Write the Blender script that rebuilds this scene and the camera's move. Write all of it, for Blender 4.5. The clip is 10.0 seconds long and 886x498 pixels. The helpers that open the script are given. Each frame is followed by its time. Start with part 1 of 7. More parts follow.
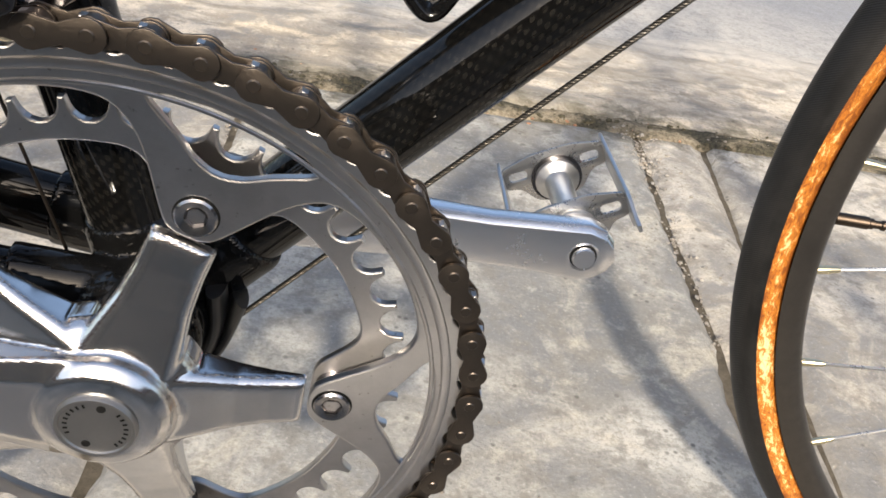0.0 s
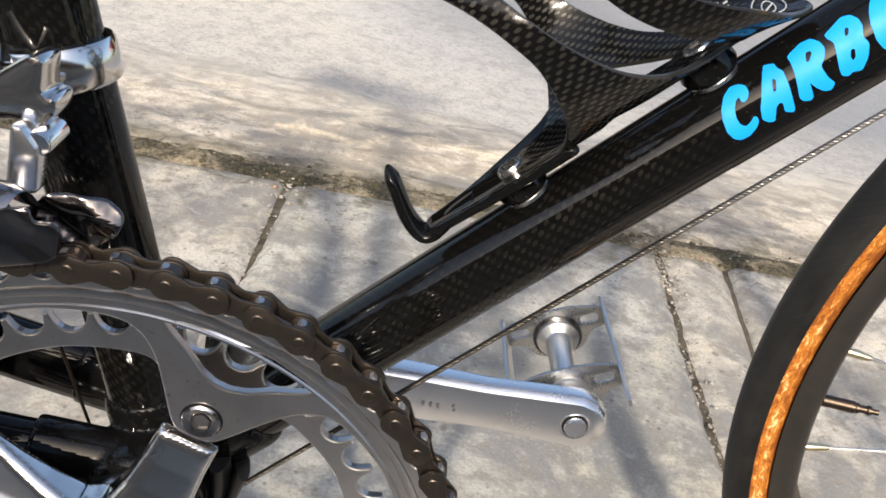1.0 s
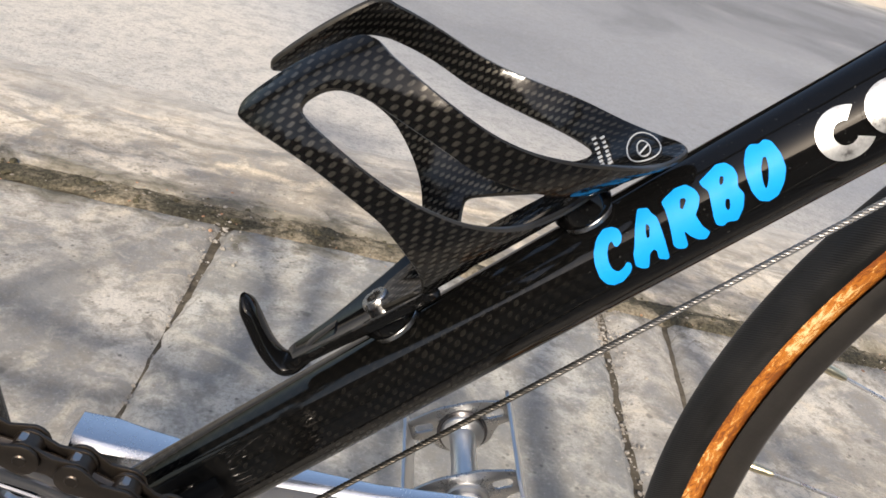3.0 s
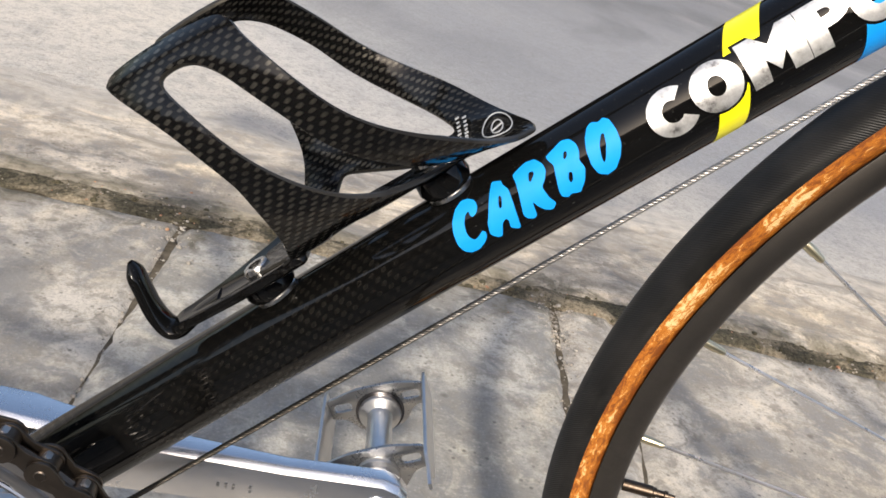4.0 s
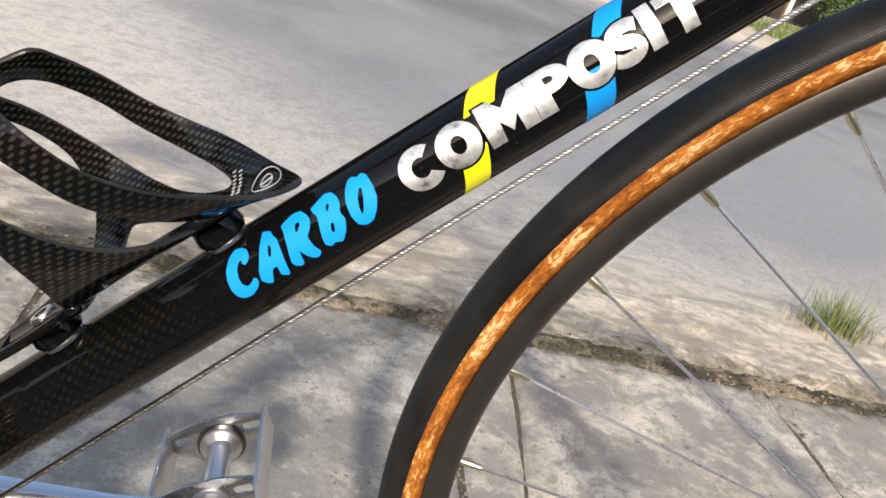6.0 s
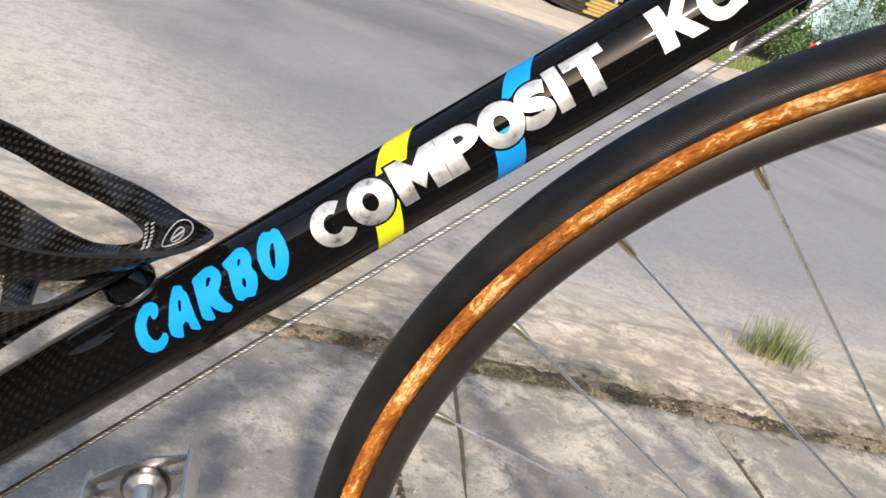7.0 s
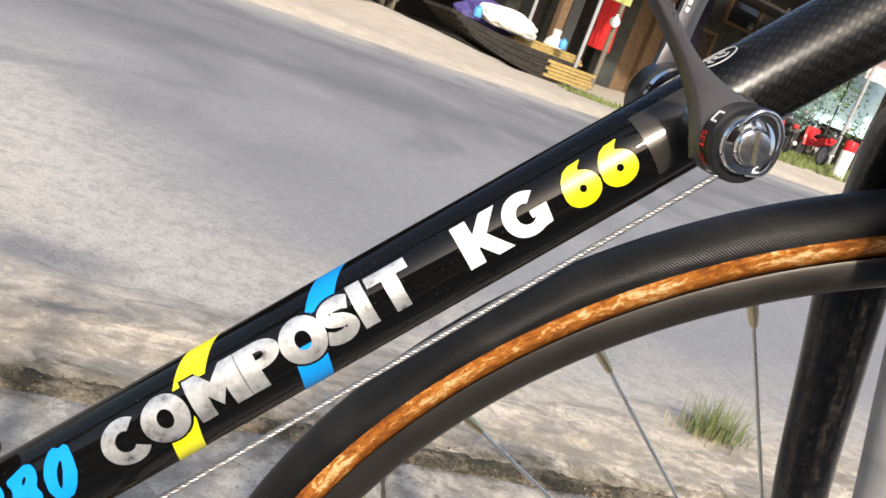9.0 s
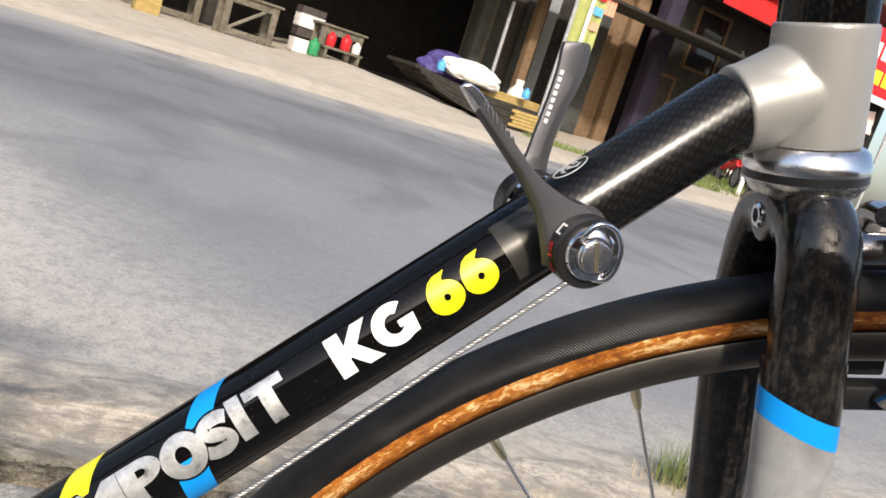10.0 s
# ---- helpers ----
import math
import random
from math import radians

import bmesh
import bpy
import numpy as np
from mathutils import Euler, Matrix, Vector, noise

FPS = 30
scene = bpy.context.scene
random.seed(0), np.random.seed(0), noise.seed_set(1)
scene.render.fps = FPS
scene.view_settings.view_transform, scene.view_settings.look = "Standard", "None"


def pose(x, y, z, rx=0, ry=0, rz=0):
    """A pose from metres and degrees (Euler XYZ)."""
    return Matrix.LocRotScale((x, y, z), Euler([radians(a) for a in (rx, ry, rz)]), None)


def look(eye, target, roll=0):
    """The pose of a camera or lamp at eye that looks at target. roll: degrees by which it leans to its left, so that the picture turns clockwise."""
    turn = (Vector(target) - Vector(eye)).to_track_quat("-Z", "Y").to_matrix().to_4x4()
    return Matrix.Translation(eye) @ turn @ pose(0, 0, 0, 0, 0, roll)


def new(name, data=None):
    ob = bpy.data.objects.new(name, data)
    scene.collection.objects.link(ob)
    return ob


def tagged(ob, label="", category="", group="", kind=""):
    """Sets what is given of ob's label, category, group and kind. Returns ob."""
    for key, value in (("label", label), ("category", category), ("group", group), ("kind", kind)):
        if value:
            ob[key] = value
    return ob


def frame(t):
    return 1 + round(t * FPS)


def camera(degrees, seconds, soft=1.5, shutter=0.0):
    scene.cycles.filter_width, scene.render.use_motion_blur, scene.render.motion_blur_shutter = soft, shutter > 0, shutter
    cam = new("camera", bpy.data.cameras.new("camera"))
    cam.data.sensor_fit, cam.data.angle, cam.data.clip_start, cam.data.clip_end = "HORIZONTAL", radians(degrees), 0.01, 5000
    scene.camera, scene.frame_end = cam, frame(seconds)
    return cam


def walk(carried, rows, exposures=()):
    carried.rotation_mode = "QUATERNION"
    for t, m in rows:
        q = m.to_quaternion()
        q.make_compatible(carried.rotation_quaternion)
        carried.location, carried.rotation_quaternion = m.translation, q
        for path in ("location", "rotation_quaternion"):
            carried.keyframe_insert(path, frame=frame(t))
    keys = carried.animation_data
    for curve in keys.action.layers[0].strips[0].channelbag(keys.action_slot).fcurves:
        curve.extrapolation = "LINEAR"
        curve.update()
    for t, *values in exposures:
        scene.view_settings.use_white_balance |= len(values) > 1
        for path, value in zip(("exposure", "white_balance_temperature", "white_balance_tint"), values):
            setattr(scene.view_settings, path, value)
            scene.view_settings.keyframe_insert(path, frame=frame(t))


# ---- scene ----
# ---- camera ----
cam = camera(56.74, 10.0, soft=1.65)


def view(x, y, z, yaw, pitch, roll):
    """A camera pose: heading to the left of +y, tilt up, and lean to the left."""
    return pose(x, y, z, 90 + pitch, 0, yaw) @ pose(0, 0, 0, 0, 0, roll)


ROWS = [
    (0.0, 0.0536, -0.2378, 0.4639, -9.50, -32.86, 12.25),
    (0.5, 0.0648, -0.2436, 0.4859, -6.02, -30.45, 11.63),
    (1.0, 0.0579, -0.2365, 0.5119, -5.63, -28.07, 13.18),
    (1.5, 0.0576, -0.2237, 0.5294, -6.45, -26.45, 15.60),
    (2.0, 0.0578, -0.2081, 0.5462, -7.22, -26.62, 17.61),
    (2.2, 0.0600, -0.2055, 0.5460, -7.25, -26.55, 17.79),
    (3.3, 0.0887, -0.2089, 0.5367, -8.33, -25.32, 15.60),
    (3.5, 0.0930, -0.2160, 0.5389, -8.45, -25.54, 16.43),
    (4.0, 0.1124, -0.2291, 0.5445, -9.55, -24.57, 16.77),
    (4.5, 0.1214, -0.2394, 0.5466, -10.58, -24.18, 16.68),
    (5.0, 0.1366, -0.2526, 0.5365, -11.94, -24.26, 16.47),
    (5.5, 0.1463, -0.2489, 0.5531, -13.44, -23.54, 17.19),
    (6.0, 0.1523, -0.2471, 0.5725, -14.74, -21.70, 17.93),
    (6.2, 0.1568, -0.2461, 0.5758, -15.27, -21.15, 18.24),
    (7.3, 0.1635, -0.2464, 0.5924, -17.62, -18.74, 19.28),
    (7.5, 0.1655, -0.2474, 0.5969, -17.16, -18.29, 19.46),
    (8.0, 0.1706, -0.2506, 0.6154, -17.50, -16.88, 19.76),
    (8.5, 0.1813, -0.2480, 0.6304, -18.17, -15.58, 20.30),
    (9.0, 0.1971, -0.2314, 0.6440, -18.64, -14.88, 20.26),
    (9.5, 0.2090, -0.2313, 0.6599, -19.02, -13.68, 19.78),
    (10.0, 0.2179, -0.2461, 0.6747, -19.22, -10.98, 17.88),
]
walk(cam, [(r[0], view(*r[1:])) for r in ROWS], exposures=[(0.0, 1.17, 6900, 10), (1.2, 1.06, 6830, 10), (3.5, 0.89, 6790, 11), (5.2, 0.85, 6810, 11), (8.2, 0.87, 6740, 11), (9.4, 0.83, 6700, 11), (10.0, 0.765, 6680, 11)])

# ---- light ----
SUN_WAY = Vector((-0.26, -1.52, 1.0)).normalized()
world = bpy.data.worlds.new("sky")
scene.world = world
world.use_nodes = True
_nt = world.node_tree
_sky = _nt.nodes.new("ShaderNodeTexSky")
_sky.sky_type = "NISHITA"
_sky.sun_disc = False
_sky.sun_elevation = math.asin(SUN_WAY.z)
_sky.sun_rotation = math.atan2(SUN_WAY.x, SUN_WAY.y)
_sky.air_density, _sky.dust_density = 1.0, 3.0
_bg = _nt.nodes["Background"]
_bg.inputs["Strength"].default_value = 0.138
_nt.links.new(_sky.outputs[0], _bg.inputs[0])
sun = new("sun", bpy.data.lights.new("sun", "SUN"))
sun.data.energy, sun.data.angle, sun.data.color = 2.5, radians(2.6), (1.0, 0.94, 0.85)
sun.matrix_world = look(SUN_WAY * 30, (0, 0, 0))

# ---- materials ----


class Mat:
    """A small builder round one node material."""

    def __init__(self, name, color=(0.5, 0.5, 0.5), rough=0.5, metal=0.0, coat=0.0, coat_rough=0.05, spec=0.5):
        self.m = bpy.data.materials.new(name)
        self.m.use_nodes = True
        self.nt = self.m.node_tree
        self.b = self.nt.nodes["Principled BSDF"]
        self.b.inputs["Base Color"].default_value = (*color, 1)
        self.b.inputs["Roughness"].default_value = rough
        self.b.inputs["Metallic"].default_value = metal
        self.b.inputs["Coat Weight"].default_value = coat
        self.b.inputs["Coat Roughness"].default_value = coat_rough
        self.b.inputs["Specular IOR Level"].default_value = spec
        self.coord = {}

    def node(self, kind, **values):
        n = self.nt.nodes.new("ShaderNode" + kind)
        for k, v in values.items():
            n.inputs[k].default_value = v
        return n

    def link(self, a, b):
        self.nt.links.new(a, b)

    def at(self, kind="Object", scale=(1, 1, 1), turn=(0, 0, 0)):
        tc = self.nt.nodes.new("ShaderNodeTexCoord")
        mp = self.nt.nodes.new("ShaderNodeMapping")
        mp.inputs["Scale"].default_value = scale
        mp.inputs["Rotation"].default_value = turn
        self.link(tc.outputs[kind], mp.inputs[0])
        return mp.outputs[0]

    def noise(self, scale, detail=4.0, rough=0.55, where=None, warp=0.0):
        n = self.node("TexNoise", Scale=scale, Detail=detail, Roughness=rough, Distortion=warp)
        self.link(where or self.at(), n.inputs["Vector"])
        return n.outputs["Fac"]

    def ramp(self, fac, *stops):
        r = self.nt.nodes.new("ShaderNodeValToRGB")
        while len(r.color_ramp.elements) < len(stops):
            r.color_ramp.elements.new(0.5)
        for e, (p, c) in zip(r.color_ramp.elements, stops):
            e.position = p
            e.color = (*c, 1) if isinstance(c, tuple) else (c, c, c, 1)
        self.link(fac, r.inputs[0])
        return r.outputs[0]

    def mix(self, fac, a, b, how="MIX"):
        n = self.nt.nodes.new("ShaderNodeMix")
        n.data_type, n.blend_type = "RGBA", how
        for sock, v in ((n.inputs[0], fac), (n.inputs[6], a), (n.inputs[7], b)):
            if isinstance(v, (int, float)):
                sock.default_value = v if sock == n.inputs[0] else (v, v, v, 1)
            elif isinstance(v, tuple):
                sock.default_value = (*v, 1)
            else:
                self.link(v, sock)
        return n.outputs[2]

    def math(self, how, a, b=0.5):
        n = self.nt.nodes.new("ShaderNodeMath")
        n.operation = how
        n.inputs[2].default_value = 0.5
        for sock, v in zip(n.inputs, (a, b)):
            if isinstance(v, (int, float)):
                sock.default_value = v
            else:
                self.link(v, sock)
        return n.outputs[0]

    def color(self, c):
        self.link(c, self.b.inputs["Base Color"])
        return self

    def rough(self, fac, low, high):
        n = self.nt.nodes.new("ShaderNodeMapRange")
        n.inputs["To Min"].default_value, n.inputs["To Max"].default_value = low, high
        self.link(fac, n.inputs[0])
        self.link(n.outputs[0], self.b.inputs["Roughness"])
        return self

    def bump(self, fac, strength, metres, coat=False):
        n = self.node("Bump", Strength=strength, Distance=metres)
        self.link(fac, n.inputs["Height"])
        last = self.b.inputs["Normal"].links
        if last:
            self.link(last[0].from_socket, n.inputs["Normal"])
        self.link(n.outputs[0], self.b.inputs["Normal"])
        return self


def metal(name, color, low, high, scratch=0.06, grime=0.2, stretch=(1, 1, 1)):
    a = Mat(name, color, low, 1.0)
    smear = a.noise(60, 6, 0.65, a.at("Object", stretch))
    fine = a.noise(900, 3, 0.6, a.at("Object", stretch))
    a.color(a.mix(a.ramp(smear, (0.45, 0.0), (0.8, grime)), color, tuple(c * 0.45 for c in color)))
    a.rough(a.mix(0.35, smear, fine), low * 0.6, high * 1.5)
    a.bump(fine, scratch, 0.0003)
    return a.m


def turned_metal(name, color):
    """Lathe-turned aluminium with fine concentric lines, scuffs and grime."""
    a = Mat(name, color, 0.2, 1.0)
    rings = a.node("TexWave", Scale=520.0, Distortion=1.2, Detail=2.0)
    rings.wave_type, rings.rings_direction = "RINGS", "Z"
    a.link(a.at("Object"), rings.inputs["Vector"])
    smear = a.noise(45, 6, 0.68)
    nick = a.noise(420, 3, 0.6)
    c = a.mix(a.ramp(smear, (0.42, 0.0), (0.72, 0.45)), color, tuple(k * 0.45 for k in color))
    c = a.mix(a.ramp(nick, (0.66, 0.0), (0.74, 0.6)), c, (0.16, 0.13, 0.10))
    a.color(a.mix(a.math("MULTIPLY", rings.outputs["Fac"], 0.07), c, tuple(k * 0.6 for k in color)))
    a.rough(smear, 0.24, 0.40)
    spin = a.nt.nodes.new("ShaderNodeTangent")
    spin.direction_type, spin.axis = "RADIAL", "Z"
    a.link(spin.outputs[0], a.b.inputs["Tangent"])
    a.b.inputs["Anisotropic"].default_value = 0.75
    a.bump(rings.outputs["Fac"], 0.04, 0.0002).bump(nick, 0.08, 0.0003)
    return a.m


def paint(name, color, rough=0.3, coat=0.6, vary=0.12, scale=120):
    a = Mat(name, color, rough, 0, coat)
    n = a.noise(scale, 5, 0.6)
    a.color(a.mix(a.ramp(n, (0.4, 0.0), (0.75, vary)), color, tuple(c * 0.5 for c in color)))
    a.rough(n, rough * 0.7, rough * 1.5)
    return a.m


def carbon(name, along=0.0046, across=0.0044, low=0.004, high=0.030, turn=0.0, show=(0.35, 0.65), haze=0.03, coat=0.8, thin=0.50):
    """Lacquered twill weave: two sets of tows that catch the light in turn, under a clear coat."""
    a = Mat(name, (low, low, low), 0.35, 0.0, coat, 0.03, spec=0.0)
    uv = a.at("UV", (1, 1, 1), (0, 0, radians(turn)))
    jig = a.node("TexNoise", Scale=180.0, Detail=2.0)
    a.link(uv, jig.inputs["Vector"])
    sep = a.nt.nodes.new("ShaderNodeSeparateXYZ")
    a.link(a.mix(0.0010, uv, jig.outputs["Color"], "ADD"), sep.inputs[0])
    skew = a.math("ADD", sep.outputs[0], a.math("MULTIPLY", sep.outputs[1], 0.5))
    su = a.math("SINE", a.math("MULTIPLY", skew, 2 * math.pi / along))
    sv = a.math("SINE", a.math("MULTIPLY", sep.outputs[1], 2 * math.pi / across))
    tow = a.ramp(a.math("MULTIPLY_ADD", a.math("MULTIPLY", su, sv), 0.5), (thin, 0.0), (thin + 0.26, 1.0))
    thread = a.node("TexNoise", Scale=900.0, Detail=2.0)
    a.link(a.at("UV", (0.25, 1, 1), (0, 0, radians(turn))), thread.inputs["Vector"])
    tow = a.mix(1.0, tow, a.ramp(thread.outputs["Fac"], (0.30, 0.35), (0.62, 1.0)), "MULTIPLY")
    patch = a.ramp(a.noise(24, 4, 0.6), (show[0], 0.30), (show[1], 1.0))
    lit = a.mix(1.0, tow, patch, "MULTIPLY")
    a.color(a.mix(lit, (low, low, low), (high, high * 0.93, high * 0.80)))
    a.link(a.math("MULTIPLY", lit, 0.8), a.b.inputs["Metallic"])
    a.rough(a.noise(300, 3), 0.28, 0.44)
    dust = a.noise(700, 4, 0.7)
    a.link(a.ramp(dust, (0.45, haze), (0.75, haze + 0.11)), a.b.inputs["Coat Roughness"])
    return a.m


def gloss_black(name, base=0.004):
    a = Mat(name, (base, base, base), 0.25, 0, 0.55, 0.025, spec=0.0)
    speck = a.noise(1400, 2, 0.5)
    wear = a.noise(40, 5, 0.6)
    a.color(a.mix(a.ramp(speck, (0.70, 0.0), (0.74, 0.5)), (base, base, base), (0.09, 0.09, 0.085)))
    a.link(a.ramp(wear, (0.4, 0.02), (0.75, 0.10)), a.b.inputs["Coat Roughness"])
    return a.m


CARBON = carbon("lacquered_carbon_weave", 0.0044, 0.0038, 0.003, 0.019, 0.0, (0.46, 0.66), 0.03, 0.6)
HAZY_FILM = carbon("hazy_clear_film", 0.0044, 0.0038, 0.006, 0.09, haze=0.16)
DULL_CARBON = carbon("dulled_carbon_weave", 0.0046, 0.0032, 0.006, 0.026, 0.0, (0.25, 0.60), 0.22, 0.7)
CAGE_CARBON = carbon("bottle_cage_carbon_weave", 0.0046, 0.0026, 0.004, 0.066, 35.0, (0.42, 0.62), 0.11, 0.55, 0.56)


def _fork_lacquer():
    """Old black lacquer over carbon, hazed and scuffed in long streaks."""
    a = Mat("scuffed_fork_lacquer", (0.012, 0.011, 0.010), 0.4, 0, 1.0, 0.1, spec=0.15)
    streak = a.noise(110, 6, 0.7, a.at("Object", (3, 3, 0.8)), 0.3)
    blot = a.noise(230, 6, 0.75)
    both = a.mix(0.5, streak, blot)
    a.color(a.mix(a.ramp(both, (0.48, 0.0), (0.66, 1.0)), (0.004, 0.004, 0.004), (0.050, 0.041, 0.032)))
    a.link(a.ramp(both, (0.42, 0.04), (0.62, 0.24)), a.b.inputs["Coat Roughness"])
    a.bump(blot, 0.05, 0.0005)
    return a.m


FORK_CARBON = _fork_lacquer()
BLACK = gloss_black("gloss_black_lacquer")
ALLOY = metal("polished_aluminium", (0.68, 0.67, 0.66), 0.09, 0.15, 0.025, 0.30)
ALLOY_SATIN = metal("satin_aluminium", (0.82, 0.82, 0.83), 0.16, 0.26, 0.04, 0.15)
CAP_GREY = metal("grey_anodised_cap", (0.30, 0.295, 0.29), 0.34, 0.42, 0.03, 0.2)
RING_ALLOY = turned_metal("worn_ring_aluminium", (0.54, 0.52, 0.505))
CHROME = metal("chrome", (0.80, 0.80, 0.80), 0.05, 0.10, 0.03, 0.25)
SMOKED = metal("dark_smoked_chrome", (0.16, 0.15, 0.15), 0.10, 0.18, 0.05, 0.5)
DARK_CHROME = metal("smoked_chrome", (0.34, 0.33, 0.33), 0.10, 0.20, 0.05, 0.5)
STEEL = metal("stainless_wire", (0.60, 0.59, 0.57), 0.16, 0.30, 0.05, 0.3)


def _cable():
    """Bare wire, bright above and darker towards the bottom bracket."""
    a = Mat("bare_cable_steel", (0.5, 0.5, 0.5), 0.42, 1.0)
    sep = a.nt.nodes.new("ShaderNodeSeparateXYZ")
    a.link(a.at("Object"), sep.inputs[0])
    n = a.noise(240, 4, 0.6)
    reach = a.math("ADD", sep.outputs[0], a.math("MULTIPLY", a.math("SUBTRACT", n, 0.5), 0.05))
    a.color(a.ramp(reach, (0.13, (0.075, 0.068, 0.058)), (0.235, (0.46, 0.445, 0.425))))
    a.rough(n, 0.38, 0.50)
    return a.m


CABLE_STEEL = _cable()
SPOKE_STEEL = metal("bright_spoke_steel", (0.82, 0.81, 0.79), 0.22, 0.30, 0.03, 0.1)
PEDAL_STEEL = metal("plated_pedal_steel", (0.44, 0.44, 0.44), 0.20, 0.30, 0.05, 0.35)
PEDAL_ALLOY = metal("cast_pedal_aluminium", (0.62, 0.62, 0.62), 0.26, 0.34, 0.04, 0.30)
BRASS = metal("nickel_brass", (0.74, 0.66, 0.45), 0.2, 0.35, 0.05, 0.3)
CHAIN_STEEL = metal("oily_chain_steel", (0.115, 0.095, 0.078), 0.28, 0.42, 0.2, 0.7)
VALVE_BRASS = metal("dark_valve_brass", (0.085, 0.065, 0.05), 0.3, 0.42, 0.1, 0.5)
LUG = paint("warm_silver_paint", (0.36, 0.345, 0.32), 0.36, 0.0, 0.05, 300)
LUG.node_tree.nodes["Principled BSDF"].inputs["Metallic"].default_value = 0.35
FORK_SILVER = paint("scuffed_silver_paint", (0.33, 0.33, 0.33), 0.42, 0.2, 0.95, 55)
LEVER_GREY = metal("anodised_grey_lever", (0.125, 0.122, 0.130), 0.36, 0.48, 0.05, 0.2)
LEVER_GREY.node_tree.nodes["Principled BSDF"].inputs["Metallic"].default_value = 0.6
BLACK_PLASTIC = paint("black_plastic", (0.012, 0.012, 0.012), 0.35, 0.0, 0.2, 200)
RIM_GREY = metal("hard_anodised_rim", (0.115, 0.105, 0.095), 0.36, 0.50, 0.05, 0.3)
BLUE = paint("cyan_blue_film", (0.0, 0.29, 0.80), 0.45, 0.05, 0.05, 300)
BLUE.node_tree.nodes["Principled BSDF"].inputs["Specular IOR Level"].default_value = 0.2
YELLOW = paint("acid_yellow_film", (0.87, 0.83, 0.01), 0.3, 0.3, 0.03, 300)
WHITE = paint("white_film", (0.86, 0.86, 0.84), 0.3, 0.3, 0.06, 200)
RED = paint("red_ink", (0.75, 0.03, 0.03), 0.4, 0.0, 0.05, 300)
INK = Mat("dark_ink", (0.008, 0.008, 0.008), 0.7, spec=0.05).m
PALE_INK = paint("pale_grey_ink", (0.42, 0.43, 0.44), 0.4, 0.2, 0.1, 300)


def _silver_film():
    a = Mat("scuffed_silver_film", (0.62, 0.62, 0.62), 0.34, 0.72, 0.25)
    n = a.noise(170, 8, 0.72)
    a.color(a.ramp(n, (0.33, (0.16, 0.15, 0.15)), (0.43, (0.50, 0.50, 0.49)), (0.62, (0.74, 0.74, 0.73))))
    a.rough(n, 0.25, 0.5)
    return a.m


def _tread():
    """Black rubber with a fine slanted file pattern, worn away in patches and dusty."""
    a = Mat("file_tread_rubber", (0.02, 0.02, 0.02), 0.5, spec=0.32)
    uv = a.at("UV", (1, 1, 1), (0, 0, radians(38)))
    w = a.node("TexWave", Scale=330.0, Distortion=0.3)
    w.wave_type, w.bands_direction = "BANDS", "X"
    a.link(uv, w.inputs["Vector"])
    n = a.noise(45, 5, 0.65)
    worn = a.ramp(a.noise(26, 4, 0.6, a.at("UV", (0.35, 2.2, 1))), (0.42, 0.0), (0.60, 1.0))
    dirt = a.ramp(n, (0.44, 0.0), (0.74, 0.7))
    c = a.mix(dirt, (0.0035, 0.0035, 0.0035), (0.020, 0.019, 0.018))
    grain = a.mix(1.0, w.outputs["Fac"], worn, "MULTIPLY")
    a.color(a.mix(a.math("MULTIPLY", grain, 0.5), c, (0.030, 0.030, 0.030)))
    a.bump(grain, 0.5, 0.0004).bump(n, 0.15, 0.0015)
    a.rough(n, 0.34, 0.62)
    return a.m


def _sidewall():
    """Aged tan casing: orange latex flaking off a cream cotton in streaks along the tyre."""
    a = Mat("tan_sidewall_rubber", (0.55, 0.24, 0.06), 0.5, 0, 0.12, 0.25)
    along = a.at("UV", (0.42, 1, 1), (0, 0, radians(9)))
    n = a.noise(430, 7, 0.74, along, 0.9)
    m = a.noise(34, 4, 0.6, a.at("UV", (0.6, 1, 1)))
    crack = a.noise(900, 4, 0.7, a.at("UV", (0.22, 1, 1)))
    sep = a.nt.nodes.new("ShaderNodeSeparateXYZ")
    a.link(a.at("Object"), sep.inputs[0])
    reach = a.math("SQRT", a.math("ADD", a.math("MULTIPLY", sep.outputs[0], sep.outputs[0]), a.math("MULTIPLY", sep.outputs[2], sep.outputs[2])))
    off = a.math("MULTIPLY", a.math("ABSOLUTE", a.math("SUBTRACT", reach, 0.3232)), 24.0)
    both = a.math("SUBTRACT", a.math("ADD", n, a.math("MULTIPLY", a.math("SUBTRACT", m, 0.52), 0.60)), off)
    tint = a.ramp(both, (0.33, (0.20, 0.055, 0.008)), (0.42, (0.42, 0.135, 0.014)), (0.495, (0.50, 0.180, 0.020)), (0.514, (0.72, 0.42, 0.16)), (0.60, (0.84, 0.61, 0.32)))
    a.color(a.mix(a.ramp(crack, (0.30, 0.75), (0.42, 0.0)), tint, (0.16, 0.045, 0.010)))
    a.rough(n, 0.40, 0.62)
    a.bump(both, 0.35, 0.0004)
    return a.m


SILVER_FILM, TREAD, TAN = _silver_film(), _tread(), _sidewall()


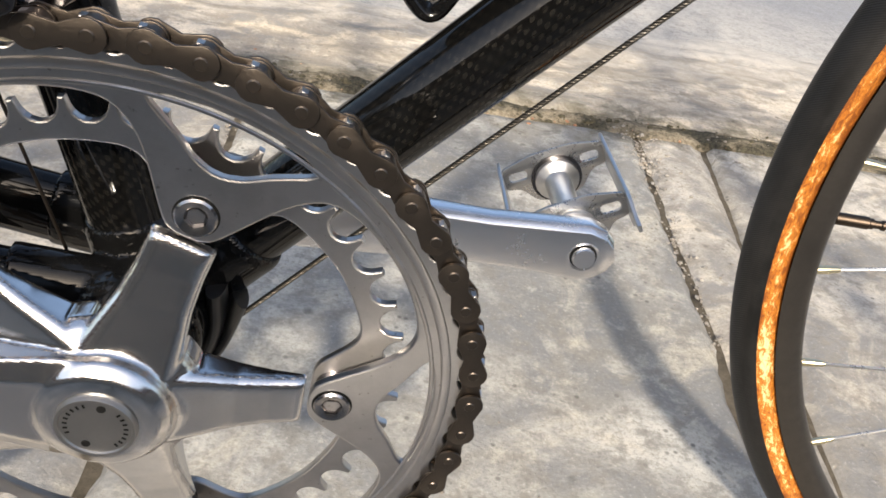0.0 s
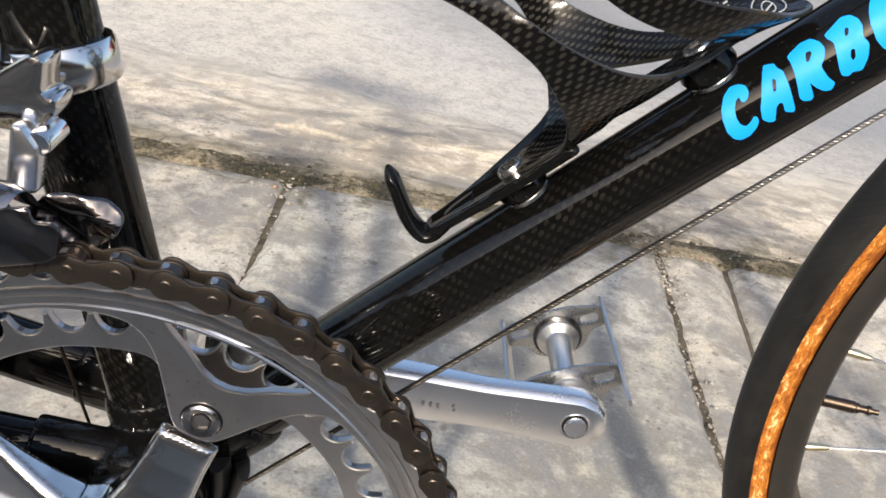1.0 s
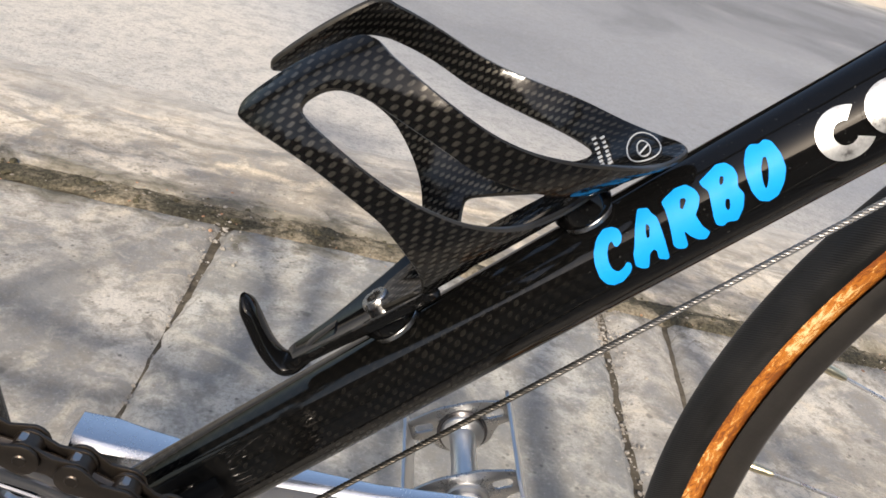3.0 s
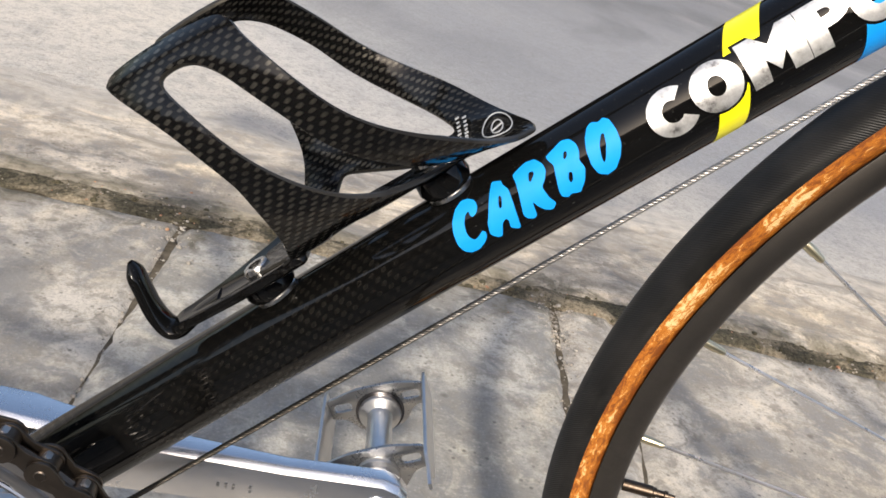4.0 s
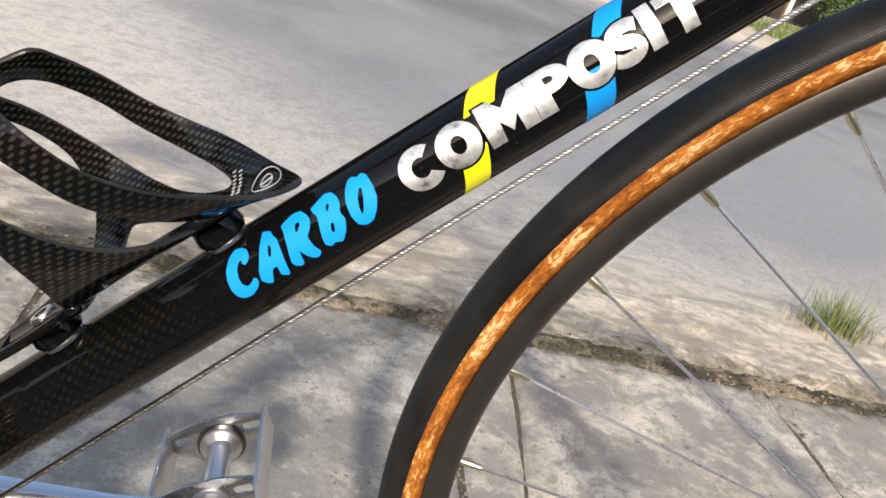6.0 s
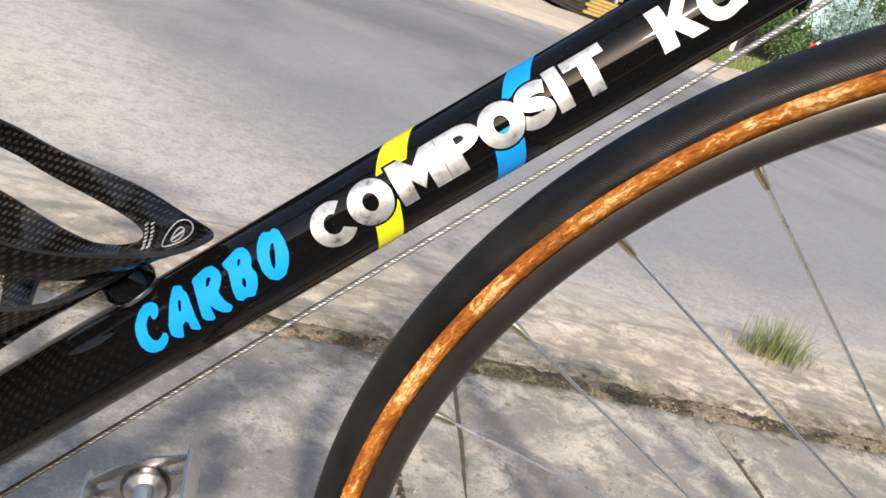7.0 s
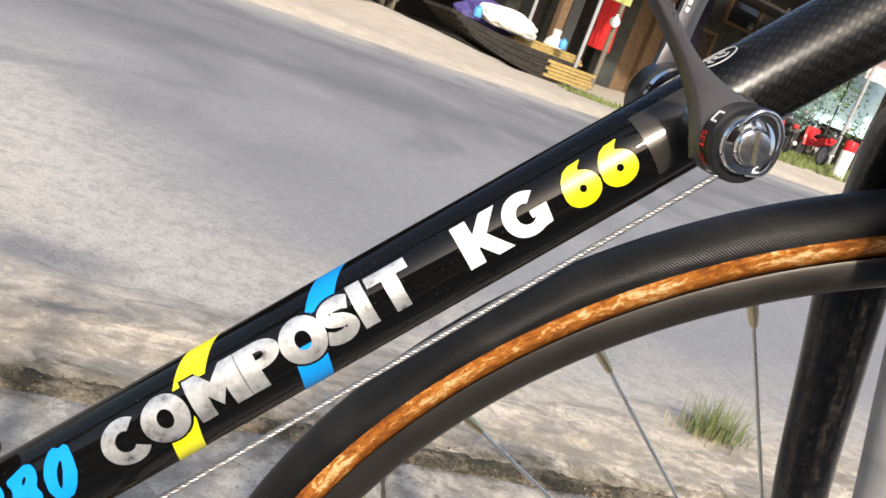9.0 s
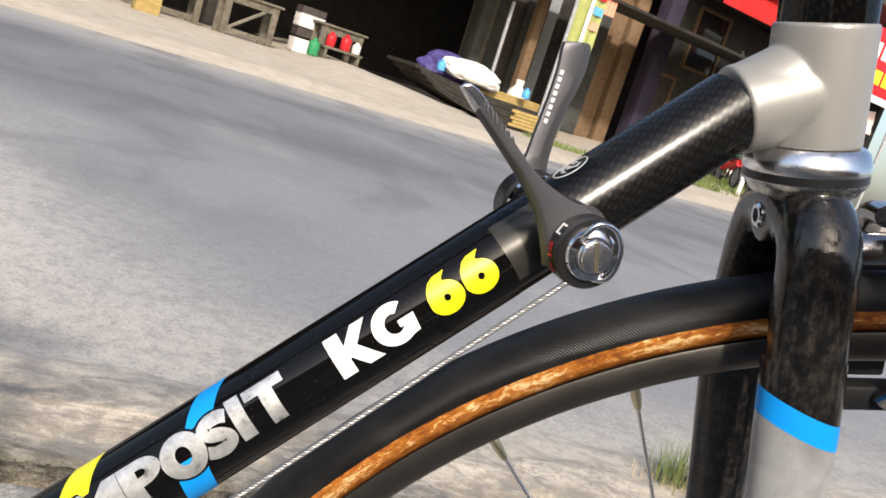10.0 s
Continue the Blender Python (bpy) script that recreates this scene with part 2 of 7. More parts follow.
def _concrete(name, tone, streak=(1, 1, 1), bands=0.0):
    a = Mat(name, tone, 0.88, spec=0.2)
    grey = tuple(0.33 * c + 0.25 * 0.9 for c in tone)
    big = a.noise(3.4, 6, 0.60, a.at("Object", streak), 0.6)
    patch = a.noise(10.0, 7, 0.64, a.at("Object", streak), 0.8)
    mid = a.noise(38, 7, 0.72)
    fine = a.noise(260, 5, 0.7)
    sharp = a.noise(620, 4, 0.75)
    dark = tuple(c * 0.62 for c in tone)
    pale = tuple(min(c * 1.20, 0.9) for c in tone)
    c1 = a.mix(a.ramp(big, (0.42, 0.0), (0.58, 1.0)), dark, pale)
    c1 = a.mix(a.ramp(patch, (0.42, 0.90), (0.55, 0.0)), c1, tuple(c * 0.60 for c in grey))
    c1 = a.mix(a.ramp(a.noise(21, 7, 0.7, None, 0.5), (0.53, 0.0), (0.63, 0.55)), c1, (tone[0] * 1.22, tone[1] * 1.19, tone[2] * 1.13))
    c1 = a.mix(a.ramp(a.noise(6.0, 7, 0.7, a.at("Object", streak, (0, 0, 1.1)), 1.2), (0.54, 0.0), (0.66, 0.75)), c1, (tone[0] * 1.28, tone[1] * 1.21, tone[2] * 1.08))
    c2 = a.mix(a.ramp(mid, (0.39, 0.85), (0.52, 0.0)), c1, (tone[0] * 0.54, tone[1] * 0.53, tone[2] * 0.52))
    c3 = a.mix(a.ramp(fine, (0.37, 0.50), (0.49, 0.0)), c2, tuple(c * 0.45 for c in tone))
    c3 = a.mix(a.ramp(fine, (0.58, 0.0), (0.70, 0.40)), c3, (0.68, 0.63, 0.55))
    c3 = a.mix(a.ramp(sharp, (0.36, 0.4), (0.46, 0.0)), c3, tuple(c * 0.5 for c in tone))
    pits = a.node("TexVoronoi", Scale=70.0)
    a.link(a.at("Object"), pits.inputs["Vector"])
    c3 = a.mix(a.math("MULTIPLY", a.ramp(pits.outputs["Distance"], (0.10, 1.0), (0.20, 0.0)), a.ramp(patch, (0.46, 0.0), (0.58, 0.8))), c3, tuple(c * 0.28 for c in tone))
    spots = a.node("TexVoronoi", Scale=17.0)
    a.link(a.at("Object"), spots.inputs["Vector"])
    blot = a.math("ADD", spots.outputs["Distance"], a.math("MULTIPLY", mid, 0.16))
    sp = a.ramp(blot, (0.13, 0.75), (0.19, 0.0))
    c4 = a.mix(sp, c3, tuple(c * 0.30 for c in tone))
    blotch = a.ramp(a.noise(4.5, 5, 0.6, a.at("Object", (1, 1, 1), (0, 0, 0.6)), 0.3), (0.56, 0.0), (0.68, 0.58))
    c5 = a.mix(blotch, c4, (0.24, 0.235, 0.225))
    if bands:
        dirt = a.noise(3.0, 8, 0.66, a.at("Object", (0.7, 2.3, 1), (0, 0, 0.10)), 1.2)
        c5 = a.mix(a.ramp(dirt, (0.50, 0.0), (0.60, bands)), c5, (0.25, 0.215, 0.165))
        a.bump(dirt, 0.5, 0.012)
        sep = a.nt.nodes.new('ShaderNodeSeparateXYZ')
        a.link(a.at('Object'), sep.inputs[0])
        rim = a.math('ADD', sep.outputs[1], a.math('MULTIPLY', a.math('SUBTRACT', patch, 0.5), 0.7))
        n = a.nt.nodes.new('ShaderNodeMapRange')
        n.inputs['From Min'].default_value, n.inputs['From Max'].default_value = 1.04, 1.38
        a.link(rim, n.inputs[0])
        c5 = a.mix(n.outputs[0], c5, a.mix(a.ramp(mid, (0.38, 0.5), (0.56, 0.0)), (0.52, 0.48, 0.42), (0.33, 0.305, 0.27)))
    seam = a.nt.nodes.new("ShaderNodeSeparateXYZ")
    a.link(a.at("Object"), seam.inputs[0])
    soil = a.math("ADD", a.math("ABSOLUTE", a.math("SUBTRACT", seam.outputs[1], 0.866)), a.math("MULTIPLY", a.math("SUBTRACT", a.noise(11, 8, 0.74, None, 0.8), 0.5), 0.42))
    near = a.nt.nodes.new("ShaderNodeMapRange")
    near.inputs["From Min"].default_value, near.inputs["From Max"].default_value = 0.016, 0.062
    near.inputs["To Min"].default_value, near.inputs["To Max"].default_value = 0.85, 0.0
    a.link(soil, near.inputs[0])
    clump = a.math("ADD", a.math("ABSOLUTE", a.math("SUBTRACT", seam.outputs[1], 0.895)), a.math("MULTIPLY", a.math("SUBTRACT", a.noise(7, 8, 0.72, a.at("Object", (0.8, 1.4, 1)), 0.7), 0.5), 0.50))
    black = a.nt.nodes.new("ShaderNodeMapRange")
    black.inputs["From Min"].default_value, black.inputs["From Max"].default_value = -0.045, 0.012
    black.inputs["To Min"].default_value, black.inputs["To Max"].default_value = 0.85, 0.0
    a.link(clump, black.inputs[0])
    c5 = a.mix(black.outputs[0], c5, (0.075, 0.068, 0.052))
    c5 = a.mix(near.outputs[0], c5, a.mix(a.ramp(mid, (0.40, 0.0), (0.60, 1.0)), (0.10, 0.088, 0.062), (0.25, 0.22, 0.165)))
    cracks = a.node("TexVoronoi", Scale=2.6)
    cracks.feature = "DISTANCE_TO_EDGE"
    wob = a.node("TexNoise", Scale=7.0, Detail=6.0)
    a.link(a.at("Object"), wob.inputs["Vector"])
    a.link(a.mix(0.28, a.at("Object"), wob.outputs["Color"], "ADD"), cracks.inputs["Vector"])
    line = a.math("MULTIPLY", a.ramp(cracks.outputs["Distance"], (0.0, 0.45), (0.008, 0.0)), a.ramp(big, (0.50, 0.0), (0.58, 1.0)))
    a.color(a.mix(line, c5, (0.10, 0.085, 0.065)))
    a.bump(mid, 0.40, 0.005).bump(fine, 0.5, 0.0016)
    return a.m


CONCRETE = _concrete("weathered_concrete", (0.525, 0.475, 0.40))
GREY_CONCRETE = _concrete("grey_stained_concrete", (0.465, 0.437, 0.380))
STRIP_CONCRETE = _concrete("sandy_concrete", (0.62, 0.54, 0.43), (0.9, 1.6, 1), 0.62)


def _asphalt():
    """Pale worn asphalt: sandy towards the pavement, cooler and darker in the wheel tracks, with cloudy darker patches.
    """
    a = Mat("pale_worn_asphalt", (0.2, 0.2, 0.2), 0.88, spec=0.25)
    cloud = a.noise(1.15, 5, 0.52, a.at("Object", (1.0, 0.62, 1), (0, 0, radians(-14))), 0.35)
    big = a.noise(2.6, 6, 0.62, a.at("Object", (0.8, 1, 1), (0, 0, radians(-14))), 0.4)
    small = a.noise(22, 6, 0.70)
    fine = a.noise(120, 5, 0.75)
    sharp = a.noise(420, 3, 0.7)
    grit = a.node("TexVoronoi", Scale=190.0)
    a.link(a.at("Object"), grit.inputs["Vector"])
    sep = a.nt.nodes.new("ShaderNodeSeparateXYZ")
    a.link(a.at("Object"), sep.inputs[0])
    over = a.math("SUBTRACT", sep.outputs[1], a.math("MULTIPLY", sep.outputs[0], 0.25))
    over = a.math("ADD", over, a.math("MULTIPLY", a.math("SUBTRACT", big, 0.5), 0.9))
    lane = a.math("MULTIPLY", over, 0.08)
    tint = a.ramp(lane, (0.28, (0.270, 0.274, 0.284)), (0.395, (0.200, 0.204, 0.214)), (0.425, (0.150, 0.154, 0.164)), (0.455, (0.195, 0.200, 0.212)), (0.625, (0.205, 0.210, 0.222)), (0.655, (0.150, 0.154, 0.164)), (0.70, (0.225, 0.229, 0.240)), (0.76, (0.335, 0.332, 0.325)), (0.86, (0.43, 0.405, 0.36)))
    near = a.math("ADD", sep.outputs[1], a.math("MULTIPLY", a.math("MINIMUM", a.math("MAXIMUM", sep.outputs[0], -0.4), 1.15), 1.7))
    near = a.math("ADD", near, a.math("MULTIPLY", a.math("SUBTRACT", 0.5, cloud), 3.4))
    near = a.math("MULTIPLY", near, 0.2)
    tint = a.mix(a.ramp(near, (0.56, 1.0), (0.76, 0.0)), tint, a.ramp(near, (0.24, (0.57, 0.525, 0.455)), (0.34, (0.51, 0.485, 0.445)), (0.43, (0.44, 0.425, 0.40)), (0.51, (0.345, 0.341, 0.332)), (0.62, (0.31, 0.309, 0.306))))
    verge = a.math("ADD", a.math("MULTIPLY", sep.outputs[1], 0.4), a.math("MULTIPLY", a.math("SUBTRACT", big, 0.5), 0.30))
    tint = a.mix(a.ramp(verge, (0.52, 0.85), (0.74, 0.0)), tint, (0.50, 0.465, 0.41))
    # Soft darker patches, fading out towards the pavement.
    blotch = a.mix(1.0, a.ramp(cloud, (0.38, 1.0), (0.50, 0.0)), a.ramp(lane, (0.17, 0.10), (0.25, 1.0)), "MULTIPLY")
    c1 = a.mix(a.math("MULTIPLY", blotch, 0.50), tint, (0.120, 0.123, 0.131))
    c1 = a.mix(a.ramp(cloud, (0.56, 0.0), (0.70, 0.30)), c1, (0.46, 0.445, 0.415))
    c2 = a.mix(a.ramp(small, (0.38, 0.40), (0.54, 0.0)), c1, (0.22, 0.217, 0.212))
    c3 = a.mix(a.ramp(fine, (0.36, 0.55), (0.50, 0.0)), c2, (0.16, 0.159, 0.157))
    c3 = a.mix(a.ramp(fine, (0.56, 0.0), (0.68, 0.32)), c3, (0.50, 0.495, 0.48))
    c3 = a.mix(a.ramp(sharp, (0.36, 0.42), (0.47, 0.0)), c3, (0.14, 0.139, 0.137))
    a.color(a.mix(a.ramp(grit.outputs["Distance"], (0.10, 0.28), (0.28, 0.0)), c3, (0.52, 0.51, 0.49)))
    a.bump(small, 0.25, 0.004).bump(fine, 0.5, 0.003).bump(grit.outputs["Distance"], 0.3, 0.002)
    return a.m


ASPHALT = _asphalt()


def rough_stuff(name, dark, pale, scale=30.0, rough=0.9, bump=0.004):
    a = Mat(name, pale, rough, spec=0.2)
    n = a.noise(scale, 7, 0.7)
    info = a.nt.nodes.new("ShaderNodeNewGeometry")
    c = a.mix(a.ramp(n, (0.35, 0.0), (0.65, 1.0)), dark, pale)
    a.color(a.mix(0.35, c, a.ramp(info.outputs["Random Per Island"], (0.0, dark), (1.0, pale))))
    a.bump(n, 0.5, bump)
    return a.m


DIRT = rough_stuff("joint_dirt", (0.045, 0.037, 0.026), (0.17, 0.14, 0.10), 60)
PEBBLES = rough_stuff("mixed_gravel", (0.11, 0.095, 0.075), (0.44, 0.39, 0.33), 200, 0.8, 0.001)
CRUMBS = rough_stuff("concrete_crumbs", (0.16, 0.14, 0.115), (0.50, 0.455, 0.39), 200, 0.9, 0.001)
LITTER = rough_stuff("dry_leaf_bits", (0.20, 0.045, 0.020), (0.50, 0.33, 0.20), 300, 0.8, 0.0006)
MOSS = rough_stuff("dry_moss", (0.035, 0.031, 0.019), (0.115, 0.098, 0.060), 200, 0.95, 0.002)
SAND = rough_stuff("sandy_verge", (0.38, 0.33, 0.26), (0.54, 0.485, 0.41), 3, 0.95, 0.01)
GRASS = rough_stuff("grass_blades", (0.075, 0.125, 0.03), (0.24, 0.27, 0.10), 8, 0.6, 0.0)
STRAW = rough_stuff("dry_straw", (0.30, 0.24, 0.12), (0.48, 0.40, 0.24), 8, 0.7, 0.0)

# ---- mesh helpers ----


def as_mesh(bm, name="mesh"):
    me = bpy.data.meshes.new(name)
    bmesh.ops.recalc_face_normals(bm, faces=bm.faces)
    bm.to_mesh(me)
    bm.free()
    return me


def part(name, shape, material, parent=None, label="", m=None, sharp=38.0):
    """One mesh object of its own, under a thing or a part."""
    me = as_mesh(shape, name) if isinstance(shape, bmesh.types.BMesh) else shape
    if not me.materials:
        me.materials.append(material)
    if sharp:
        me.shade_smooth()
        me.set_sharp_from_angle(angle=radians(sharp))
    ob = new(name, me)
    if parent is not None:
        ob.parent = parent
    if m is not None:
        ob.matrix_basis = m
    if label:
        tagged(ob, label)
    return ob


def thing(name, label, category, group="", at=(0, 0, 0)):
    ob = new(name)
    ob.empty_display_size = 0.05
    ob.location = at
    return tagged(ob, label, category, group)


def smooth_path(points, n=8):
    """A rounded polyline through the points."""
    ps = [Vector(p) for p in points]
    out = []
    for i in range(len(ps) - 1):
        a, b, c, d = ps[max(i - 1, 0)], ps[i], ps[i + 1], ps[min(i + 2, len(ps) - 1)]
        for k in range(n):
            t = k / n
            out.append(0.5 * ((2 * b) + (c - a) * t + (2 * a - 5 * b + 4 * c - d) * t * t + (3 * b - a - 3 * c + d) * t ** 3))
    return out + [ps[-1]]


def sweep(points, rad, segs=24, up=(0, 1, 0), caps=True, closed=False):
    """A tube along the points. rad: a number, (across, along up), or a list of either, one a point."""
    ps = [Vector(p) for p in points]
    n = len(ps)
    rads = rad if isinstance(rad, list) else [rad] * n
    bm = bmesh.new()
    uvl = bm.loops.layers.uv.new("UVMap")
    rings, lens, dist = [], [], 0.0
    ref = Vector(up).normalized()
    for i, p in enumerate(ps):
        if closed:
            tan = ps[(i + 1) % n] - ps[i - 1]
        else:
            tan = ps[min(i + 1, n - 1)] - ps[max(i - 1, 0)]
        tan.normalize()
        v = (ref - tan * ref.dot(tan)).normalized()
        u = v.cross(tan)
        ref = v
        r = rads[i]
        ra, rb = (r, r) if isinstance(r, (int, float)) else r
        if i:
            dist += (p - ps[i - 1]).length
        lens.append(dist)
        rings.append([bm.verts.new(p + u * ra * math.cos(2 * math.pi * k / segs) + v * rb * math.sin(2 * math.pi * k / segs)) for k in range(segs)])
    mean = np.mean([x if isinstance(x, (int, float)) else sum(x) / 2 for x in rads])
    for i in range(n if closed else n - 1):
        j = (i + 1) % n
        lj = lens[j] if j else dist + (ps[0] - ps[-1]).length
        for k in range(segs):
            q = (k + 1) % segs
            f = bm.faces.new((rings[i][k], rings[i][q], rings[j][q], rings[j][k]))
            a0, a1 = 2 * math.pi * k / segs * mean, 2 * math.pi * (k + 1) / segs * mean
            for lp, uv in zip(f.loops, ((lens[i], a0), (lens[i], a1), (lj, a1), (lj, a0))):
                lp[uvl].uv = uv
    if caps and not closed:
        bm.faces.new(rings[0][::-1])
        bm.faces.new(rings[-1])
    return bm


def lathe(profile, segs=48, m=None, turn=360.0, loop=False):
    """Turns a profile of (radius, height) round the local z axis. loop: the profile closes on itself."""
    bm = bmesh.new()
    uvl = bm.loops.layers.uv.new("UVMap")
    full = abs(turn - 360) < 1e-6
    steps = segs if full else segs + 1
    along = [0.0]
    prof = list(profile) + ([profile[0]] if loop else [])
    for a, b in zip(prof, prof[1:]):
        along.append(along[-1] + math.hypot(b[0] - a[0], b[1] - a[1]))
    rings = []
    for i in range(steps):
        t = radians(turn) * i / segs
        rings.append([bm.verts.new((max(r, 1e-5) * math.cos(t), max(r, 1e-5) * math.sin(t), h)) for r, h in profile])
    big = max(r for r, _ in profile)
    n = len(profile)
    for i in range(segs):
        a, b = rings[i], rings[(i + 1) % steps]
        for k in range(n if loop else n - 1):
            q = (k + 1) % n
            f = bm.faces.new((a[k], b[k], b[q], a[q]))
            t0, t1 = radians(turn) * i / segs * big, radians(turn) * (i + 1) / segs * big
            for lp, uv in zip(f.loops, ((t0, along[k]), (t1, along[k]), (t1, along[k + 1]), (t0, along[k + 1]))):
                lp[uvl].uv = uv
    bmesh.ops.remove_doubles(bm, verts=bm.verts, dist=2e-6)
    if m is not None:
        bm.transform(m)
    return bm


def from_curve(data):
    ob = new("outline", data)
    me = bpy.data.meshes.new_from_object(ob.evaluated_get(bpy.context.evaluated_depsgraph_get()))
    bpy.data.objects.remove(ob)
    bpy.data.curves.remove(data)
    me.materials.clear()
    return me


def plate(loops, thick, bevel=0.0, m=None):
    """A flat plate in the local xy plane, from an outline and the outlines of its holes."""
    cu = bpy.data.curves.new("outline", "CURVE")
    cu.dimensions, cu.fill_mode = "2D", "BOTH"
    cu.extrude, cu.bevel_depth, cu.offset, cu.bevel_resolution = thick / 2 - bevel, bevel, -bevel, 1
    for pts in loops:
        sp = cu.splines.new("POLY")
        sp.points.add(len(pts) - 1)
        for p, q in zip(sp.points, pts):
            p.co = (q[0], q[1], 0, 1)
        sp.use_cyclic_u = True
    me = from_curve(cu)
    bm = bmesh.new()
    bm.from_mesh(me)
    bpy.data.meshes.remove(me)
    bmesh.ops.remove_doubles(bm, verts=bm.verts, dist=1e-6)
    if m is not None:
        bm.transform(m)
    return bm


def letters(body, fat=0.0, shear=0.0, extrude=0.0):
    """The flat mesh of some writing, in a box from (0, 0) to (width, 1)."""
    cu = bpy.data.curves.new("writing", "FONT")
    cu.body, cu.size, cu.offset, cu.shear, cu.extrude, cu.resolution_u = body, 1.0, fat, shear, extrude, 6
    me = from_curve(cu)
    co = np.array([v.co for v in me.vertices])
    low, high = co.min(0), co.max(0)
    for v in me.vertices:
        v.co = ((v.co.x - low[0]) / (high[1] - low[1]), (v.co.y - low[1]) / (high[1] - low[1]), v.co.z)
    bm = bmesh.new()
    bm.from_mesh(me)
    bpy.data.meshes.remove(me)
    return bm


def stroke(points, w, n=8):
    """The closed outline of one pen stroke of width w."""
    ps = smooth_path([(x, y, 0) for x, y in points], n)
    left, right = [], []
    for i, p in enumerate(ps):
        t = (ps[min(i + 1, len(ps) - 1)] - ps[max(i - 1, 0)]).normalized()
        o = Vector((-t.y, t.x, 0)) * w / 2
        left.append((p + o)[:2])
        right.append((p - o)[:2])
    return left + right[::-1]


def oval(cx, cy, rx, ry, a0=0, a1=360, n=28):
    full = abs(a1 - a0) >= 360
    return [(cx + rx * math.cos(radians(a0 + (a1 - a0) * i / n)), cy + ry * math.sin(radians(a0 + (a1 - a0) * i / n))) for i in range(n if full else n + 1)]


